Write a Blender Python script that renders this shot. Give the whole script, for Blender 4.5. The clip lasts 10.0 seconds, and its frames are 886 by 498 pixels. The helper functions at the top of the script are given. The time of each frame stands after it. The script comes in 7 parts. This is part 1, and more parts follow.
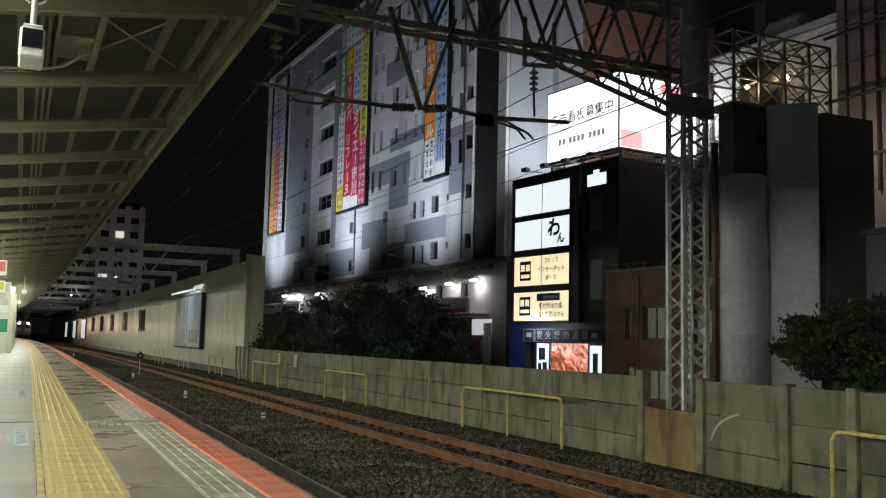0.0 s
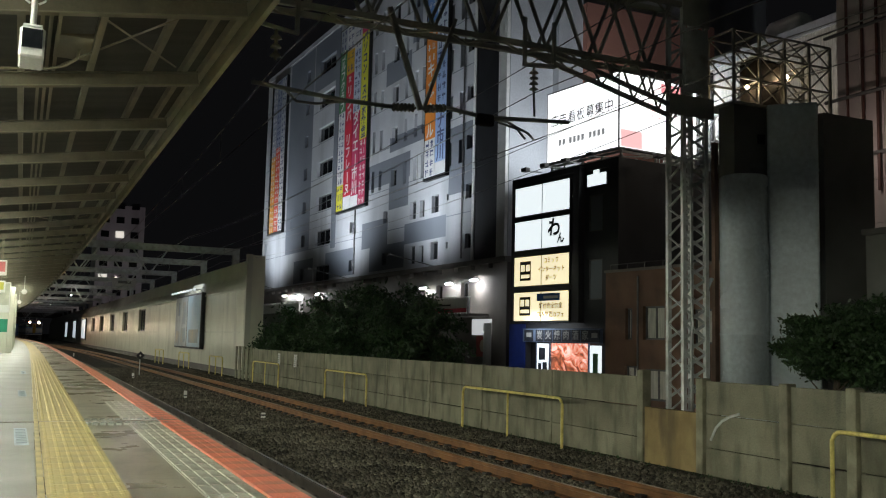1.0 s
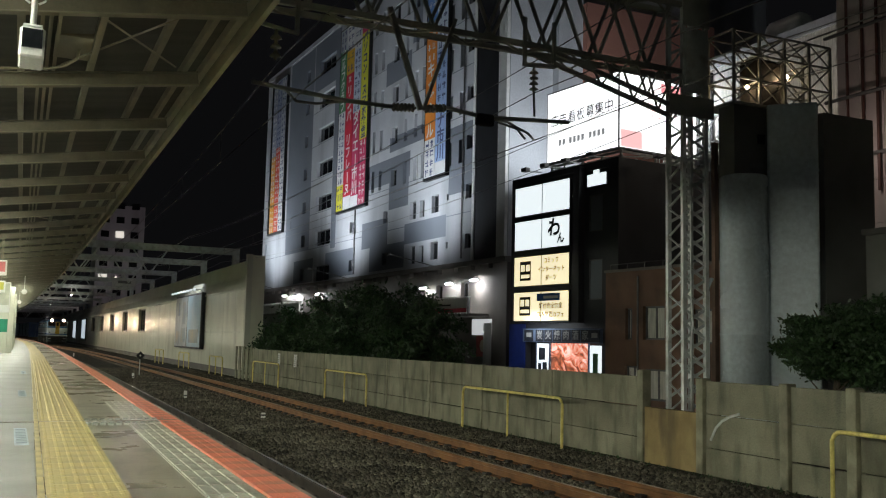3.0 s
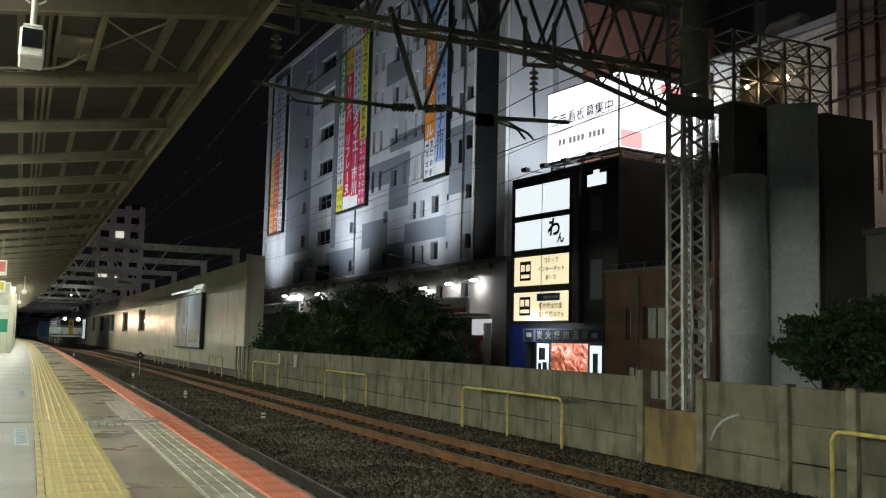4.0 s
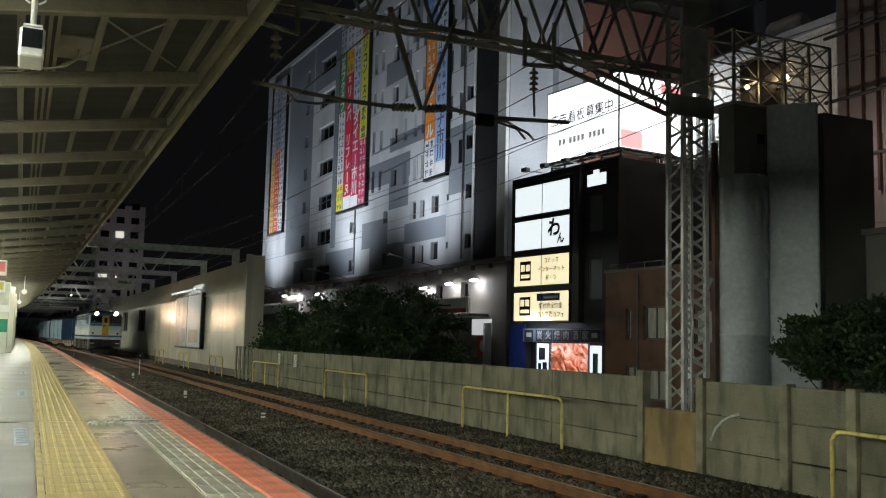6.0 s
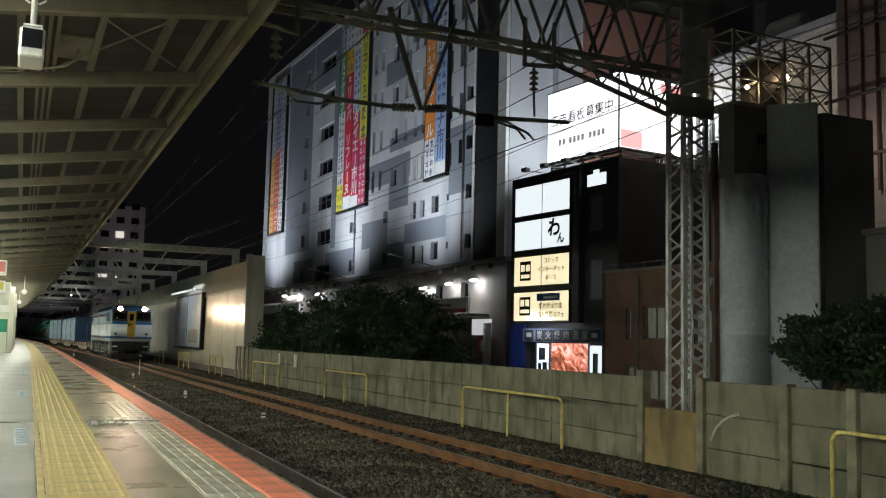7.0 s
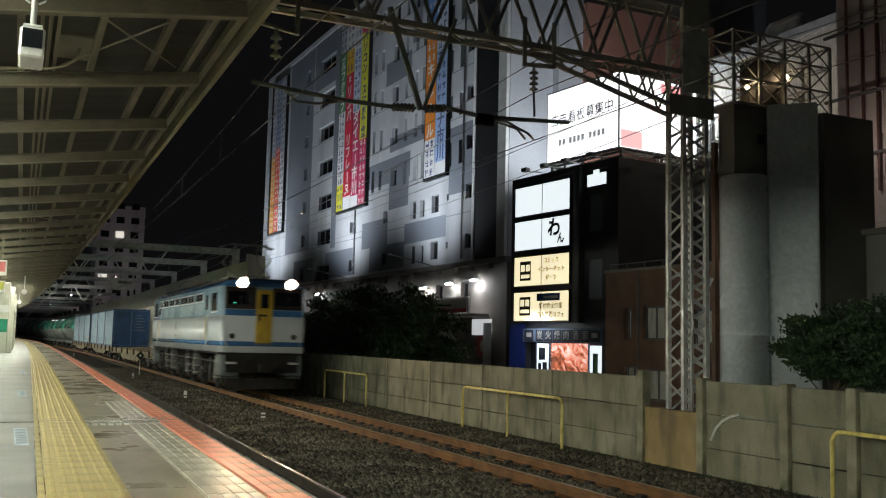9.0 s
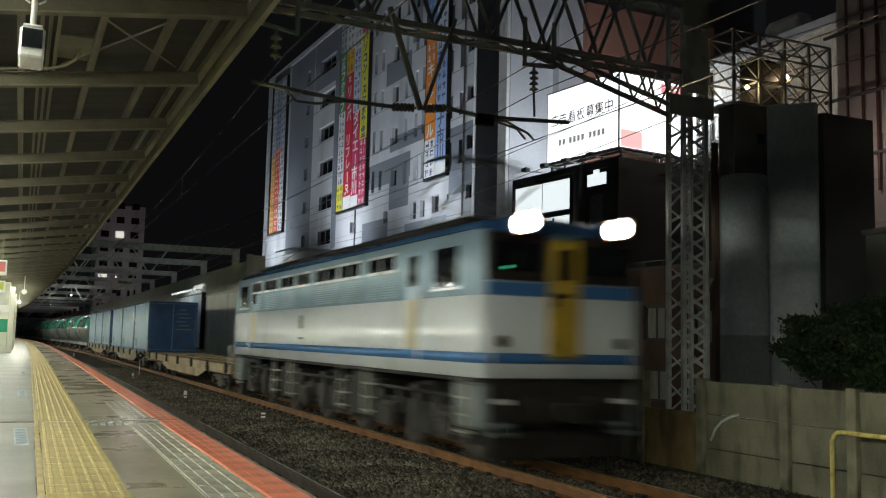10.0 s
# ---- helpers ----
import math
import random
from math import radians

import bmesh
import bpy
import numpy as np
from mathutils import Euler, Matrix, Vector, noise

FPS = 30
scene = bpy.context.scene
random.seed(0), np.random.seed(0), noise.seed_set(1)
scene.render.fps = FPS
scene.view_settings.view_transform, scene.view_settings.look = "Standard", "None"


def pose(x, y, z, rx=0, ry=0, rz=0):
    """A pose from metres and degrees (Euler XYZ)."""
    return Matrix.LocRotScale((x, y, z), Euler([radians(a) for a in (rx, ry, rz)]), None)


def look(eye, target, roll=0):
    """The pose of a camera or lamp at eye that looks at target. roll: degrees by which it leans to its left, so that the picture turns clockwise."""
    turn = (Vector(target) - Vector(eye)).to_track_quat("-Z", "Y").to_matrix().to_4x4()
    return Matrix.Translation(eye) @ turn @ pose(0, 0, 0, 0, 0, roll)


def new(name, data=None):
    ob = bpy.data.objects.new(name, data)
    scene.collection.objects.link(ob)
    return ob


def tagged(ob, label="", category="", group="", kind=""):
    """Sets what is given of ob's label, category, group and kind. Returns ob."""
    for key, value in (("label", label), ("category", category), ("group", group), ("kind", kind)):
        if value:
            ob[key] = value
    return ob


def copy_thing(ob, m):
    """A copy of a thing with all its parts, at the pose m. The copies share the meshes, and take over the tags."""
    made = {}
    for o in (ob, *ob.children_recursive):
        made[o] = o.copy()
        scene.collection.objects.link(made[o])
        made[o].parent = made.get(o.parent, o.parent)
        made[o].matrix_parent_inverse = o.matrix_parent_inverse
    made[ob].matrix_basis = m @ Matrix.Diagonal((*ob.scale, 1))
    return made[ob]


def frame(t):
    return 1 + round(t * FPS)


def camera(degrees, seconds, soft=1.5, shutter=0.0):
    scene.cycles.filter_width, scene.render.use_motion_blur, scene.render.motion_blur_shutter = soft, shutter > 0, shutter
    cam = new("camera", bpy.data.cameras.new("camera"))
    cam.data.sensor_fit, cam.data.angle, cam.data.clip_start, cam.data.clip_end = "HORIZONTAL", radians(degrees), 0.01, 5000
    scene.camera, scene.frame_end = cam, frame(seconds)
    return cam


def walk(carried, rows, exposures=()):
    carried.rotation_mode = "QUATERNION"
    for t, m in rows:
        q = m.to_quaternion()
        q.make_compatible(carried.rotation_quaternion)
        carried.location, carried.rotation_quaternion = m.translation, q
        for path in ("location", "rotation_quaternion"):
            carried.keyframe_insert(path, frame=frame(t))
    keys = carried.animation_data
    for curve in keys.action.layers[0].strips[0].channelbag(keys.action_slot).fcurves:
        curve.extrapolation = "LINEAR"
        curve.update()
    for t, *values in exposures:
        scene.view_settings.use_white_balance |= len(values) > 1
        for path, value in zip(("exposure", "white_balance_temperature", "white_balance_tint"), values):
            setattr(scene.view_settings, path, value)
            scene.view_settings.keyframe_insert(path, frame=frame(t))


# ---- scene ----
cam = camera(50.774, 10.0, soft=1.15, shutter=0.9)
# ---- camera ----
EYE = (0.0, 0.0, 1.873)
AZ, UP = 0.4307, 0.0989
cam_pose = look(EYE, (math.sin(AZ) * math.cos(UP), math.cos(AZ) * math.cos(UP), 1.873 + math.sin(UP)), 1.335)
walk(cam, [(0.0, cam_pose), (10.0, cam_pose)], [(0.0, 0.0), (10.0, 0.0)])

# ---- night sky ----
world = bpy.data.worlds.new("night")
scene.world = world
world.use_nodes = True
world.node_tree.nodes["Background"].inputs[0].default_value = (0.55, 0.56, 0.62, 1)
world.node_tree.nodes["Background"].inputs[1].default_value = 0.006


def lamp(name, kind, energy, colour, m, size=0.2, spot=None, blend=0.6):
    d = bpy.data.lights.new(name, kind)
    d.energy, d.color = energy, colour
    if kind == "SPOT":
        d.spot_size, d.spot_blend, d.shadow_soft_size = radians(spot), blend, size
    elif kind == "AREA":
        d.size = size
    else:
        d.shadow_soft_size = size
    ob = new(name, d)
    ob.matrix_world = m
    return ob


# ---- lines of the place: the track of the train, the platform's edge ----
def smooth_line(pairs):
    ys, xs = [a for a, b in pairs], [b for a, b in pairs]

    def f(y):
        if y <= ys[0]:
            return xs[0] + (xs[1] - xs[0]) / (ys[1] - ys[0]) * (y - ys[0])
        for i in range(len(ys) - 1):
            if y <= ys[i + 1] or i == len(ys) - 2:
                h = ys[i + 1] - ys[i]
                s = (y - ys[i]) / h
                m0 = (xs[i + 1] - xs[max(i - 1, 0)]) / (ys[i + 1] - ys[max(i - 1, 0)])
                j = min(i + 2, len(ys) - 1)
                m1 = (xs[j] - xs[i]) / (ys[j] - ys[i])
                return ((2 * s**3 - 3 * s**2 + 1) * xs[i] + (s**3 - 2 * s**2 + s) * h * m0
                        + (-2 * s**3 + 3 * s**2) * xs[i + 1] + (s**3 - s**2) * h * m1)
    return f


def track_x(y):
    return 7.47 + 0.0035 * min(max(y - 15, 0), 40) - 0.00031 * max(y - 80, 0) ** 2


edge_x = smooth_line([(-30, 1.05), (-12, 1.27), (0, 1.41), (5, 1.485), (15, 1.66), (30, 1.91), (50, 2.17), (80, 2.3), (110, 1.9), (150, 0.3), (200, -2.6)])
roof_x = smooth_line([(-30, 1.25), (-12, 1.3), (5.4, 1.36), (10, 1.395), (18, 1.47), (29, 1.54), (38, 1.54), (53, 1.44), (80, 1.08), (110, 0.2), (150, -1.9), (200, -5.6)])
PZ = 1.05  # platform top above the rails


# ---- materials ----
def colour(c):
    return (*c, 1.0) if len(c) == 3 else c


def mat(name, c1, c2=None, scale=2.0, rough=0.7, metal=0.0, bump=0.15, grain=60.0, spread=0.15, random_tone=0.0,
        stretch=(1, 1, 1), streak=0.0, spec=0.5, rough_var=0.1, coords="Object", island=0.0, stain=None, stain_scale=0.6,
        stain_range=(0.5, 0.72), cracks=0.0, crack_scale=3.0):
    m = bpy.data.materials.new(name)
    m.use_nodes = True
    nt = m.node_tree
    b = nt.nodes["Principled BSDF"]
    N, L = nt.nodes.new, nt.links.new
    tc, mp = N("ShaderNodeTexCoord"), N("ShaderNodeMapping")
    mp.inputs["Scale"].default_value = stretch
    L(tc.outputs[coords], mp.inputs[0])
    big, fine = N("ShaderNodeTexNoise"), N("ShaderNodeTexNoise")
    for n, s in ((big, scale), (fine, grain)):
        n.inputs["Scale"].default_value = s
        n.inputs["Detail"].default_value = 6
        L(mp.outputs[0], n.inputs["Vector"])
    mix = N("ShaderNodeMix")
    mix.data_type = "RGBA"
    c2 = c2 or tuple(max(0, x * (1 - 2.2 * spread)) for x in c1[:3])
    mix.inputs[6].default_value, mix.inputs[7].default_value = colour(c1), colour(c2)
    ramp = N("ShaderNodeValToRGB")
    ramp.color_ramp.elements[0].position, ramp.color_ramp.elements[1].position = 0.35, 0.68
    L(big.outputs[0], ramp.inputs[0])
    L(ramp.outputs[0], mix.inputs[0])
    last = mix.outputs[2]
    hs = N("ShaderNodeHueSaturation")
    add = N("ShaderNodeMath")
    add.operation = "MULTIPLY_ADD"
    add.inputs[1].default_value, add.inputs[2].default_value = 0.5, 0.75
    L(fine.outputs[0], add.inputs[0])
    value = add.outputs[0]
    for node, out, amount in (("ShaderNodeObjectInfo", "Random", random_tone), ("ShaderNodeNewGeometry", "Random Per Island", island)):
        if amount:
            info, k = N(node), N("ShaderNodeMath")
            k.operation = "MULTIPLY_ADD"
            k.inputs[1].default_value, k.inputs[2].default_value = amount, 1 - amount / 2
            L(info.outputs[out], k.inputs[0])
            mul = N("ShaderNodeMath")
            mul.operation = "MULTIPLY"
            L(value, mul.inputs[0])
            L(k.outputs[0], mul.inputs[1])
            value = mul.outputs[0]
    L(value, hs.inputs["Value"])
    L(last, hs.inputs["Color"])
    last = hs.outputs[0]
    if stain:
        sn, sr, sm = N("ShaderNodeTexNoise"), N("ShaderNodeValToRGB"), N("ShaderNodeMix")
        sm.data_type = "RGBA"
        sn.inputs["Scale"].default_value, sn.inputs["Detail"].default_value = stain_scale, 8
        sr.color_ramp.elements[0].position, sr.color_ramp.elements[1].position = stain_range
        sp = N("ShaderNodeMapping")
        sp.inputs["Scale"].default_value = (1, 1, 1 - streak)
        L(tc.outputs[coords], sp.inputs[0])
        L(sp.outputs[0], sn.inputs["Vector"])
        L(sn.outputs[0], sr.inputs[0])
        L(sr.outputs[0], sm.inputs[0])
        L(last, sm.inputs[6])
        sm.inputs[7].default_value = colour(stain)
        last = sm.outputs[2]
    if cracks:
        vo, vr, vm, wob = N("ShaderNodeTexVoronoi"), N("ShaderNodeValToRGB"), N("ShaderNodeMix"), N("ShaderNodeVectorMath")
        vo.feature = "DISTANCE_TO_EDGE"
        vo.inputs["Scale"].default_value = crack_scale
        wob.operation = "MULTIPLY_ADD"
        wob.inputs[1].default_value = (0.25, 0.25, 0.25)
        L(big.outputs["Color"], wob.inputs[0])
        L(tc.outputs[coords], wob.inputs[2])
        L(wob.outputs[0], vo.inputs["Vector"])
        vr.color_ramp.elements[0].position, vr.color_ramp.elements[1].position = 0.0, 0.045
        vr.color_ramp.elements[0].color, vr.color_ramp.elements[1].color = (1 - cracks,) * 3 + (1,), (1, 1, 1, 1)
        L(vo.outputs["Distance"], vr.inputs[0])
        vm.data_type, vm.blend_type = "RGBA", "MULTIPLY"
        vm.inputs[0].default_value = 1.0
        L(last, vm.inputs[6])
        L(vr.outputs[0], vm.inputs[7])
        last = vm.outputs[2]
    L(last, b.inputs["Base Color"])
    r = N("ShaderNodeMath")
    r.operation = "MULTIPLY_ADD"
    r.inputs[1].default_value, r.inputs[2].default_value = rough_var * 2, rough - rough_var
    L(big.outputs[0], r.inputs[0])
    L(r.outputs[0], b.inputs["Roughness"])
    b.inputs["Metallic"].default_value = metal
    b.inputs["Specular IOR Level"].default_value = spec
    if bump:
        bp = N("ShaderNodeBump")
        bp.inputs["Strength"].default_value, bp.inputs["Distance"].default_value = bump, 0.02
        L(fine.outputs[0], bp.inputs["Height"])
        L(bp.outputs[0], b.inputs["Normal"])
    return m


def glow(name, c, strength, back=None):
    m = bpy.data.materials.new(name)
    m.use_nodes = True
    b = m.node_tree.nodes["Principled BSDF"]
    b.inputs["Base Color"].default_value = colour(back or c)
    b.inputs["Emission Color"].default_value = colour(c)
    b.inputs["Emission Strength"].default_value = strength
    b.inputs["Roughness"].default_value = 0.4
    return m


def pane_mat(name, c, rough=0.06):
    m = bpy.data.materials.new(name)
    m.use_nodes = True
    b = m.node_tree.nodes["Principled BSDF"]
    b.inputs["Base Color"].default_value = colour(c)
    b.inputs["Roughness"].default_value = rough
    b.inputs["Specular IOR Level"].default_value = 0.6
    return m


M = dict(
    ballast=mat("ballast", (0.05, 0.045, 0.035), (0.025, 0.023, 0.018), 9, 0.95, grain=45, bump=0.9, spec=0.2),
    stone=mat("ballast_stone", (0.15, 0.135, 0.10), (0.055, 0.05, 0.038), 0.9, 0.9, grain=80, island=1.3, spec=0.3),
    earth=mat("earth", (0.06, 0.056, 0.035), None, 0.7, 0.95, grain=30, bump=0.4, spec=0.2, stain=(0.03, 0.042, 0.015), stain_scale=1.5),
    rust=mat("rusty_rail", (0.20, 0.085, 0.02), (0.115, 0.048, 0.013), 3, 0.75, grain=50, bump=0.2),
    shinyrail=mat("polished_rail_head", (0.62, 0.60, 0.56), (0.5, 0.47, 0.42), 2, 0.2, 0.95, grain=90, bump=0.03),
    darkrail=mat("dark_brown_rail", (0.06, 0.045, 0.032), (0.035, 0.028, 0.02), 3, 0.6, grain=50, bump=0.2),
    railtop=mat("worn_rail_head", (0.36, 0.25, 0.15), (0.28, 0.17, 0.09), 2, 0.36, 0.7, grain=90, bump=0.05),
    sleeper=mat("concrete_sleeper", (0.16, 0.13, 0.10), None, 4, 0.9, random_tone=0.3),
    asphalt=mat("platform_asphalt", (0.37, 0.34, 0.255), (0.28, 0.255, 0.19), 1.4, 0.28, grain=90, bump=0.1, stain=(0.19, 0.17, 0.125), stain_scale=2.4, rough_var=0.08, cracks=0.20, crack_scale=2.3),
    slab=mat("pale_platform_concrete", (0.345, 0.35, 0.335), (0.275, 0.28, 0.265), 1.3, 0.40, grain=90, bump=0.08, stain=(0.21, 0.21, 0.195), stain_scale=1.2, rough_var=0.08),
    tactile=mat("yellow_tactile_paving", (0.55, 0.45, 0.185), (0.47, 0.385, 0.165), 2.5, 0.45, random_tone=0.10, bump=0.08, stain=(0.38, 0.32, 0.17), stain_scale=1.8),
    orange=mat("orange_edge_paint", (0.78, 0.235, 0.135), (0.66, 0.185, 0.11), 2.2, 0.40, bump=0.05, random_tone=0.12, stain=(0.42, 0.21, 0.14), stain_scale=2.5, rough_var=0.05),
    greytile=mat("worn_grey_tile", (0.52, 0.52, 0.44), (0.36, 0.355, 0.29), 1.6, 0.3, random_tone=0.35, bump=0.06, stain=(0.25, 0.24, 0.19), stain_scale=2.2, rough_var=0.05),
    edgestone=mat("platform_edge_concrete", (0.3, 0.28, 0.24), None, 3, 0.8, stain=(0.12, 0.1, 0.08)),
    wall=mat("weathered_concrete_panel", (0.30, 0.285, 0.20), (0.175, 0.168, 0.115), 1.3, 0.85, grain=34, random_tone=0.25, stain=(0.075, 0.072, 0.048), stain_scale=3.0, streak=0.72, stain_range=(0.48, 0.74), bump=0.45),
    wallpost=mat("weathered_concrete_post", (0.33, 0.315, 0.22), (0.19, 0.18, 0.125), 3.5, 0.85, random_tone=0.2, stain=(0.11, 0.10, 0.065), stain_scale=3.5, streak=0.6),
    plywall=mat("ochre_stained_concrete", (0.36, 0.265, 0.115), (0.24, 0.17, 0.072), 2.2, 0.8, stain=(0.12, 0.085, 0.045), stain_scale=2.4, streak=0.7, stain_range=(0.48, 0.7)),
    yellow=mat("yellow_painted_pipe", (0.92, 0.80, 0.26), (0.86, 0.72, 0.22), 5, 0.4, bump=0.05, stain=(0.5, 0.38, 0.12), stain_scale=7),
    hall=mat("cream_metal_cladding", (0.80, 0.78, 0.62), (0.68, 0.66, 0.52), 0.5, 0.32, bump=0.02, random_tone=0.05, stain=(0.52, 0.49, 0.38), stain_scale=0.7, streak=0.8, stain_range=(0.52, 0.8)),
    halltop=mat("grey_green_metal_cladding", (0.68, 0.67, 0.55), None, 0.3, 0.5, bump=0.03, spread=0.08),
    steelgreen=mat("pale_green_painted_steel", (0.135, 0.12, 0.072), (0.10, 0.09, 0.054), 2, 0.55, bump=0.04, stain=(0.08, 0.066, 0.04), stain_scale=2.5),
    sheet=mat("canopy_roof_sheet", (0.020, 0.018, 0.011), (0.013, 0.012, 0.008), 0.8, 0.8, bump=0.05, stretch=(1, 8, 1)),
    # the canopy steel at two thirds tone: shade painted into the beam webs
    beam=mat("shaded_green_beam_steel", (0.09, 0.08, 0.049), (0.066, 0.059, 0.036), 2, 0.6, bump=0.04, stain=(0.05, 0.042, 0.026), stain_scale=3),
    galv=mat("galvanised_steel", (0.74, 0.77, 0.74), (0.60, 0.62, 0.60), 3, 0.55, 0.05, bump=0.05, stain=(0.45, 0.44, 0.40), stain_scale=4),
    darksteel=mat("dull_grey_steel", (0.46, 0.46, 0.41), (0.34, 0.34, 0.30), 3, 0.6, 0.1, bump=0.05),
    wire=mat("dull_grey_wire", (0.34, 0.34, 0.32), None, 5, 0.5, 0.3, bump=0),
    ceramic=mat("grey_ceramic_insulator", (0.32, 0.30, 0.25), None, 4, 0.25, bump=0),
    tower=mat("white_grey_render", (0.56, 0.575, 0.60), (0.47, 0.485, 0.51), 0.25, 0.75, bump=0.06, grain=12, stain=(0.36, 0.37, 0.39), stain_scale=0.35, streak=0.85),
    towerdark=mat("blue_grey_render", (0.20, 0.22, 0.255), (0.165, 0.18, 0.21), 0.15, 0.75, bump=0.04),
    ledge=mat("brown_grey_stone_cladding", (0.22, 0.20, 0.18), None, 0.4, 0.7, bump=0.06),
    black=mat("near_black_panel", (0.022, 0.023, 0.026), None, 0.5, 0.45, bump=0.02),
    signhouse=mat("charcoal_metal_cladding", (0.045, 0.047, 0.052), (0.035, 0.036, 0.04), 0.5, 0.5, bump=0.03),
    blue=mat("blue_painted_wall", (0.02, 0.05, 0.30), None, 0.8, 0.5, bump=0.03),
    brick=mat("brown_tile_wall", (0.23, 0.135, 0.092), (0.175, 0.10, 0.068), 0.8, 0.7, bump=0.06, stain=(0.11, 0.075, 0.055), stain_scale=0.9),
    redwall=mat("red_brown_render", (0.42, 0.20, 0.15), (0.35, 0.165, 0.12), 0.3, 0.8, bump=0.05),
    silo=mat("grey_painted_silo", (0.80, 0.89, 0.93), (0.72, 0.80, 0.84), 0.6, 0.28, bump=0.18, grain=9, stain=(0.64, 0.69, 0.70), stain_scale=0.8, streak=0.8),
    plant=mat("sooty_plant_cladding", (0.27, 0.27, 0.25), (0.20, 0.20, 0.18), 0.6, 0.8, bump=0.08),
    pinkclad=mat("pinkish_cladding_panel", (0.62, 0.55, 0.54), None, 0.6, 0.6, random_tone=0.14, bump=0.04, spread=0.08),
    leaf=mat("dark_leaf", (0.038, 0.078, 0.024), (0.022, 0.05, 0.015), 2, 0.5, island=0.9, bump=0),
    bark=mat("bark", (0.10, 0.075, 0.05), None, 8, 0.9, bump=0.4),
    glass=pane_mat("dark_window_glass", (0.012, 0.014, 0.017)),
    frame=mat("window_frame_grey", (0.2, 0.2, 0.2), None, 4, 0.5, 0.3, bump=0),
    curtain=mat("pale_curtain", (0.75, 0.73, 0.66), None, 3, 0.85, stretch=(6, 6, 0.4), bump=0.05),
    white=mat("white_paint", (0.75, 0.75, 0.72), None, 2, 0.5, bump=0.03, spread=0.06),
    locowhite=mat("cream_white_loco_paint", (0.88, 0.93, 0.95), (0.84, 0.89, 0.92), 0.8, 0.24, bump=0.012, stain=(0.74, 0.78, 0.79), stain_scale=0.8, streak=0.6, rough_var=0.06),
    enclosure=mat("cream_enclosure_panel", (0.66, 0.66, 0.55), (0.58, 0.58, 0.48), 1.0, 0.5, bump=0.03, stain=(0.45, 0.44, 0.36), stain_scale=1.2, streak=0.7),
    dash=mat("pale_ceramic_dash_tile", (0.72, 0.76, 0.72), (0.6, 0.63, 0.6), 3, 0.25, random_tone=0.2, bump=0.03, stain=(0.4, 0.41, 0.38), stain_scale=4),
    louvre=mat("matt_pale_blue_louvre_paint", (0.36, 0.48, 0.55), (0.30, 0.41, 0.48), 1.5, 0.55, bump=0.03, stain=(0.2, 0.25, 0.28), stain_scale=2),
    locoblue=mat("mid_blue_loco_paint", (0.075, 0.21, 0.47), (0.065, 0.18, 0.41), 1.2, 0.2, bump=0.02, spec=0.7),
    locosky=mat("pale_blue_loco_paint", (0.42, 0.58, 0.70), (0.38, 0.52, 0.64), 1.0, 0.22, bump=0.012, stain=(0.32, 0.44, 0.52), stain_scale=1.0, rough_var=0.06),
    # trim made near white and barely metallic to paint in the windows' reflections
    chrome=mat("bright_window_trim", (0.92, 0.94, 0.95), None, 4, 0.28, 0.25, bump=0.02, spread=0.05),
    blueframe=mat("blue_grey_shop_frame", (0.20, 0.27, 0.42), None, 2, 0.5, bump=0.02),
    locoyellow=mat("mustard_yellow_door_paint", (0.66, 0.44, 0.05), (0.58, 0.38, 0.045), 2, 0.45, bump=0.02, stain=(0.4, 0.27, 0.05), stain_scale=2),
    locodark=mat("dark_brown_cab_surround", (0.035, 0.025, 0.022), None, 2, 0.4, bump=0.02),
    skirt=mat("grey_skirt_paint", (0.17, 0.195, 0.20), (0.11, 0.13, 0.13), 2, 0.55, bump=0.04, stain=(0.04, 0.038, 0.034), stain_scale=1.6),
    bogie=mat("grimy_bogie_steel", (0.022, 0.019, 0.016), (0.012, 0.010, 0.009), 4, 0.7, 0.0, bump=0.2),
    bogielight=mat("dusty_bogie_casting", (0.045, 0.04, 0.034), (0.02, 0.018, 0.015), 4, 0.55, 0.0, bump=0.15, stain=(0.10, 0.085, 0.065), stain_scale=3, stain_range=(0.6, 0.75)),
    wheel=mat("steel_wheel", (0.07, 0.06, 0.05), None, 5, 0.6, 0.3, bump=0.08),
    wagon=mat("rust_dusted_wagon_paint", (0.40, 0.32, 0.20), (0.25, 0.18, 0.11), 2, 0.7, bump=0.1, stain=(0.14, 0.09, 0.05), stain_scale=2.5),
    boxside=mat("pale_blue_container_side", (0.50, 0.66, 0.78), (0.44, 0.59, 0.72), 1, 0.3, bump=0.03, random_tone=0.25, stain=(0.36, 0.47, 0.56), stain_scale=1.2),
    boxend=mat("deep_blue_container_end", (0.05, 0.115, 0.27), (0.04, 0.095, 0.23), 1.5, 0.4, bump=0.04, stain=(0.06, 0.08, 0.12), stain_scale=2),
    tankgreen=mat("green_tank_paint", (0.07, 0.36, 0.27), (0.055, 0.29, 0.215), 0.8, 0.22, bump=0.02, stain=(0.13, 0.22, 0.18), stain_scale=1),
    tankgrey=mat("grey_tank_paint", (0.20, 0.22, 0.21), None, 1, 0.5, bump=0.03, stain=(0.12, 0.11, 0.1), stain_scale=1.5),
    green=mat("green_line_paint", (0.02, 0.30, 0.17), None, 2, 0.5, bump=0.02),
)
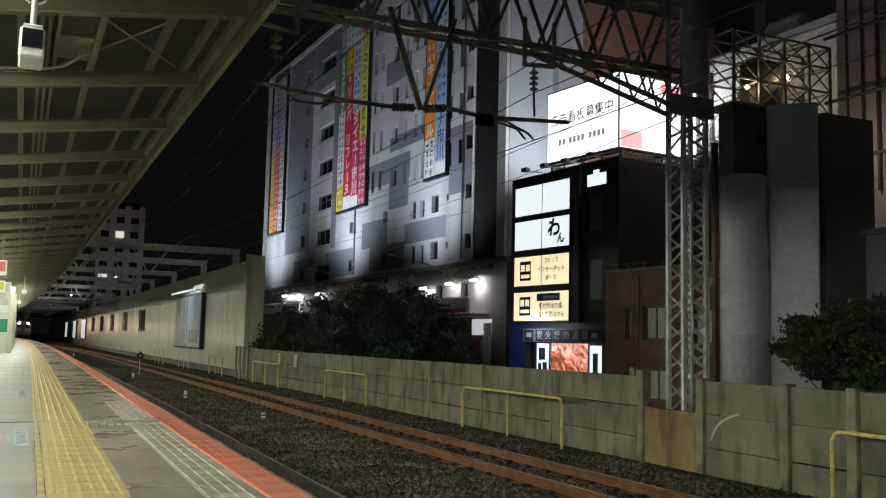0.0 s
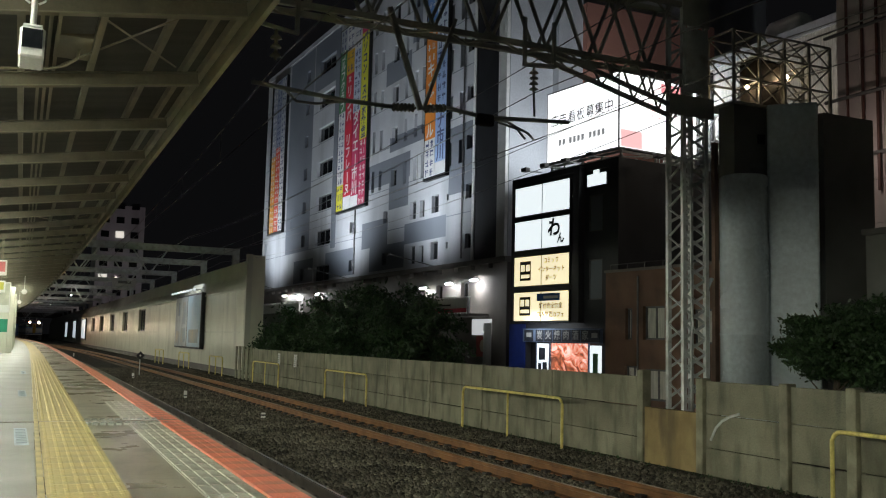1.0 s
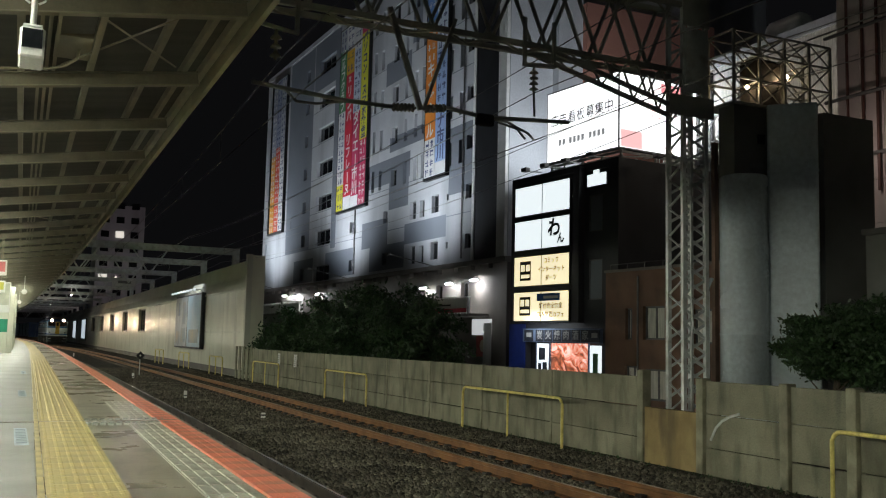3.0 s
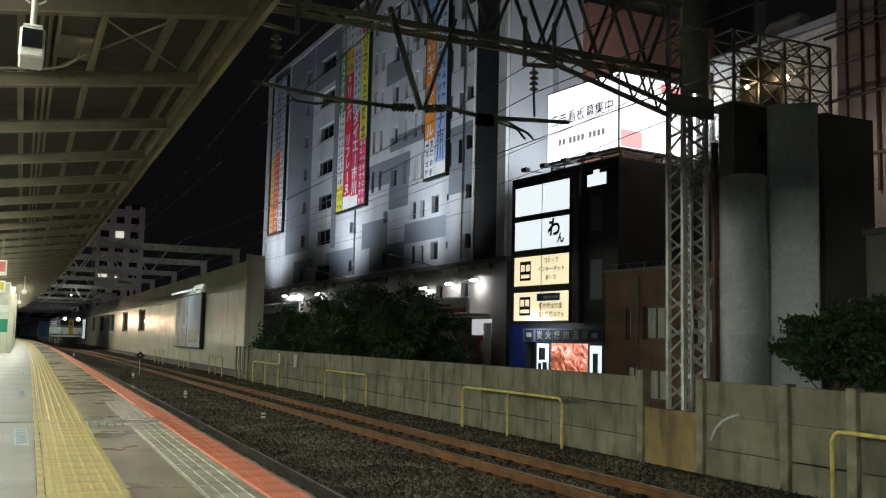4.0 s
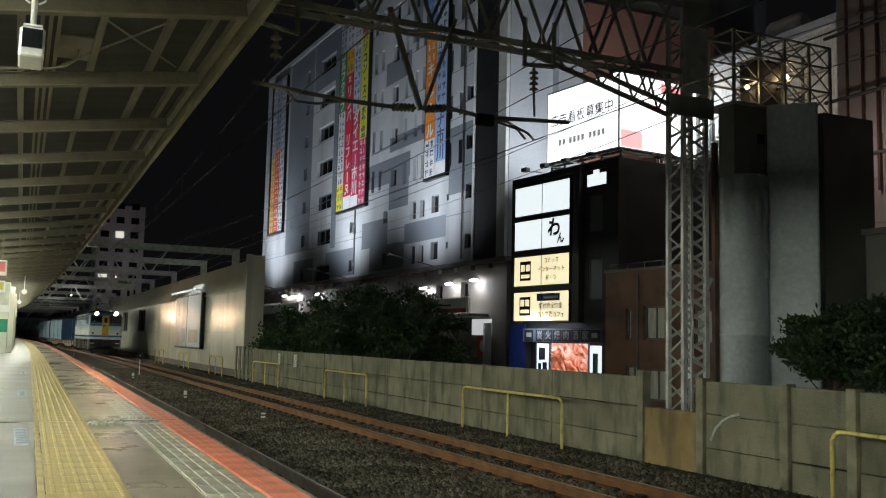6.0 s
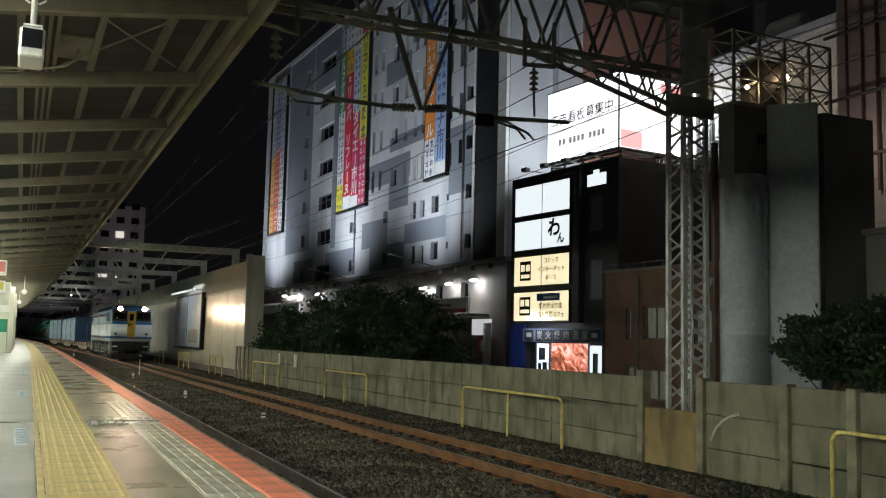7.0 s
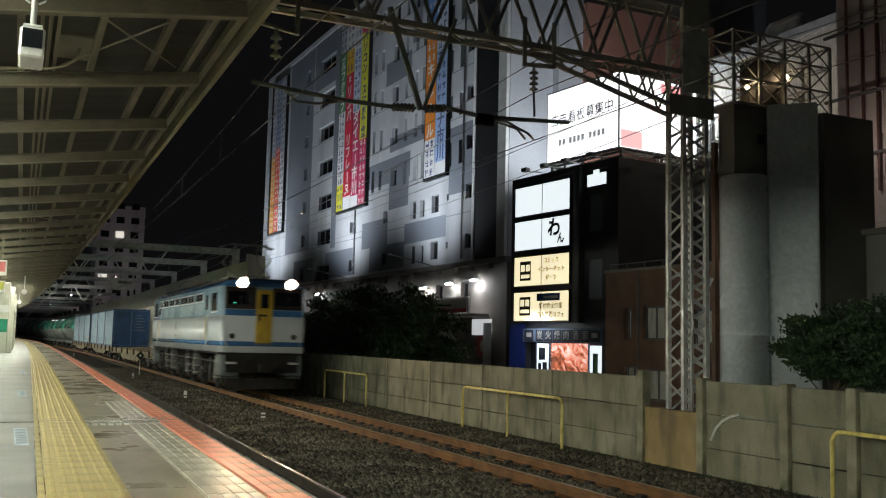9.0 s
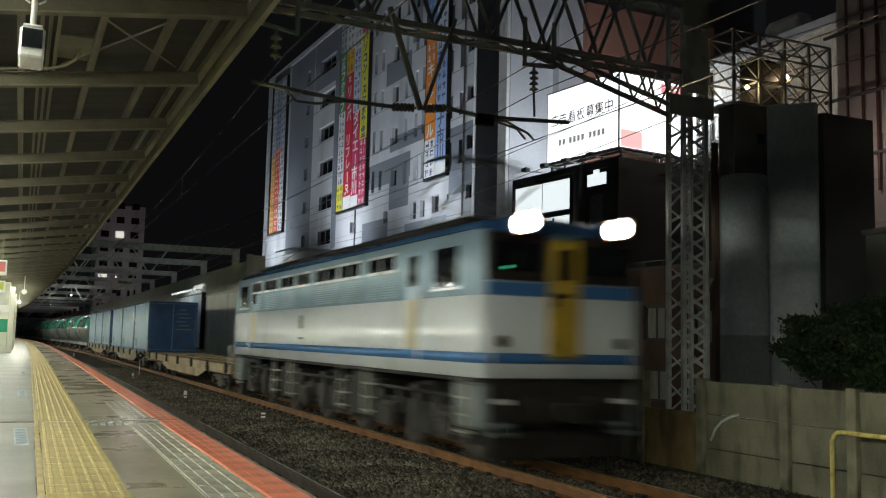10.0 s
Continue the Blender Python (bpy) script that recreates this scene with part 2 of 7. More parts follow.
G = dict(
    tube=glow("fluorescent_tube", (0.97, 1.0, 0.83), 172),
    billboard=glow("lit_billboard_face", (0.95, 0.98, 1.0), 1.8),
    signwhite=glow("lit_sign_white", (0.88, 0.97, 1.0), 0.95),
    signcream=glow("lit_sign_cream", (1.0, 0.88, 0.56), 0.95),
    bulb=glow("wall_lamp_bulb", (0.95, 0.98, 1.0), 190),
    warmbulb=glow("warm_work_lamp", (1.0, 0.72, 0.42), 45),
    lens=glow("headlight_lens", (1.0, 0.70, 0.44), 1500),
    # orange emitter that paints the warm halo around the headlights
    ring=glow("headlight_halo_glow", (1.0, 0.34, 0.14), 2.2),
    # small emitter for the green reflection painted on the windscreen
    marker=glow("green_glint_glow", (0.1, 1.0, 0.5), 0.9),
    poster=glow("lit_poster", (0.62, 0.72, 0.80), 0.7),
    window=glow("lit_far_window", (0.9, 0.85, 0.75), 0.8),
    shop=glow("lit_shop_picture", (0.85, 0.36, 0.22), 1.1),
)


def picture_print(m):
    """A backlit food picture: soft pink, red-brown and dark patches printed on the lit sheet."""
    nt = m.node_tree
    b = nt.nodes["Principled BSDF"]
    tc, warp, ramp = nt.nodes.new("ShaderNodeTexCoord"), nt.nodes.new("ShaderNodeTexNoise"), nt.nodes.new("ShaderNodeValToRGB")
    warp.inputs["Scale"].default_value, warp.inputs["Detail"].default_value, warp.inputs["Distortion"].default_value = 1.7, 7, 1.6
    nt.links.new(tc.outputs["Object"], warp.inputs["Vector"])
    nt.links.new(warp.outputs[0], ramp.inputs[0])
    e = ramp.color_ramp.elements
    e[0].position, e[0].color = 0.34, (0.13, 0.035, 0.02, 1)
    e[1].position, e[1].color = 0.70, (1.0, 0.80, 0.70, 1)
    for pos, c in ((0.45, (0.45, 0.13, 0.06, 1)), (0.53, (0.85, 0.33, 0.25, 1)), (0.60, (0.95, 0.55, 0.46, 1))):
        e.new(pos).color = c
    nt.links.new(ramp.outputs[0], b.inputs["Emission Color"])
    nt.links.new(ramp.outputs[0], b.inputs["Base Color"])


picture_print(G["shop"])


# ---- mesh helpers ----
def bm_box(bm, x0, y0, z0, x1, y1, z1, mi=0):
    v = [bm.verts.new(p) for p in ((x0, y0, z0), (x1, y0, z0), (x1, y1, z0), (x0, y1, z0), (x0, y0, z1), (x1, y0, z1), (x1, y1, z1), (x0, y1, z1))]
    for f in ((3, 2, 1, 0), (4, 5, 6, 7), (0, 1, 5, 4), (1, 2, 6, 5), (2, 3, 7, 6), (3, 0, 4, 7)):
        bm.faces.new([v[i] for i in f]).material_index = mi
    return bm


def box(*a, bevel=0.0, seg=1):
    bm = bm_box(bmesh.new(), *a)
    if bevel:
        bmesh.ops.bevel(bm, geom=bm.edges[:], offset=bevel, segments=seg, affect="EDGES", profile=0.5)
    return bm


def bm_tube(bm, path, r, sides=8, closed=False, r_end=None):
    rings = []
    path = [Vector(p) for p in path]
    up = Vector((0, 0, 1))
    for i, p in enumerate(path):
        d = (path[min(i + 1, len(path) - 1)] - path[max(i - 1, 0)]).normalized()
        a = d.cross(up if abs(d.z) < 0.95 else Vector((1, 0, 0))).normalized()
        b = d.cross(a)
        rr = r if r_end is None else r + (r_end - r) * i / (len(path) - 1)
        rings.append([bm.verts.new(p + rr * (math.cos(k * math.tau / sides) * a + math.sin(k * math.tau / sides) * b)) for k in range(sides)])
    for q0, q1 in zip(rings, rings[1:]):
        for k in range(sides):
            f = bm.faces.new((q0[k], q0[(k + 1) % sides], q1[(k + 1) % sides], q1[k]))
            f.smooth = sides > 6
    bm.faces.new(rings[0][::-1])
    bm.faces.new(rings[-1])
    return bm


def tube(path, r, sides=8, r_end=None):
    return bm_tube(bmesh.new(), path, r, sides, r_end=r_end)


def bm_bar(bm, a, b, w, h=None):
    """A square bar from a to b."""
    h = h or w
    a, b = Vector(a), Vector(b)
    d = (b - a).normalized()
    s = d.cross(Vector((0, 0, 1)) if abs(d.z) < 0.95 else Vector((0, 1, 0))).normalized()
    t = d.cross(s)
    q = [[bm.verts.new(p + s * i * w / 2 + t * j * h / 2) for i, j in ((-1, -1), (1, -1), (1, 1), (-1, 1))] for p in (a, b)]
    for k in range(4):
        bm.faces.new((q[0][k], q[0][(k + 1) % 4], q[1][(k + 1) % 4], q[1][k]))
    bm.faces.new(q[0][::-1])
    bm.faces.new(q[1])
    return bm


def bar(a, b, w, h=None):
    return bm_bar(bmesh.new(), a, b, w, h)


def bm_lathe(bm, rings, sides=20, axis="z", base=(0, 0, 0)):
    """rings: (along, radius) pairs."""
    rows = []
    for h, r in rings:
        row = []
        for k in range(sides):
            c, s = r * math.cos(k * math.tau / sides), r * math.sin(k * math.tau / sides)
            p = {"z": (c, s, h), "y": (c, h, s), "x": (h, c, s)}[axis]
            row.append(bm.verts.new(Vector(base) + Vector(p)))
        rows.append(row)
    for a, b in zip(rows, rows[1:]):
        for k in range(sides):
            bm.faces.new((a[k], a[(k + 1) % sides], b[(k + 1) % sides], b[k])).smooth = True
    bm.faces.new(rows[0][::-1])
    bm.faces.new(rows[-1])
    bmesh.ops.recalc_face_normals(bm, faces=bm.faces[:])
    return bm


def lathe(rings, sides=20, axis="z", base=(0, 0, 0)):
    return bm_lathe(bmesh.new(), rings, sides, axis, base)


def mesh(name, bm, *mats):
    bmesh.ops.recalc_face_normals(bm, faces=bm.faces[:])
    me = bpy.data.meshes.new(name)
    bm.to_mesh(me)
    bm.free()
    for m in mats:
        me.materials.append(m)
    return me


def part(name, bm, material, parent, label="", m=None):
    me = mesh(name, bm, *(material if isinstance(material, (list, tuple)) else [material]))
    ob = new(name, me)
    ob.parent = parent
    if m is not None:
        ob.matrix_basis = m
    return tagged(ob, label)


def shared(name, me, parent, m):
    ob = new(name, me)
    ob.parent = parent
    ob.matrix_basis = m
    return ob


def thing(name, m, label, category, group="", kind=""):
    ob = new(name)
    ob.matrix_basis = m
    ob.empty_display_size = 0.2
    return tagged(ob, label, category, group, kind)


def solid(name, bm, material, label, category="", kind="", group="", m=None):
    ob = part(name, bm, material, None, label, m)
    return tagged(ob, "", category, group, kind)


def ribbon(f0, f1, y0, y1, z0, z1, step=2.0, tilt=0.0, ref=None):
    """A slab that follows a curved line: from x = f0(y) to f1(y)."""
    bm, rows, n = bmesh.new(), [], max(1, round((y1 - y0) / step))
    for i in range(n + 1):
        y = y0 + (y1 - y0) * i / n
        d0, d1 = (tilt * (f0(y) - ref(y)), tilt * (f1(y) - ref(y))) if ref else (0, 0)
        rows.append([bm.verts.new(p) for p in ((f0(y), y, z0 + d0), (f1(y), y, z0 + d1), (f1(y), y, z1 + d1), (f0(y), y, z1 + d0))])
    for a, b in zip(rows, rows[1:]):
        for k in range(4):
            bm.faces.new((a[k], a[(k + 1) % 4], b[(k + 1) % 4], b[k]))
    bm.faces.new(rows[0][::-1])
    bm.faces.new(rows[-1])
    return bm


def off(f, d):
    return lambda y: f(y) + d


def facade(u0, u1, z0, z1, holes, depth=0.3, patches=()):
    """A wall in the plane y = 0, facing +y, with true openings; patches are painted in the second material."""
    us, zs = {u0, u1}, {z0, z1}
    for a, b, c, d in [*holes, *patches]:
        us |= {min(max(a, u0), u1), min(max(c, u0), u1)}
        zs |= {min(max(b, z0), z1), min(max(d, z0), z1)}
    us, zs = sorted(us), sorted(zs)
    bm = bmesh.new()

    def inside(rects, u, z):
        return any(a < u < c and b < z < d for a, b, c, d in rects)
    grid = {(i, k): bm.verts.new((u, 0, z)) for i, u in enumerate(us) for k, z in enumerate(zs)}
    for i in range(len(us) - 1):
        for k in range(len(zs) - 1):
            u, z = (us[i] + us[i + 1]) / 2, (zs[k] + zs[k + 1]) / 2
            if not inside(holes, u, z):
                f = bm.faces.new((grid[i, k], grid[i, k + 1], grid[i + 1, k + 1], grid[i + 1, k]))
                f.material_index = int(inside(patches, u, z))
    out = bmesh.ops.extrude_face_region(bm, geom=bm.faces[:])
    bmesh.ops.translate(bm, verts=[v for v in out["geom"] if isinstance(v, bmesh.types.BMVert)], vec=(0, -depth, 0))
    return bm


def window(parent, a, b, c, d, name="window", frame_mat=None, glass=None, recess=0.22, bars=1, w=0.06):
    """A framed, glazed window in an opening of a facade."""
    bm = bmesh.new()
    for q in ((a, b, c, b + w), (a, d - w, c, d), (a, b + w, a + w, d - w), (c - w, b + w, c, d - w)):
        bm_box(bm, q[0], -recess, q[1], q[2], -recess + 0.07, q[3])
    for i in range(bars):
        u = a + (c - a) * (i + 1) / (bars + 1)
        bm_box(bm, u - w / 2, -recess, b + w, u + w / 2, -recess + 0.06, d - w)
    fr = part(name, bm, frame_mat or M["frame"], parent)
    part("pane", box(a + w, -recess + 0.01, b + w, c - w, -recess + 0.025, d - w), glass or M["glass"], fr)
    return fr


def words(name, text, size, material, parent, m, label="", depth=0.01, squeeze=1.0, bold=0.006):
    cu = bpy.data.curves.new(name, "FONT")
    cu.body, cu.size, cu.extrude, cu.align_x, cu.align_y = text, size, depth, "CENTER", "CENTER"
    cu.resolution_u, cu.offset = 3, bold
    tmp = new(name, cu)
    bpy.context.view_layer.update()
    me = bpy.data.meshes.new_from_object(tmp.evaluated_get(bpy.context.evaluated_depsgraph_get()))
    bpy.data.objects.remove(tmp)
    me.materials.clear()
    me.materials.append(material)
    me.transform(Matrix.Diagonal((squeeze, 1, 1, 1)))
    ob = new(name, me)
    ob.parent = parent
    ob.matrix_basis = m
    return tagged(ob, label)


# ---- ground, tracks ----
def build_ground():
    solid("ground", box(-600, -300, -0.6, 900, 1500, -0.34), M["earth"], "dark bare earth and street ground", kind="structure")
    bed = ribbon(lambda y: edge_x(y) + 0.02, lambda y: 10.42, -28, 260, -0.33, -0.185, 3.0)
    solid("ballast_bed", bed, M["ballast"], "dark grey-brown crushed stone ballast bed", kind="structure")


def rail_profile(f, y0, y1, name, parent, side, head):
    prof = ((-0.073, -0.175), (0.073, -0.175), (0.073, -0.162), (0.018, -0.142), (0.010, -0.060), (0.0375, -0.046), (0.0375, -0.004),
            (-0.0375, -0.004), (-0.0375, -0.046), (-0.010, -0.060), (-0.018, -0.142), (-0.073, -0.162))
    bm, rows, y = bmesh.new(), [], y0
    while y <= y1:
        rows.append([bm.verts.new((f(y) + a, y, b)) for a, b in prof])
        y += 1.0 if y < 60 else 4.0
    for a, b in zip(rows, rows[1:]):
        for k in range(len(prof)):
            bm.faces.new((a[k], a[(k + 1) % len(prof)], b[(k + 1) % len(prof)], b[k]))
    r = part(name, bm, side, parent, "dark brown steel rail" if side is M["darkrail"] else "rusty steel rail")
    part("rail_head", ribbon(off(f, -0.022), off(f, 0.022), y0, y1, -0.005, 0.0), head, r, "worn shiny running surface")


def near_track_x(y):
    return edge_x(y) + 1.62


def build_tracks():
    me = mesh("sleeper", box(-1.0, -0.11, -0.30, 1.0, 0.11, -0.172, bevel=0.012), M["sleeper"])
    clip = bmesh.new()
    for s in (-0.533, 0.533):
        for d in (-0.1, 0.1):
            bm_box(clip, s + d - 0.05, -0.07, -0.173, s + d + 0.05, 0.07, -0.125)
    clipme = mesh("rail_fastening", clip, M["bogie"])
    for label, f, y0 in (("railway track with dark polished rails beside the platform", near_track_x, -28), ("railway track with rusty rails beside the wall", track_x, -28)):
        t = thing("railway_track", Matrix(), label, "track", "railway tracks", "structure")
        for s in (-0.533, 0.533):
            rail_profile(off(f, s), y0, 259, "rail", t, *((M["darkrail"], M["shinyrail"]) if f is near_track_x else (M["rust"], M["railtop"])))
        y = 5.0
        while y < 90:
            z = 0.0
            sl = shared("sleeper", me, t, pose(f(y), y, z))
            shared("rail_fastening", clipme, sl, Matrix())
            y += 0.62


def build_stones():
    """Loose ballast: small irregular stones in one mesh."""
    rng = np.random.default_rng(4)
    base = np.array([(1, 0, 0), (-1, 0, 0), (0, 1, 0), (0, -1, 0), (0, 0, 1), (0, 0, -1)], float)
    tris = np.array([(0, 2, 4), (2, 1, 4), (1, 3, 4), (3, 0, 4), (2, 0, 5), (1, 2, 5), (3, 1, 5), (0, 3, 5)])
    n = 60000
    y = 6.0 + 54 * rng.random(n) ** 2.1
    tx = np.array([track_x(v) for v in y])
    lo = np.array([near_track_x(v) + 0.62 for v in y])
    x = lo + (9.98 - lo + 0.3 * rng.random(n) ** 4) * rng.random(n)
    rail = np.abs(np.abs(x - tx) - 0.533) < 0.13
    inside = np.abs(x - tx) < 0.95
    z = -0.175 + 0.025 * rng.random(n) - 0.012 * inside
    keep = ~rail
    x, y, z = x[keep], y[keep], z[keep]
    n = len(x)
    size = 0.02 + 0.032 * rng.random(n)
    pts = base[None] * (size[:, None, None] * (0.55 + 0.75 * rng.random((n, 6, 1)))) + 0.35 * size[:, None, None] * (rng.random((n, 6, 3)) - 0.5)
    a = rng.random(n) * math.tau
    c, s = np.cos(a)[:, None], np.sin(a)[:, None]
    px, py = pts[..., 0] * c - pts[..., 1] * s, pts[..., 0] * s + pts[..., 1] * c
    verts = np.stack([px + x[:, None], py + y[:, None], pts[..., 2] * 0.8 + z[:, None]], -1).reshape(-1, 3)
    faces = (tris[None] + 6 * np.arange(n)[:, None, None]).reshape(-1, 3)
    me = bpy.data.meshes.new("ballast_stones")
    me.vertices.add(len(verts))
    me.vertices.foreach_set("co", verts.ravel())
    me.loops.add(faces.size)
    me.loops.foreach_set("vertex_index", faces.ravel().astype(np.int32))
    me.polygons.add(len(faces))
    me.polygons.foreach_set("loop_start", np.arange(0, faces.size, 3, dtype=np.int32))
    me.update(calc_edges=True)
    me.materials.append(M["stone"])
    tagged(new("ballast_stones", me), "loose angular grey-brown ballast stones between the tracks", "ballast", kind="stuff")


# ---- platform ----
def build_platform():
    Y0, Y1 = -28.0, 190.0
    solid("platform", ribbon(lambda y: edge_x(y) - 9.0, off(edge_x, -0.005), Y0, Y1, -0.5, PZ - 0.012), M["asphalt"],
          "grey-brown asphalt station platform with patched surface", kind="structure")
    solid("platform_coping", ribbon(off(edge_x, -0.10), off(edge_x, 0.03), Y0, Y1, PZ - 0.20, PZ - 0.004), M["edgestone"],
          "dark concrete coping along the platform edge", kind="structure")
    solid("platform_slabs", ribbon(lambda y: edge_x(y) - 8.9, off(edge_x, -1.315), Y0, Y1, PZ - 0.02, PZ - 0.002), M["slab"],
          "pale shiny concrete walkway of the platform", kind="structure")
    # tactile strip: ribbed and dotted yellow blocks, one piece each
    strip = thing("tactile_strip", Matrix(), "worn yellow tactile paving strip along the platform", "tactile paving", kind="structure")
    bm = bmesh.new()
    bm_box(bm, -0.198, -0.148, -0.02, 0.198, 0.148, 0.004)
    for i in range(6):
        for k in range(5):
            u, v = -0.165 + 0.066 * i, -0.12 + 0.06 * k
            ring = [bm.verts.new((u + 0.011 * math.cos(j * math.tau / 6), v + 0.011 * math.sin(j * math.tau / 6), 0.0065)) for j in range(6)]
            low = [bm.verts.new((u + 0.017 * math.cos(j * math.tau / 6), v + 0.017 * math.sin(j * math.tau / 6), 0.004)) for j in range(6)]
            bm.faces.new(ring)
            for j in range(6):
                bm.faces.new((low[j], low[(j + 1) % 6], ring[(j + 1) % 6], ring[j]))
    dotted = mesh("tactile_block", bm, M["tactile"])
    plain = mesh("tactile_block", bm_box(bmesh.new(), -0.198, -0.148, -0.02, 0.198, 0.148, 0.004), M["tactile"])
    line = mesh("border_block", bm_box(bmesh.new(), -0.017, -0.148, -0.02, 0.017, 0.148, 0.007), M["tactile"])
    y = 3.6
    while y < 72:
        turn = math.degrees(math.atan((edge_x(y + 0.3) - edge_x(y - 0.3)) / 0.6))
        shared("tactile_block", dotted if y < 30 else plain, strip, pose(edge_x(y) - 1.07, y, PZ, 0, 0, -turn))
        shared("border_block", line, strip, pose(edge_x(y) - 1.293, y, PZ, 0, 0, -turn))
        y += 0.3
    solid("tactile_strip_far", ribbon(off(edge_x, -1.31), off(edge_x, -0.87), 72, Y1, PZ - 0.02, PZ + 0.004), M["tactile"],
          "yellow tactile paving strip at the far platform", kind="structure")
    # orange edge tiles with grooves
    orange = thing("orange_edge_strip", Matrix(), "orange painted warning strip on the platform edge", "platform edge", kind="structure")
    bm = bmesh.new()
    for k in range(3):
        bm_box(bm, -0.098 + 0.066 * k, -0.147, -0.02, -0.098 + 0.062 * (k + 1) + 0.004 * k, 0.147, 0.004)
    tile = mesh("edge_tile", bm, M["orange"])
    y = 3.6
    while y < 60:
        turn = math.degrees(math.atan((edge_x(y + 0.3) - edge_x(y - 0.3)) / 0.6))
        shared("edge_tile", tile, orange, pose(edge_x(y) - 0.105, y, PZ, 0, 0, -turn))
        y += 0.3
    solid("orange_edge_strip_far", ribbon(off(edge_x, -0.205), off(edge_x, -0.005), 60, Y1, PZ - 0.02, PZ + 0.003), M["orange"],
          "orange painted warning strip at the far platform edge", kind="structure")
    # worn grey ribbed tiles beside the orange strip and a cross row
    grey = thing("grey_tile_strip", Matrix(), "worn pale grey ribbed tiles set in the asphalt", "paving", kind="structure")
    bm = bmesh.new()
    bm_box(bm, -0.147, -0.147, -0.02, 0.147, 0.147, -0.004)
    for k in range(4):
        bm_box(bm, -0.135 + 0.072 * k, -0.14, -0.004, -0.135 + 0.072 * k + 0.048, 0.14, 0.003)
    gt = mesh("ribbed_tile", bm, M["greytile"])
    y = 4.0
    while y < 12.3:
        turn = math.degrees(math.atan((edge_x(y + 0.3) - edge_x(y - 0.3)) / 0.6))
        shared("ribbed_tile", gt, grey, pose(edge_x(y) - 0.36, y, PZ - 0.004, 0, 0, -turn))
        y += 0.3
    dash = mesh("dash_tile", box(-0.022, -0.10, -0.02, 0.022, 0.10, 0.004), M["dash"])
    for k in range(11):
        shared("dash_tile", dash, grey, pose(0.70 + 0.07 * k, 9.28, PZ, 0, 0, -8))
        shared("dash_tile", dash, grey, pose(0.72 + 0.07 * k, 9.66, PZ, 0, 0, -8))
    solid("expansion_joint", box(-2.5, 9.45, PZ - 0.02, 1.53, 9.485, PZ + 0.0065), M["edgestone"], "grey expansion joint across the platform", kind="structure")
    # small notice stuck on the floor
    paper = mat("pale_blue_sticker", (0.5, 0.6, 0.68), None, 9, 0.4, bump=0)
    ink = mat("blue_grey_print", (0.2, 0.28, 0.36), None, 9, 0.5, bump=0)
    sheet = mesh("sheet", box(-0.05, -0.65, -0.004, 0.05, 0.65, 0.002), paper)
    pr = mesh("print", box(-0.038, -0.03, 0.002, 0.038, 0.03, 0.003), ink)
    for x, y in ((0.13, 8.23), (0.20, 13.9), (0.3, 21.0)):
        n = thing("floor_notice", pose(x, y, PZ), "small pale blue notice stuck on the platform floor", "notice", "floor notices")
        shared("sheet", sheet, n, Matrix())
        for k in range(9):
            shared("print", pr, n, pose(0, -0.52 + 0.13 * k, 0))


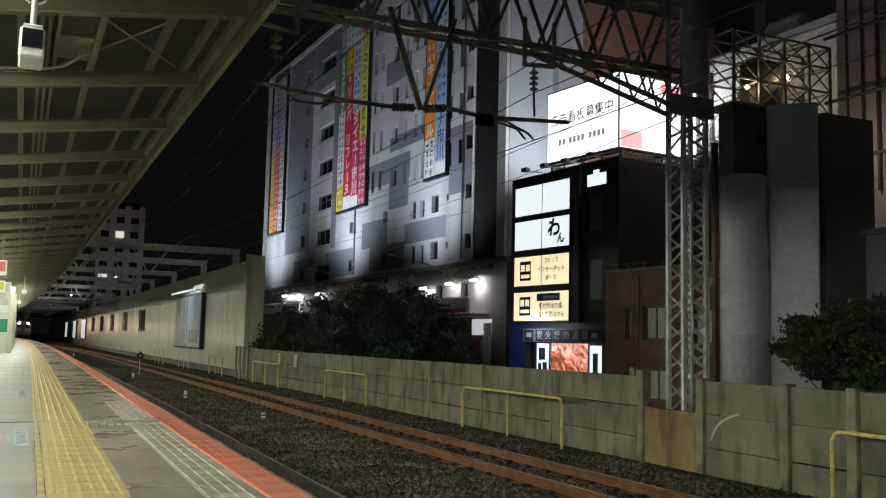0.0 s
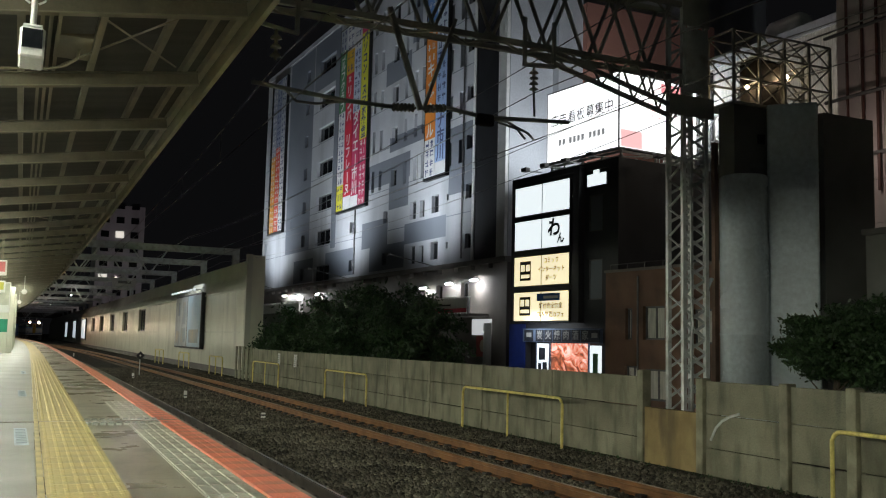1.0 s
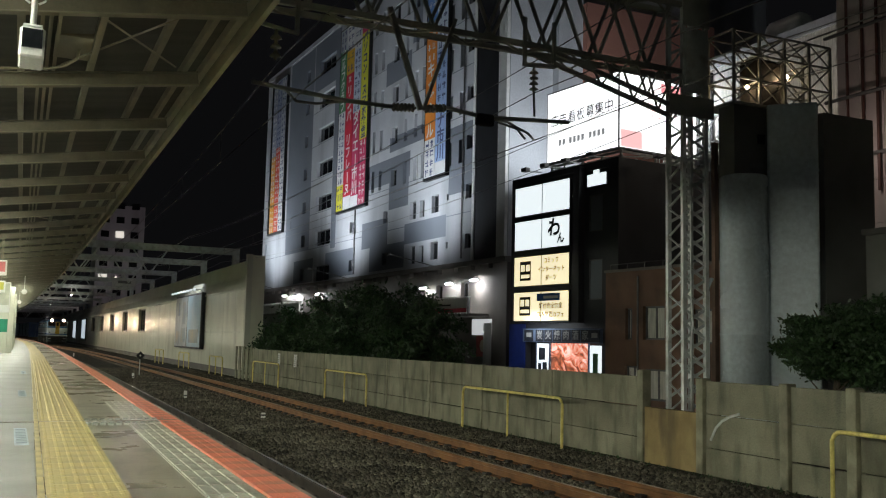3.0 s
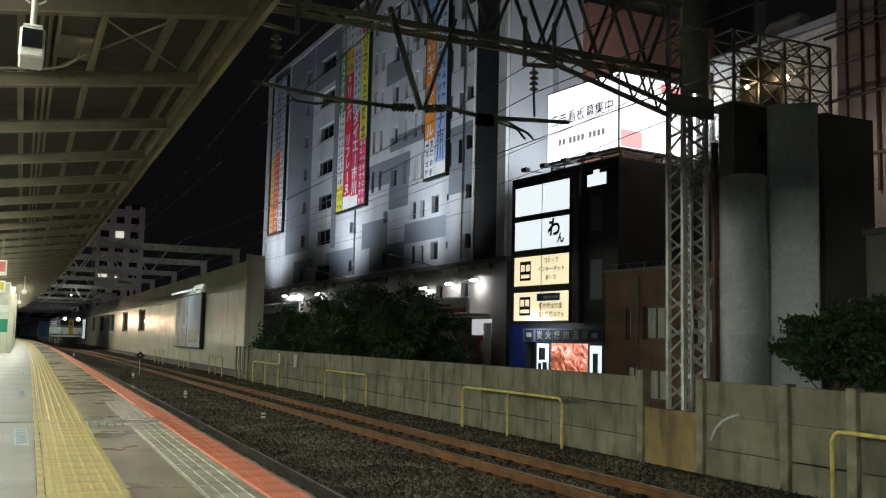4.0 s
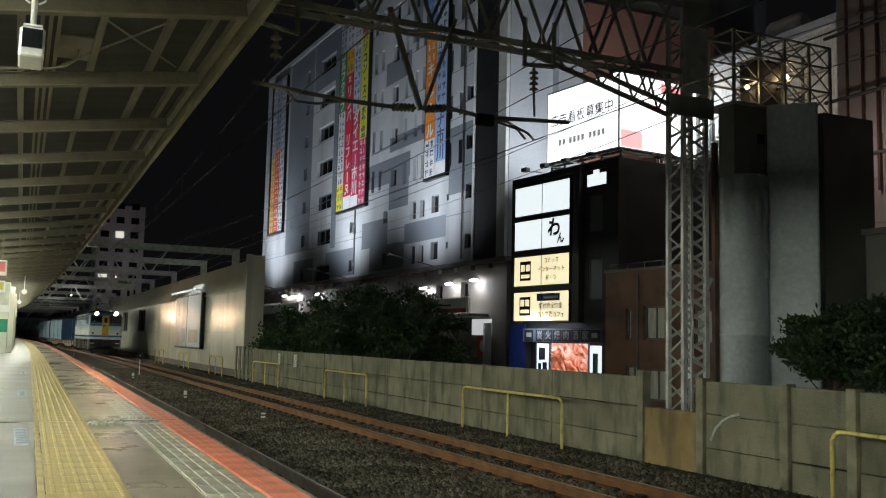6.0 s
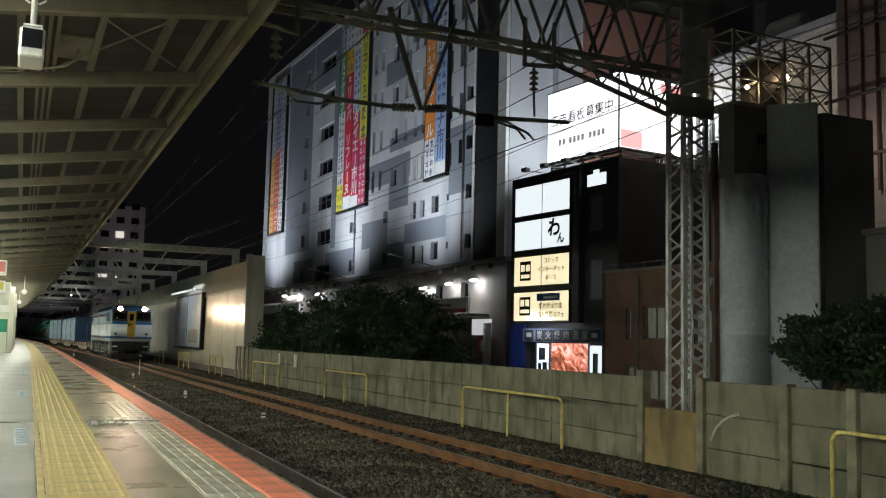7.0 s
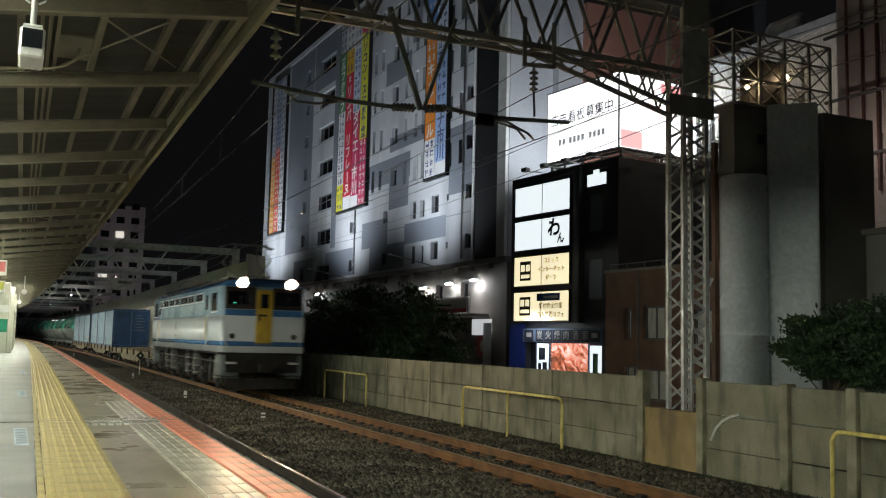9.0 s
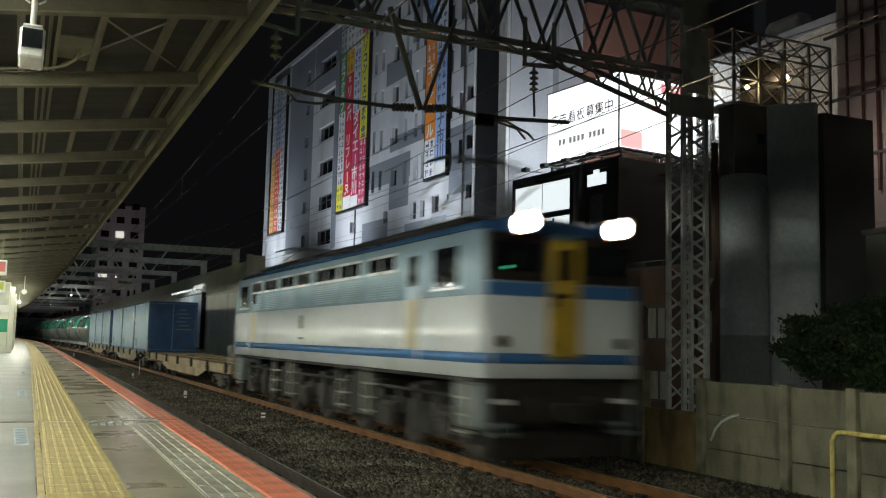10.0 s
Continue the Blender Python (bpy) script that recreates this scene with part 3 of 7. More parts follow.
# ---- canopy over the platform ----
def build_canopy():
    can = thing("platform_canopy", Matrix(), "pale green steel platform canopy seen from below", "canopy", kind="structure")
    e = roof_x
    Y0, Y1 = -28.0, 165.0
    SL = 0.14  # the roof rises towards its edge
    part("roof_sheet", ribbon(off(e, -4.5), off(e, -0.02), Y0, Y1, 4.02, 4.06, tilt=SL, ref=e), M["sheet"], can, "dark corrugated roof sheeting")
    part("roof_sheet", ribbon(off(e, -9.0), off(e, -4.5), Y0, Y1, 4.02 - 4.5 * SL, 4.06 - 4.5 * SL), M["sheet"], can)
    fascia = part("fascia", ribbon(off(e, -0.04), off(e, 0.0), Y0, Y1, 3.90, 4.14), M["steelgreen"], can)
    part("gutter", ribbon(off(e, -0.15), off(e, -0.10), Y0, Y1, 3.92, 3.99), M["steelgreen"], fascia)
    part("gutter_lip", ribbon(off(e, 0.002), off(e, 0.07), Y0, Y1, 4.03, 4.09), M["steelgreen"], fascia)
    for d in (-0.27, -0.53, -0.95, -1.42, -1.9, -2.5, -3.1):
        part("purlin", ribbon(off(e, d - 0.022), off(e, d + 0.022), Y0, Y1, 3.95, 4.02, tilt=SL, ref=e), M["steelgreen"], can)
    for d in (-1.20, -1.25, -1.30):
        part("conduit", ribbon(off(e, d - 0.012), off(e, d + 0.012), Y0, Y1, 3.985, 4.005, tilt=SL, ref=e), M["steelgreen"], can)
    bm = bmesh.new()
    bm_box(bm, -4.4, -0.006, -0.07, -0.16, 0.006, 0.018)
    bm_box(bm, -4.4, -0.04, 0.018, -0.16, 0.04, 0.026)
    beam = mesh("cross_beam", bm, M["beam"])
    # flange keeps the lighter steel, painting the light along its underside
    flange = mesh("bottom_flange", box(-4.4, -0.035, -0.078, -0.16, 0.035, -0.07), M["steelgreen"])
    y = 5.6 - 1.723 * 19
    while y < 160:
        turn = math.degrees(math.atan((e(y + 0.3) - e(y - 0.3)) / 0.6))
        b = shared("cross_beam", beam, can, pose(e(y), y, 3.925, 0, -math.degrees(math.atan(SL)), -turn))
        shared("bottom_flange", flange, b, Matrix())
        y += 1.723
    for y in (6.4, 17.8, 29.2):
        bm = bmesh.new()
        bm_tube(bm, [(e(y) - 1.15, y + 0.75, 3.80), (e(y) - 0.35, y - 0.75, 3.90)], 0.007, 6)
        bm_tube(bm, [(e(y) - 1.15, y - 0.75, 3.80), (e(y) - 0.35, y + 0.75, 3.90)], 0.007, 6)
        part("bracing_rod", bm, M["steelgreen"], can)
    for y in (21.0, 40.0, 60.0):
        part("canopy_post", tube([(-1.6, y, PZ - 0.02), (-1.6, y, 3.6)], 0.12, 12), M["white"], can)
    # lit tubes in rows under the canopy
    bm = bmesh.new()
    bm_box(bm, -0.15, -0.64, 0.035, 0.15, 0.64, 0.075)
    body = mesh("housing", bm, M["white"])
    rod = mesh("suspension_rod", tube([(0, 0, 0.06), (0, 0, 0.10)], 0.008, 6), M["galv"])
    tubeme = mesh("lit_tube", tube([(0, -0.58, 0.01), (0, 0.58, 0.01)], 0.019, 6), G["tube"])
    # the -5.2 row lies out of view, added to light track and wall evenly
    for row in (-2.25, -5.2):
        y = 4.74 - 1.723 * 18
        while y < 150:
            # beside the stair enclosure the row runs closer to the edge
            x = edge_x(y) - 1.8 if row > -3 and 38 < y < 77 else roof_x(y) + row
            tube_z = 3.935 + SL * max(x - roof_x(y), -4.5)
            l = thing("fluorescent_light", pose(x, y, tube_z), "lit fluorescent tube fixture under the canopy", "lamp", "canopy lights")
            shared("housing", body, l, Matrix())
            shared("lit_tube", tubeme, l, Matrix())
            shared("suspension_rod", rod, l, Matrix())
            y += 1.723
    # hanging camera box on a pole
    c = thing("surveillance_camera", pose(0.01, 5.05, 3.31), "white boxed surveillance camera hanging from a pole", "camera box")
    part("pole", tube([(0, 0, 0.10), (0, 0, 0.62)], 0.016, 10), M["white"], c)
    part("housing", box(-0.058, -0.16, -0.10, 0.058, 0.09, 0.05, bevel=0.01), M["white"], c)
    part("glass_front", box(-0.046, -0.17, -0.055, 0.046, -0.155, 0.04), M["glass"], c)
    bm = bmesh.new()
    bm_box(bm, -0.045, -0.03, 0.05, -0.038, 0.03, 0.10)
    bm_box(bm, 0.038, -0.03, 0.05, 0.045, 0.03, 0.10)
    bm_box(bm, -0.045, -0.03, 0.095, 0.045, 0.03, 0.105)
    part("bracket", bm, M["galv"], c)
    for s in (-1, 1):
        part("chain", tube([(s * 0.075, 0, 0.36), (s * 0.05, 0, 0.24), (s * 0.02, 0, 0.22)], 0.006, 6), M["galv"], c)
    # speaker box under the roof
    s = thing("junction_box", pose(0.26, 6.75, 3.90), "grey-green junction box fixed under the canopy", "box")
    part("case", box(-0.16, -0.18, -0.05, 0.16, 0.4, 0.06, bevel=0.01), M["steelgreen"], s)
    part("cable", tube([(0.06, 0.1, -0.05), (0.05, 0.2, -0.10), (-0.02, 0.3, -0.13), (-0.12, 0.36, -0.15), (-0.5, 0.4, -0.19)], 0.01, 6), M["steelgreen"], s)
    # small lamps hanging over the edge further off
    for y in (34.0, 46.0, 58.0, 70.0):
        d = thing("hanging_speaker", pose(e(y) - 1.2, y, 3.2), "small white horn loudspeaker hung from the canopy", "loudspeaker", "canopy speakers")
        part("horn", lathe([(0, 0.09), (0.1, 0.06), (0.22, 0.04)], 12, "y"), M["white"], d)
        part("rod", tube([(0, 0.15, 0.02), (0, 0.15, 0.66)], 0.012, 6), M["white"], d)


def build_kiosk():
    k = thing("stair_enclosure", pose(0, 0, 0), "cream panelled stair enclosure with a green line on the platform", "enclosure", kind="structure")
    f = lambda y: edge_x(y) - 2.06
    part("wall", ribbon(off(f, -2.5), f, 40, 75, PZ - 0.01, 3.6), M["enclosure"], k)
    part("green_band", ribbon(off(f, -2.51), off(f, 0.006), 39.99, 75.01, 1.85, 2.35), M["green"], k)
    for y in (39.9, 47, 54, 61):
        part("corner_post", box(f(y) - 0.10, y - 0.10, PZ, f(y) + 0.10, y + 0.08, 3.6, bevel=0.02), M["enclosure"], k)
    # signs hung over the platform
    for x1, y, z, w, h, c, label in ((-0.13, 20.0, 2.95, 0.7, 0.30, (0.62, 0.16, 0.15), "small red and white hanging platform sign"),
                                     (-0.14, 20.6, 2.64, 0.5, 0.24, (0.62, 0.58, 0.10), "small yellow hanging platform sign"),
                                     (-0.05, 29.0, 2.4, 0.9, 0.85, (0.62, 0.62, 0.52), "cream hanging platform notice board")):
        p = thing("hanging_sign", pose(x1, y, z), label, "sign", "hanging platform signs")
        part("board", box(-w, -0.03, 0, 0, 0.03, h, bevel=0.01), M["white"], p)
        part("sheet", box(-w + 0.03, -0.036, h * 0.25, -0.03, -0.031, h - 0.03), mat("sign_print", c, None, 3, 0.5, bump=0), p)
        for u in (-w * 0.85, -w * 0.15):
            part("hanger", box(u - 0.01, -0.01, h, u + 0.01, 0.01, 3.74 - z), M["steelgreen"], p)


# ---- lineside wall of concrete posts and panels ----
POSTS = [8.1, 9.28, 10.5, 12.35, 13.95, 17.1, 20.3, 23.4, 26.6, 29.8, 32.9, 36.0, 39.1, 42.0, 44.0]


def build_wall():
    w = thing("lineside_wall", Matrix(), "weathered concrete panel wall with posts beside the railway", "wall", kind="structure")
    X = 10.45
    post = mesh("post", box(-0.07, -0.085, -0.34, 0.12, 0.085, 1.37, bevel=0.012), M["wallpost"])
    tall = mesh("post", box(-0.07, -0.085, -0.34, 0.12, 0.085, 1.45, bevel=0.012), M["wallpost"])
    ys = [*[-27.9 + 1.5 * k for k in range(20)], 2.1, 3.3, 4.5, 5.7, 6.9, *POSTS]
    slim = mesh("post", box(-0.018, -0.035, -0.34, 0.10, 0.035, 1.34, bevel=0.006), M["wallpost"])
    for y in ys:
        shared("post", tall if abs(y - 13.9) < 0.1 else post if y < 13.5 else slim, w, pose(X, y, 0))
    for a, b in zip(ys, ys[1:]):
        if abs(a - 12.35) < 0.01:
            p = box(-0.03, a + 0.085, -0.34, 0.06, b - 0.085, 0.80, bevel=0.008)
            part("panel", p, M["plywall"], w, "low ochre-stained concrete panel at the mast", pose(X, 0, 0))
            continue
        ga, gb = (0.086 if a < 14.2 else 0.036), (0.086 if b < 14.2 else 0.036)
        for z0, z1 in ((-0.34, 0.24), (0.252, 0.79), (0.802, 1.33)):
            j = random.uniform(-0.006, 0.006)
            part("panel", box(0, a + ga, z0, 0.05, b - gb, z1, bevel=0.008), M["wall"], w, m=pose(X + j, 0, random.uniform(-0.004, 0.004)))
    part("scrape_mark", tube([(X - 0.004, 12.14, 0.38), (X - 0.004, 12.02, 0.58), (X - 0.004, 11.88, 0.70), (X - 0.004, 11.69, 0.79), (X - 0.004, 11.47, 0.85)], 0.024, 6), M["dash"], w, "pale curved scrape on the panel")
    # kick strip of bare earth and a footing
    solid("wall_footing", box(9.9, -28, -0.33, 10.39, 44, -0.176), M["earth"], "mossy bare earth strip along the wall", kind="structure")
    for y in (36.6, 39.4):
        s = thing("wall_notice", pose(10.432, y - 0.3 * (y > 38), 0.72), "white weathered notice fixed on the concrete wall", "notice", "wall notices")
        part("plate", box(-0.012, -0.14 - 0.05 * (y < 38), 0, 0.012, 0.14 + 0.05 * (y < 38), 0.5), M["white"], s)
        bm = bmesh.new()
        for q in range(5):
            bm_box(bm, -0.016, -0.06, 0.06 + 0.08 * q, -0.012, 0.06, 0.10 + 0.08 * q)
        part("print", bm, M["frame"], s)


def hoop(y0, y1, x=10.0, z=0.81):
    """A bent pipe guard with a middle leg, feet in the ballast."""
    h = thing("pipe_guard", pose(x, (y0 + y1) / 2, -0.2), "yellow painted bent steel pipe guard in the ballast", "guard rail", "lineside pipe guards")
    L = (y1 - y0) / 2
    t, r = z + 0.2, 0.16
    path = [(0, -L, -0.12), (0, -L, t - r)]
    path += [(0, -L + r - r * math.cos(a), t - r + r * math.sin(a)) for a in (0.3, 0.6, 0.9, 1.2, math.pi / 2)]
    path += [(0, L - r + r * math.sin(a), t - r + r * math.cos(a)) for a in (0, 0.4, 0.7, 1.0, 1.3, math.pi / 2)]
    path += [(0, L, -0.12)]
    part("bent_pipe", tube(path, 0.03, 10), M["yellow"], h)
    part("middle_leg", tube([(0, 0.0, -0.12), (0, 0.0, t - 0.01)], 0.024, 8), M["yellow"], h)


def build_guards():
    for a, b in ((5.4, 9.25), (15.95, 20.42), (27.15, 31.3), (37.5, 41.9), (48.6, 52.0), (58.5, 62.2), (69.0, 73.0)):
        hoop(a, b)
    # track marker: black diamond board on a thin post
    s = thing("marker_sign", pose(6.05, 49.5, -0.2), "black diamond marker board on a thin post by the track", "sign")
    part("post", tube([(0, 0, -0.1), (0, 0, 1.15)], 0.025, 8), M["galv"], s)
    part("board", box(-0.15, -0.03, -0.15, 0.15, -0.01, 0.15), M["black"], s, m=Matrix.Translation((0, -0.02, 1.02)) @ pose(0, 0, 0, 0, 45, 0))
    part("white_mark", box(-0.04, -0.036, -0.04, 0.04, -0.03, 0.04), M["white"], s, m=Matrix.Translation((0, -0.02, 1.02)) @ pose(0, 0, 0, 0, 45, 0))
    for x, y in ((5.35, 31.6), (5.35, 46.0), (5.3, 90.0), (5.95, 23.6)):
        m = thing("marker_stake", pose(x, y, -0.2), "short white stake in the ballast", "marker", "ballast stakes")
        part("stake", box(-0.05, -0.04, -0.08, 0.05, 0.04, 0.28 if y > 25 else 0.18, bevel=0.01), M["white"], m)
        part("band", box(-0.053, -0.043, 0.10, 0.053, 0.043, 0.14), M["black"], m)


# ---- long station hall wall beyond the concrete wall ----
def build_hall():
    h = thing("station_hall", Matrix(), "long cream metal-clad lineside hall wall with recessed windows", "building", kind="structure")
    X, Y0, Y1 = 11.6, 51.0, 330.0
    m = pose(X, Y0, 0, 0, 0, 90)
    holes = [(41.7 + i * 14.6, 2.2, 46.6 + i * 14.9, 4.35) for i in range(5)]
    part("wall", facade(0, Y1 - Y0, -0.34, 4.5, holes, 0.35), M["hall"], h, m=m)
    for q in holes:
        f = window(h, *q, glass=M["glass"], recess=0.30, bars=2, w=0.12)
        f.matrix_basis = m
    # sloping upper cladding and its coping
    bm = bmesh.new()
    prof = ((0.0, 4.5), (0.0, 4.58), (0.35, 5.3), (0.55, 6.25), (0.9, 6.3), (0.9, 4.5))
    for y in (Y0, Y1):
        for x, z in prof:
            bm.verts.new((X + x, y, z))
    bm.verts.ensure_lookup_table()
    n = len(prof)
    for k in range(n):
        bm.faces.new([bm.verts[i] for i in (k, (k + 1) % n, n + (k + 1) % n, n + k)])
    bm.faces.new([bm.verts[i] for i in range(n)])
    bm.faces.new([bm.verts[n + i] for i in range(n)][::-1])
    part("upper_cladding", bm, M["halltop"], h)
    part("eaves_trim", box(X - 0.08, Y0, 4.46, X - 0.002, Y1, 4.55), M["halltop"], h)
    part("end_wall", box(X + 0.26, Y0 - 0.3, -0.34, X + 0.95, Y0 - 0.002, 6.35), M["hall"], h)
    part("corner_trim", box(X - 0.06, Y0 - 0.35, -0.34, X + 0.25, Y0 - 0.001, 6.4), M["halltop"], h)
    part("back", box(X + 0.36, Y0, -0.34, X + 0.9, Y1, 4.49), M["hall"], h)
    bm = bmesh.new()
    bm_box(bm, X - 0.03, Y0 + 1, 2.11, X - 0.002, Y0 + 11.4, 2.17)
    bm_box(bm, X - 0.03, Y0 + 11.3, 2.17, X - 0.002, Y0 + 11.4, 4.46)
    bm_box(bm, X - 0.03, 83, 2.10, X - 0.002, 180, 2.16)
    part("panel_joint", bm, M["halltop"], h)
    bm = bmesh.new()
    y = Y0 + 2
    while y < 200:
        bm_box(bm, X - 0.008, y, -0.3, X - 0.001, y + 0.025, 4.45)
        y += 3.7
    part("seam", bm, M["halltop"], h)
    part("dark_plinth", box(X - 0.02, Y0, -0.33, X - 0.004, Y1, 0.05), M["ledge"], h)
    # illuminated poster frame with its lamps
    p = thing("poster_board", pose(11.3, 67.6, 0), "tall double poster board lit by small lamps on the hall wall", "poster board")
    part("frame", box(0.02, -5.2, 1.0, 0.28, 5.2, 4.75, bevel=0.03), M["black"], p)
    part("poster_sheet", box(-0.004, 0.15, 1.12, 0.018, 5.0, 4.62), mat("grey_poster", (0.52, 0.53, 0.53), None, 1, 0.5, bump=0), p)
    part("poster_sheet", box(-0.004, -5.0, 1.12, 0.018, -0.15, 4.62), mat("blue_poster", (0.42, 0.55, 0.66), (0.6, 0.66, 0.7), 0.6, 0.5, bump=0), p)
    bm = bmesh.new()
    for k, (a, b, c, d) in enumerate(((3.2, 3.3, 4.0, 4.3), (3.0, 1.3, 4.6, 2.2), (0.6, 1.4, 2.4, 2.4), (0.8, 2.7, 2.0, 4.3), (-4.4, 1.4, -0.8, 2.3))):
        bm_box(bm, -0.008, a, b, -0.004, c, d)
    part("printed_block", bm, mat("poster_print", (0.22, 0.28, 0.36), (0.5, 0.42, 0.3), 0.8, 0.5, bump=0), p)
    for k in range(8):
        y = -4.6 + 1.3 * k
        b = bmesh.new()
        bm_tube(b, [(0.2, y, 4.75), (0.0, y, 4.95), (-0.35, y, 4.95)], 0.03, 6)
        l = part("lamp_arm", b, M["galv"], p)
        part("lamp_head", lathe([(0, 0.10), (0.12, 0.06)], 8, "z", (-0.4, y, 4.88)), G["signwhite"], l, "small lit lamp head")
    lamp("poster_light", "AREA", 55, (0.9, 0.96, 1.0), look((10.5, 67.6, 5.0), (11.3, 67.6, 2.6)), 4.0)
    for i, y in enumerate((172.0, 197.0, 226.0)):
        p = thing("small_poster_board", pose(11.4, y, 0), "lit poster board standing out from the hall wall", "poster board", "far poster boards")
        part("frame", box(0.02, -4.6, 0.8, 0.18, 4.6, 4.4), M["black"], p)
        part("sheet", box(0.0, -4.3, 1.0, 0.018, 4.3, 4.2), G["poster"], p)
    # low wooden fence between the hall and the concrete wall
    f = thing("board_fence", pose(10.5, 44.0, -0.34), "weathered grey board fence beside the concrete wall", "fence")
    bd = mesh("board", box(-0.02, -0.16, 0, 0.02, 0.16, 1.75, bevel=0.005), M["wallpost"])
    for k in range(9):
        shared("board", bd, f, pose(0.06 * (k % 2), 0.35 + 0.41 * k, 0, 0, 0, random.uniform(-2, 2)))
    part("rail", box(0.082, 0.2, 0.4, 0.12, 3.9, 0.5), M["wallpost"], f)


# ---- catenary: mast, gantry, droppers ----
def lattice(parent, name, c0, c1, w, d, bays, leg=0.045, web=0.03):
    """A straight four-legged lattice from c0 to c1 (vertical)."""
    x, y, z0 = c0
    z1 = c1
    for sx in (-1, 1):
        for sy in (-1, 1):
            part("leg", box(x + sx * w / 2 - leg / 2, y + sy * d / 2 - leg / 2, z0, x + sx * w / 2 + leg / 2, y + sy * d / 2 + leg / 2, z1), M["galv"], parent)
    h = (z1 - z0) / bays
    for k in range(bays):
        za, zb = z0 + k * h, z0 + (k + 1) * h
        for a, b in ((1, -1), (-1, 1)):
            if (k % 2 == 0) == (a > 0):
                brace("bracing", parent, (x - w / 2, y + a * d / 2, za), (x - w / 2, y + b * d / 2, zb), web, M["galv"], 0.012)
            brace("bracing", parent, (x + a * w / 2, y - d / 2, za), (x + b * w / 2, y - d / 2, zb), web, M["galv"], 0.012)
        if k % 2:
            brace("bracing", parent, (x + w / 2, y - d / 2, za), (x + w / 2, y + d / 2, zb), web, M["galv"], 0.012)
            brace("bracing", parent, (x - w / 2, y + d / 2, za), (x + w / 2, y + d / 2, zb), web, M["galv"], 0.012)


BARS = {}


def brace(name, parent, a, b, w, material, t=None):
    """One straight bar as an object of its own; alike bars share a mesh."""
    a, b = Vector(a), Vector(b)
    L = round((b - a).length, 3)
    key = (name, L, w, t)
    if key not in BARS:
        BARS[key] = mesh(name, bm_box(bmesh.new(), -(t or w) / 2, -w / 2, 0, (t or w) / 2, w / 2, L), material)
    q = (b - a).to_track_quat("Z", "X" if abs(b.x - a.x) < 0.01 else "Y").to_matrix().to_4x4()
    return shared(name, BARS[key], parent, Matrix.Translation(a) @ q)


def insulator(parent, a, b, r=0.07, n=6, name="insulator"):
    a, b = Vector(a), Vector(b)
    bm = bmesh.new()
    L = (b - a).length
    rings = [(0, 0.02)]
    for k in range(n):
        z = L * (0.08 + 0.84 * k / n)
        rings += [(z, 0.025), (z + 0.01, r), (z + 0.03, r * 0.9), (z + L * 0.5 / n, 0.028)]
    rings += [(L, 0.02)]
    bm_lathe(bm, rings, 12)
    q = (b - a).to_track_quat("Z", "Y").to_matrix().to_4x4()
    return part(name, bm, M["ceramic"], parent, "ribbed grey ceramic insulator", Matrix.Translation(a) @ q)


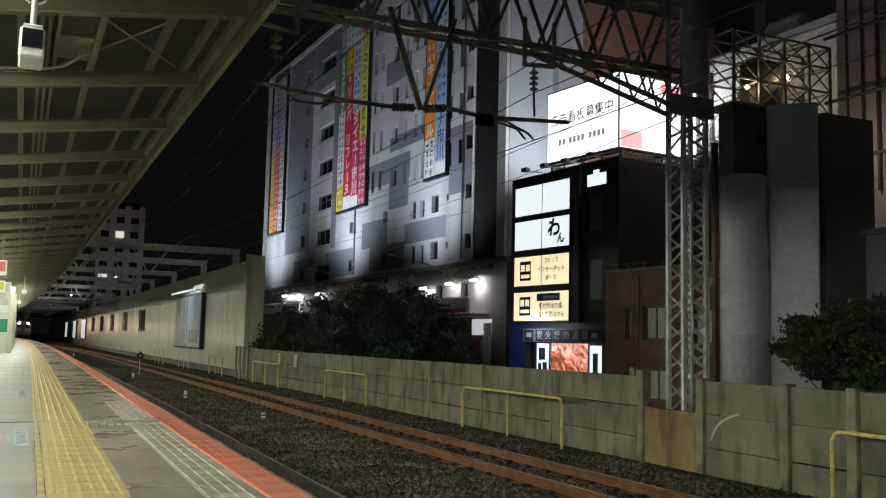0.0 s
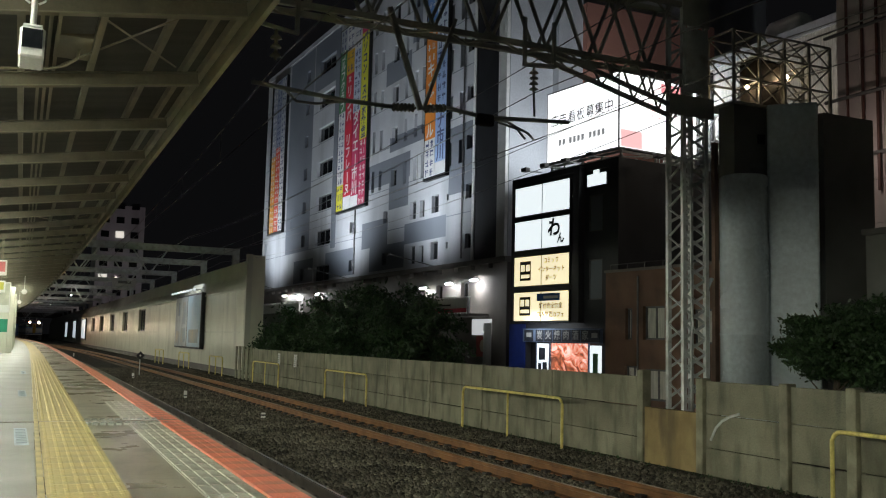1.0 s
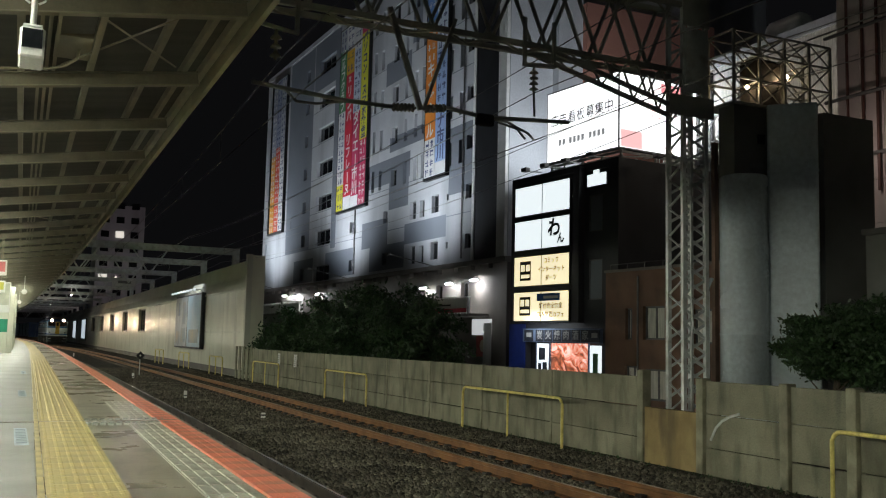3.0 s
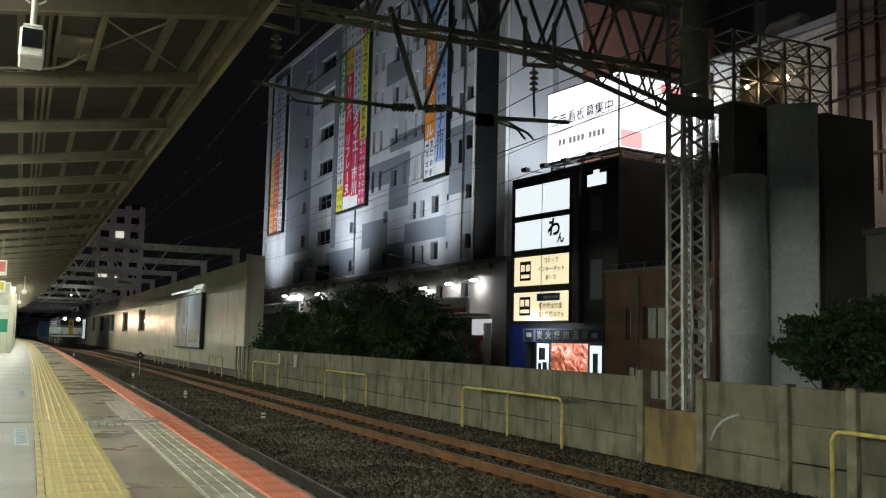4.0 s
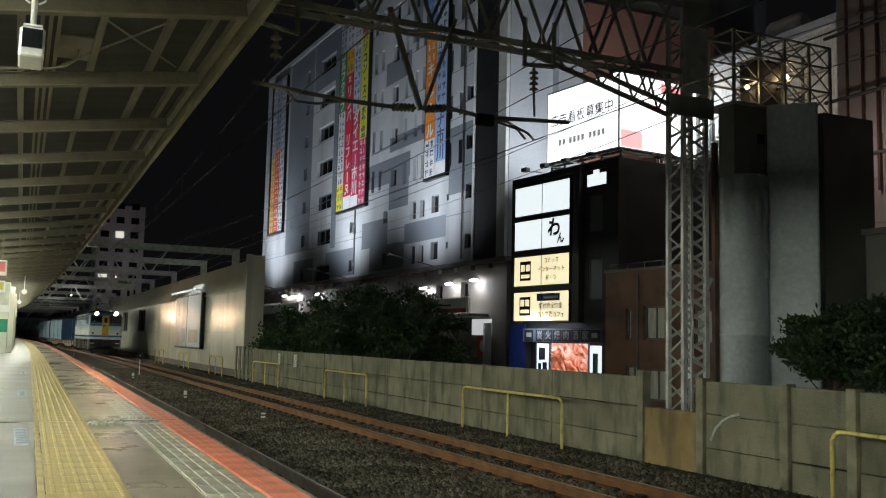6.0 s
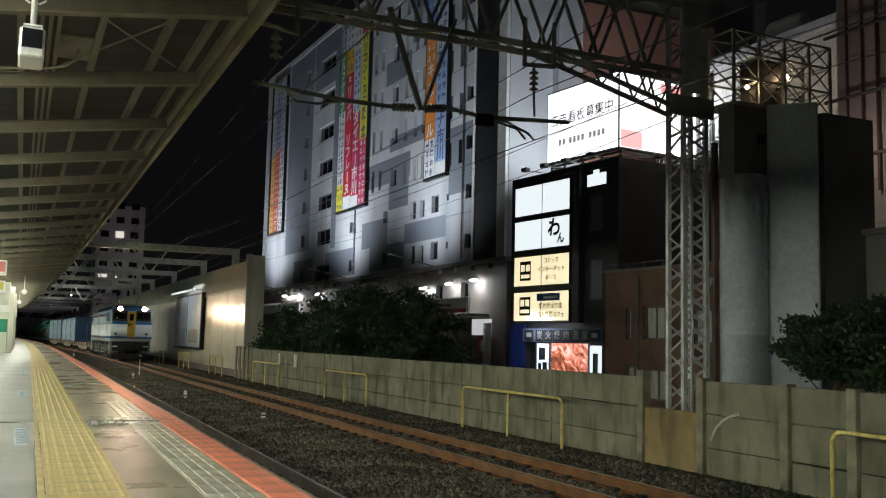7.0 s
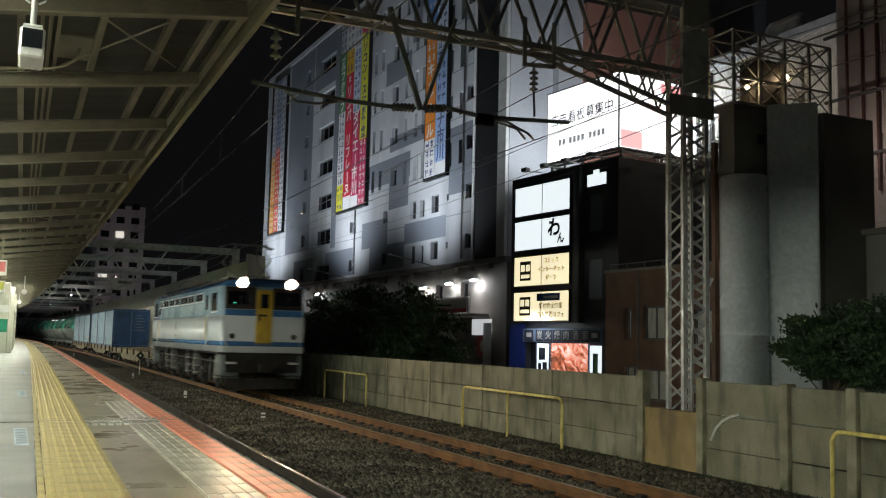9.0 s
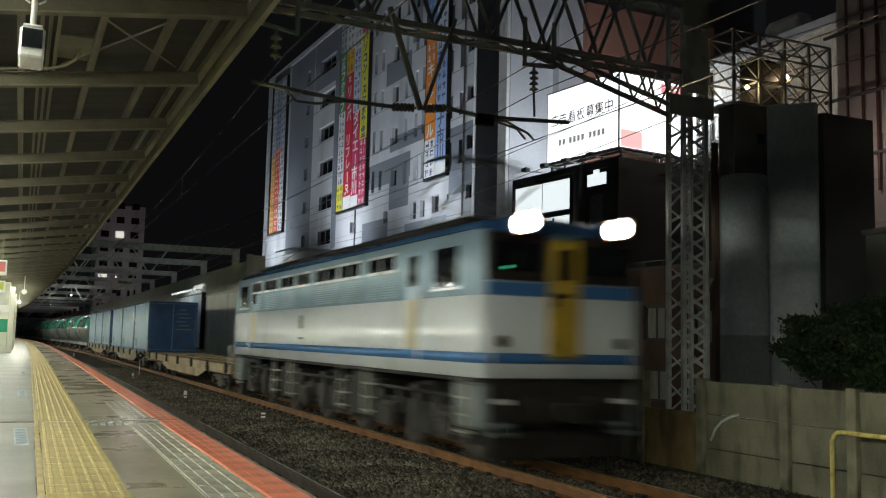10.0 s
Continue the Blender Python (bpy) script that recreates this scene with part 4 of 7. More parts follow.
def build_catenary():
    g = thing("catenary_gantry", Matrix(), "galvanised lattice steel catenary mast and gantry over the tracks", "gantry")
    lattice(g, "mast", (11.05, 13.45, -0.34), 8.6, 0.50, 0.42, 34, 0.075, 0.05)
    part("footing", box(10.65, 13.0, -0.34, 11.45, 13.9, -0.1, bevel=0.02), M["wallpost"], g)
    part("conduit", tube([(10.93, 13.2, -0.3), (10.93, 13.2, 1.9), (10.97, 13.2, 2.3), (10.93, 13.2, 2.8), (10.93, 13.2, 5.2)], 0.022, 8), M["galv"], g)
    # crossbeam: four chords with zigzag webs
    ya, yb, zb, zt = 13.25, 13.65, 6.85, 8.1
    for y in (ya, yb):
        part("chord", box(-3.0, y - 0.035, zb - 0.045, 10.83, y + 0.035, zb + 0.045), M["darksteel"], g)
        part("chord", box(-3.0, y - 0.035, zt - 0.045, 10.83, y + 0.035, zt + 0.045), M["darksteel"], g)
        x, k = -3.0, 0
        while x < 10.2:
            z0, z1 = (zb, zt) if k % 2 else (zt, zb)
            brace("web", g, (x, y, z0), (x + 0.52, y, z1), 0.05, M["darksteel"])
            x += 0.52
            k += 1
    x, k = -2.8, 0
    while x < 10.3:
        for z in (zb, zt):
            a, b = (ya, yb) if k % 2 else (yb, ya)
            brace("plan_bracing", g, (x, a, z), (x + 0.52, b, z), 0.035, M["darksteel"])
        x += 0.52
        k += 1
    # haunch between the mast and the beam
    for y in (ya, yb):
        brace("haunch", g, (7.87, y, zb), (10.85, y, 6.12), 0.07, M["darksteel"])
        for x in (8.6, 9.3, 10.0, 10.55):
            z = zb + (x - 7.87) * (6.12 - zb) / 2.98
            brace("haunch_web", g, (x, y, z), (x - 0.22, y, zb), 0.03, M["darksteel"])
            brace("haunch_web", g, (x, y, z), (x + 0.3, y, zb), 0.03, M["darksteel"])
    part("gusset_plate", box(10.45, 13.18, 6.02, 11.45, 13.19, 6.4), M["darksteel"], g)
    part("gusset_plate", box(10.80, 13.175, 6.46, 11.32, 13.185, 7.66), M["galv"], g, "solid steel plate at the mast head")
    part("gusset_plate", box(10.75, 13.17, 7.7, 11.35, 13.18, 8.4), M["darksteel"], g)
    # v-shaped hanger with the registration arm of the train's line
    y = 13.1
    bm = bmesh.new()
    bm_bar(bm, (5.02, y, 7.0), (5.58, y, 5.45), 0.07, 0.07)
    bm_bar(bm, (6.15, y, 7.0), (5.62, y, 5.45), 0.05, 0.05)
    part("hanger", bm, M["darksteel"], g)
    arm = part("registration_arm", tube([(5.95, y, 5.55), (6.7, y, 5.47), (8.28, y, 5.58)], 0.035, 8), M["darksteel"], g)
    insulator(g, (5.62, y, 5.47), (6.05, y, 5.54))
    insulator(g, (5.5, y, 5.47), (5.05, y, 5.43))
    part("registration_arm", tube([(5.1, y, 5.44), (4.3, y, 5.44), (2.93, y, 5.53)], 0.035, 8), M["darksteel"], g)
    bm = bmesh.new()
    bm_tube(bm, [(3.4, y, 5.5), (3.6, y, 5.33), (3.9, y, 5.33), (4.3, y, 5.42)], 0.02, 6)
    bm_tube(bm, [(6.75, y, 5.45), (7.1, y, 5.45), (7.5, y, 5.3), (7.62, y, 5.2)], 0.02, 6)
    bm_tube(bm, [(6.95, y, 5.42), (7.3, y, 5.35), (7.45, y, 5.2)], 0.02, 6)
    part("steady_arm", bm, M["darksteel"], g)
    part("clamp", box(6.55, y - 0.06, 5.33, 6.85, y + 0.06, 5.52, bevel=0.02), M["bogie"], g)
    # square loop hanger with a hanging insulator
    bm = bmesh.new()
    for x in (7.42, 7.98):
        bm_bar(bm, (x, y, 6.47), (x, y, 7.25), 0.055, 0.055)
    bm_bar(bm, (7.39, y, 6.45), (8.01, y, 6.49), 0.06, 0.06)
    part("loop_hanger", bm, M["darksteel"], g)
    insulator(g, (7.60, y, 6.0), (7.60, y, 6.44), 0.075, 4)
    part("link", tube([(7.62, y, 5.6), (7.60, y, 6.0)], 0.02, 6), M["wire"], g)
    # second support beyond the canopy edge
    bm = bmesh.new()
    bm_bar(bm, (3.57, y, 6.35), (3.57, y, 7.5), 0.06, 0.06)
    bm_bar(bm, (3.0, y, 6.42), (3.6, y, 6.34), 0.05, 0.05)
    part("bracket", bm, M["darksteel"], g)
    insulator(g, (3.26, y, 5.9), (3.26, y, 6.38), 0.085, 3)
    # wires
    wires = thing("overhead_wires", Matrix(), "thin dark overhead contact and carrier wires", "wires")

    def span(name, pts, r=0.009):
        path = []
        for (a, b, s) in pts:
            a, b = Vector(a), Vector(b)
            for k in range(11):
                u = k / 10
                path.append(a.lerp(b, u) - Vector((0, 0, s * 4 * u * (1 - u))))
        part(name, tube(path, r, 5), M["wire"], wires)
    for dx, z in ((0, 5.2), (0, 6.0)):
        n = "contact_wire" if z < 5.5 else "carrier_wire"
        for f in (track_x, near_track_x):
            d = 0.15
            span(n, [((f(-20) + d, -20, z), (f(13.1) + d, 13.1, z), 0.25 * (z > 5.5)), ((f(13.1) + d, 13.1, z), (f(58) + d, 58, z), 0.5 * (z > 5.5)),
                     ((f(58) + d, 58, z), (f(105) - d, 105, z), 0.5 * (z > 5.5)), ((f(105) - d, 105, z), (f(150), 150, z), 0.5 * (z > 5.5))])
    for x, z in ((9.6, 7.9), (9.9, 8.1), (11.9, 7.3), (12.0, 6.6)):
        span("feeder_wire", [((x, -20, z), (x, 13.3, z), 0.3), ((x, 13.3, z), (x, 60, z), 0.6), ((x, 60, z), (x - 0.5, 105, z), 0.5)])
    bm = bmesh.new()
    for y in (18, 23, 28, 33, 38, 43, 48, 53, 63, 68, 73):
        for f in (track_x, near_track_x):
            u = (y - 13.1) / 44.9 if y < 58 else (y - 58) / 47
            bm_tube(bm, [(f(y) + 0.15, y, 5.2), (f(y) + 0.15, y, 6.0 - 2.0 * u * (1 - u))], 0.005, 4)
    part("dropper", bm, M["wire"], wires)
    # plain gantries further down the line
    for y in (60, 71, 85, 99, 117, 137, 160, 178, 196, 215, 234, 254, 275):
        q = thing("far_gantry", pose(0, y, 0), "pale grey steel beam gantry across the tracks", "gantry", "far gantries")
        part("beam", box(-6, -0.2, 7.1, 13.1, 0.2, 7.5), M["galv"], q)
        part("post", box(12.7, -0.2, -0.34, 13.1, 0.2, 7.1), M["galv"], q)
        part("post", box(-6, -0.2, -0.34, -5.6, 0.2, 7.1), M["galv"], q)
        for x in (3.6, 7.6):
            brace("hanger", q, (x - 1.0, 0, 7.1), (x, 0, 5.6), 0.09, M["galv"])
            brace("hanger", q, (x + 1.0, 0, 7.1), (x, 0, 5.6), 0.09, M["galv"])


# ---- tall building with banners ----
A = pose(30.14, 55.17, 0, 0, 0, 92)
FLOOR = 3.7


def build_tower():
    t = thing("tall_building", A, "tall grey-white building with dark grey bands and lit banners", "building", kind="structure")
    holes = []
    for k in range(-0, 7):
        z = 8.45 + FLOOR * k
        holes.append((5.05, z + 0.25, 6.2, z + 1.35))
        if k < 2:
            holes += [(10.6, z - 0.2, 11.9, z + 1.2), (13.2, z - 0.3, 14.1, z + 1.1), (14.8, z - 0.3, 16.0, z + 1.2), (20.7, z, 21.6, z + 1.05), (28.8, z - 0.1, 29.8, z + 0.95), (8.9, z + 0.5, 9.25, z + 1.0)]
        else:
            holes += [(6.85, z - 0.6, 7.45, z + 1.2), (8.6, z - 0.6, 9.2, z + 1.2), (13.6, z - 0.8, 14.1, z + 1.2), (15.0, z - 0.8, 15.6, z + 1.2), (17.0, z - 0.8, 17.6, z + 1.2),
                      (19.0, z - 0.6, 20.2, z + 0.9), (22.3, z - 0.6, 22.95, z + 1.2), (24.0, z - 0.6, 24.65, z + 1.4)]
        if k >= 0:
            holes.append((35.3, z - 0.6 + 0.0, 40.0, z + 1.0))
            holes.append((43.5, z - 0.3, 44.6, z + 1.0))
            holes.append((58.2, z - 0.2, 58.9, z + 1.2))
    holes += [(5.4, 4.0, 6.6, 6.25), (9.6, 4.0, 10.7, 6.2), (26.0, 4.2, 27.2, 6.1)]
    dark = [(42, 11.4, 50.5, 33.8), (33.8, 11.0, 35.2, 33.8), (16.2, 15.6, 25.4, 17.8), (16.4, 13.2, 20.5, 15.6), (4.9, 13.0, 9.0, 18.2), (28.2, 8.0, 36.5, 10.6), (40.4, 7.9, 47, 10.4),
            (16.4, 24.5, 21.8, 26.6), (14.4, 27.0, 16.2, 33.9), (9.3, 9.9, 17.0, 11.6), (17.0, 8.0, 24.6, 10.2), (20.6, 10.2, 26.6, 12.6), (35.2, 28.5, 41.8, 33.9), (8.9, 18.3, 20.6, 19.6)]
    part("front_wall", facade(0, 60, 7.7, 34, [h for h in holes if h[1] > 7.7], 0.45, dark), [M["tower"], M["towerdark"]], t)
    part("base_wall", facade(0, 60, -0.34, 7.35, [h for h in holes if h[3] < 7.35], 0.45), M["ledge"], t, "brown-grey clad lower storeys")
    part("ledge", box(-0.3, -0.45, 7.352, 60.2, 0.35, 7.698), M["ledge"], t)
    for h in holes:
        window(t, *h, recess=0.35, bars=1 if h[2] - h[0] > 1 else 0, w=0.08)
    part("core", box(0.01, -24, -0.34, 60, -0.46, 33.6), M["tower"], t)
    part("parapet", box(-0.1, -0.5, 34.002, 60.1, 0.06, 34.5), M["tower"], t)
    part("end_column", box(0.05, 0.002, 7.7, 1.15, 0.25, 34), M["white"], t, "bright white corner column")
    part("dark_bay", box(1.16, 0.002, 7.75, 4.45, 0.16, 34), M["black"], t, "tall black bay")
    part("slim_column", box(4.46, 0.002, 7.7, 4.85, 0.22, 34), M["white"], t)
    part("side_wall", box(-0.02, -12, 7.7, 0.009, -0.002, 34), M["tower"], t)
    part("drain_pipe", tube([(6.55, 0.1, 8), (6.55, 0.1, 33.8)], 0.07, 6), M["frame"], t)
    part("drain_pipe", tube([(28.3, 0.1, 8), (28.3, 0.1, 33.8)], 0.07, 6), M["frame"], t)
    bm = bmesh.new()
    for k in range(1, 7):
        bm_box(bm, 4.9, 0.001, 7.7 + FLOOR * k - 0.03, 59.9, 0.012, 7.7 + FLOOR * k + 0.03)
    part("floor_joint", bm, M["towerdark"], t)
    # brackets under the ledge
    br = mesh("ledge_bracket", box(-0.06, 0, -0.35, 0.06, 0.35, 0, bevel=0.02), M["ledge"])
    for k in range(22):
        shared("ledge_bracket", br, t, pose(2.0 + 2.6 * k, 0.001, 7.35))
    # balconies
    for u0, u1, z0, z1, mt in ((2.4, 9.2, 3.85, 4.95, "white"), (10.2, 14.5, 4.0, 5.0, "galv"), (38.7, 60.0, 4.6, 5.7, "galv")):
        b = part("balcony", box(u0, 0.002, z0 - 0.2, u1, 1.6, z0), M["ledge"], t)
        bm = bmesh.new()
        u = u0
        while u <= u1:
            bm_box(bm, u, 1.5, z0, u + 0.05, 1.55, z1)
            u += 0.45
        bm_box(bm, u0, 1.48, z1, u1 + 0.05, 1.57, z1 + 0.06)
        part("railing", bm, M["galv"], b)
    b1 = thing("balcony_banner", A @ pose(5.6, 1.62, 3.9), "white and red advertising banner on a balcony railing", "banner")
    part("cloth", box(-3.0, 0, 0, 3.0, 0.03, 1.0), M["white"], b1)
    part("red_stripe", box(-3.0, 0.03, 0.02, 3.0, 0.036, 0.32), mat("banner_red", (0.55, 0.04, 0.06), None, 2, 0.6, bump=0), b1)
    bm = bmesh.new()
    bm_box(bm, -1.0, 0.036, 0.12, 2.0, 0.04, 0.22)
    bm_box(bm, -0.6, 0.03, 0.5, 1.8, 0.036, 0.62)
    bm_box(bm, 2.0, 0.03, 0.4, 2.4, 0.036, 0.9)
    part("print", bm, M["black"], b1)
    b2 = thing("balcony_banner", A @ pose(46, 1.62, 4.6), "white banner on a far balcony railing", "banner")
    part("cloth", box(-6.5, 0, 0, 6.5, 0.03, 0.95), M["white"], b2)
    # ground-floor poster and pillar
    p = thing("shop_poster", A @ pose(3.0, 0.06, 0.9), "red shop poster with a round mark on the lower wall", "poster")
    part("panel", box(-0.95, -0.04, 0, 0.95, 0.03, 1.45), mat("poster_red", (0.45, 0.07, 0.05), None, 2, 0.5, bump=0), p)
    part("round_mark", lathe([(0.03, 0.42), (0.05, 0.42)], 20, "y", (0, 0, 0.75)), mat("poster_cream", (0.7, 0.6, 0.45), None, 2, 0.5, bump=0), p)
    # white fascia glows in place of the street light that falls on it
    part("fascia", box(-1.1, -0.03, 1.5, 1.6, 0.05, 2.6), glow("white_fascia_glow", (0.9, 0.93, 0.95), 0.5), p)
    solid("white_pillar", tube([(1.3, 0.7, -0.34), (1.3, 0.7, 3.2)], 0.28, 14), M["white"], "round white painted street pillar", "pillar", m=A)
    # wall lamps
    for u, z, pw in ((3.7, 6.25, 260), (7.5, 6.15, 260), (11.9, 6.0, 150), (23.0, 5.9, 100), (37.1, 6.4, 220), (44.5, 6.4, 60), (48.3, 6.6, 60)):
        l = thing("wall_lamp", A @ pose(u, 0.0, z), "bright white floodlight on the lower wall", "lamp", "wall floodlights")
        part("arm", box(-0.04, 0.001, -0.04, 0.04, 0.5, 0.04), M["frame"], l)
        part("head", box(-0.42, 0.35, 0.04, 0.42, 0.75, 0.16, bevel=0.02), M["frame"], l)
        part("lens", box(-0.26, 0.40, -0.06, 0.26, 0.70, 0.038, bevel=0.03), G["bulb"], l)
    # banners
    red, crimson, lemon, white_, sky_, orange_, green_ = (0.62, 0.03, 0.06), (0.56, 0.05, 0.13), (0.74, 0.70, 0.06), (0.74, 0.74, 0.74), (0.34, 0.46, 0.70), (0.78, 0.26, 0.04), (0.10, 0.26, 0.13)
    banner(25.4, 33.0, 14.4, 32.8, (
        (0.0, 0.24, ((0.0, 0.10, crimson, ""), (0.10, 0.66, lemon, "パソコン・スマホ教室"), (0.66, 1.0, crimson, None))),
        (0.25, 0.49, ((0.0, 0.16, white_, None), (0.16, 0.50, (0.55, 0.62, 0.74), None), (0.50, 0.94, crimson, "ダイエー市川"), (0.94, 1.0, white_, ""))),
        (0.5, 0.76, ((0.0, 0.14, white_, None), (0.14, 0.27, (0.74, 0.45, 0.04), None), (0.27, 0.93, red, "×リンパ リフレーヌ"), (0.93, 1.0, white_, ""))),
        (0.77, 1.0, ((0.0, 0.12, (0.5, 0.52, 0.55), None), (0.12, 0.46, green_, "ゴルフクラブ"), (0.46, 0.86, white_, None), (0.86, 1.0, lemon, None)))))
    banner(9.0, 12.8, 14.8, 32.0, (
        (0.0, 0.5, ((0.0, 0.42, (0.60, 0.67, 0.78), None), (0.42, 0.72, sky_, None), (0.72, 0.94, sky_, "ナ市川"), (0.94, 1.0, white_, ""))),
        (0.51, 1.0, ((0.0, 0.30, (0.16, 0.30, 0.62), None), (0.30, 0.46, orange_, None), (0.46, 0.82, orange_, "キッズ ル"), (0.82, 1.0, white_, None)))))
    banner(51.2, 57.0, 14.4, 33.0, (
        (0.0, 0.3, ((0.0, 0.5, (0.5, 0.52, 0.56), None), (0.5, 1.0, white_, None))),
        (0.31, 0.6, ((0.0, 0.45, (0.34, 0.38, 0.5), None), (0.45, 1.0, (0.70, 0.10, 0.06), None))),
        (0.61, 0.9, ((0.0, 0.5, (0.34, 0.36, 0.45), None), (0.5, 1.0, (0.75, 0.36, 0.06), None)))))
    for u, e in ((29.3, 4200), (10.6, 3600), (53.5, 4200)):
        f = thing("ledge_floodlight", A @ pose(u, 4.2, 8.5), "small floodlight on an arm over the ledge", "lamp", "ledge floodlights")
        part("arm", bar((0, -4.2, -0.9), (0, 0, -0.1), 0.07), M["frame"], f)
        part("head", box(-0.3, -0.15, -0.22, 0.3, 0.15, -0.06, bevel=0.03), M["frame"], f)
        lamp("banner_floodlight", "SPOT", e * 0.13, (0.84, 0.92, 1.0), A @ look((u, 4.2, 8.6), (u, 0.0, 12.6)), 0.12, 145, 1.0)
        # wide spot with no fixture, added as general fill for the facade
        lamp("banner_floodlight", "SPOT", e * 1.25, (0.84, 0.92, 1.0), A @ look((u, 7.5, 9.0), (u, 0.0, 23.0)), 0.3, 142, 1.0)
    # unseen floodlight, added to brighten the pale side wall
    lamp("side_floodlight", "SPOT", 2600, (0.86, 0.93, 1.0), A @ look((-6.5, -1.0, 12.5), (0.0, -2.5, 20.0)), 0.25, 120, 0.8)


PRINT = {}


def tone(c):
    if c not in PRINT:
        PRINT[c] = mat("banner_cloth", c, tuple(x * 0.9 for x in c), 1, 0.6, bump=0.02)
    return PRINT[c]


def banner(u0, u1, z0, z1, strips):
    """A framed banner; each strip is cut into fields from the top down: (from, to, colour, lettering or None for print too small to read)."""
    b = thing("facade_banner", A @ pose(u0, 0.3, z0), "tall multicoloured printed banner hung on a frame on the facade", "banner", "facade banners")
    W, H = u1 - u0, z1 - z0
    bm = bmesh.new()
    for q in ((-0.06, -0.22, W + 0.06, 0.0), (-0.06, H, W + 0.06, H + 0.06)):
        bm_box(bm, q[0], -0.29, q[1], q[2], 0.08, q[3])
    for u in (-0.06, W):
        bm_box(bm, u, -0.29, 0, u + 0.06, 0.05, H)
    part("frame", bm, M["black"], b)
    ink, pale = tone((0.78, 0.78, 0.75)), tone((0.07, 0.09, 0.2))
    for a, c, fields in strips:
        x0, x1 = a * W + 0.02, c * W - 0.02
        w = x1 - x0
        for t0, t1, col, text in fields:
            za, zb = H * (1 - t1) + 0.01, H * (1 - t0) - 0.01
            cloth = part("banner_cloth", box(x0, -0.02, za, x1, 0.03, zb), tone(col), b)
            dark_ink = sum(col) > 1.2
            use = pale if dark_ink else ink
            if text:
                pitch = (zb - za) / len(text)
                for k, ch in enumerate(text):
                    if ch.strip():
                        words("letter", ch, min(w * 0.95, pitch * 1.05), use, b,
                              pose(x0 + w / 2, 0.034, zb - (k + 0.5) * pitch, 90, 0, 180) @ pose(0, 0, 0, 0, 0, -90 if ch == "ー" else 0), depth=0.004, bold=0.035)
            elif text is None:
                # print too small to read: strokes in two narrow columns
                bm = bmesh.new()
                rows = max(2, int((zb - za) / (w * 0.42)))
                for cc in (0.28, 0.72):
                    for r in range(rows):
                        zz, uu, q = za + (r + 0.5) * (zb - za) / rows, x0 + w * cc, 0.15 * w
                        for _ in range(4):
                            d = random.uniform(-0.9, 0.7) * q
                            if random.random() < 0.55:
                                bm_box(bm, uu - q, 0.03, zz + d, uu + q, 0.036, zz + d + 0.26 * q)
                            else:
                                bm_box(bm, uu + d, 0.03, zz - q, uu + d + 0.26 * q, 0.036, zz + q)
                tagged(part("print", bm, use, b), kind="stuff")


# ---- charcoal building with lit signs and the billboard ----
B = pose(24.05, 37.15, 0, 0, 0, 97)


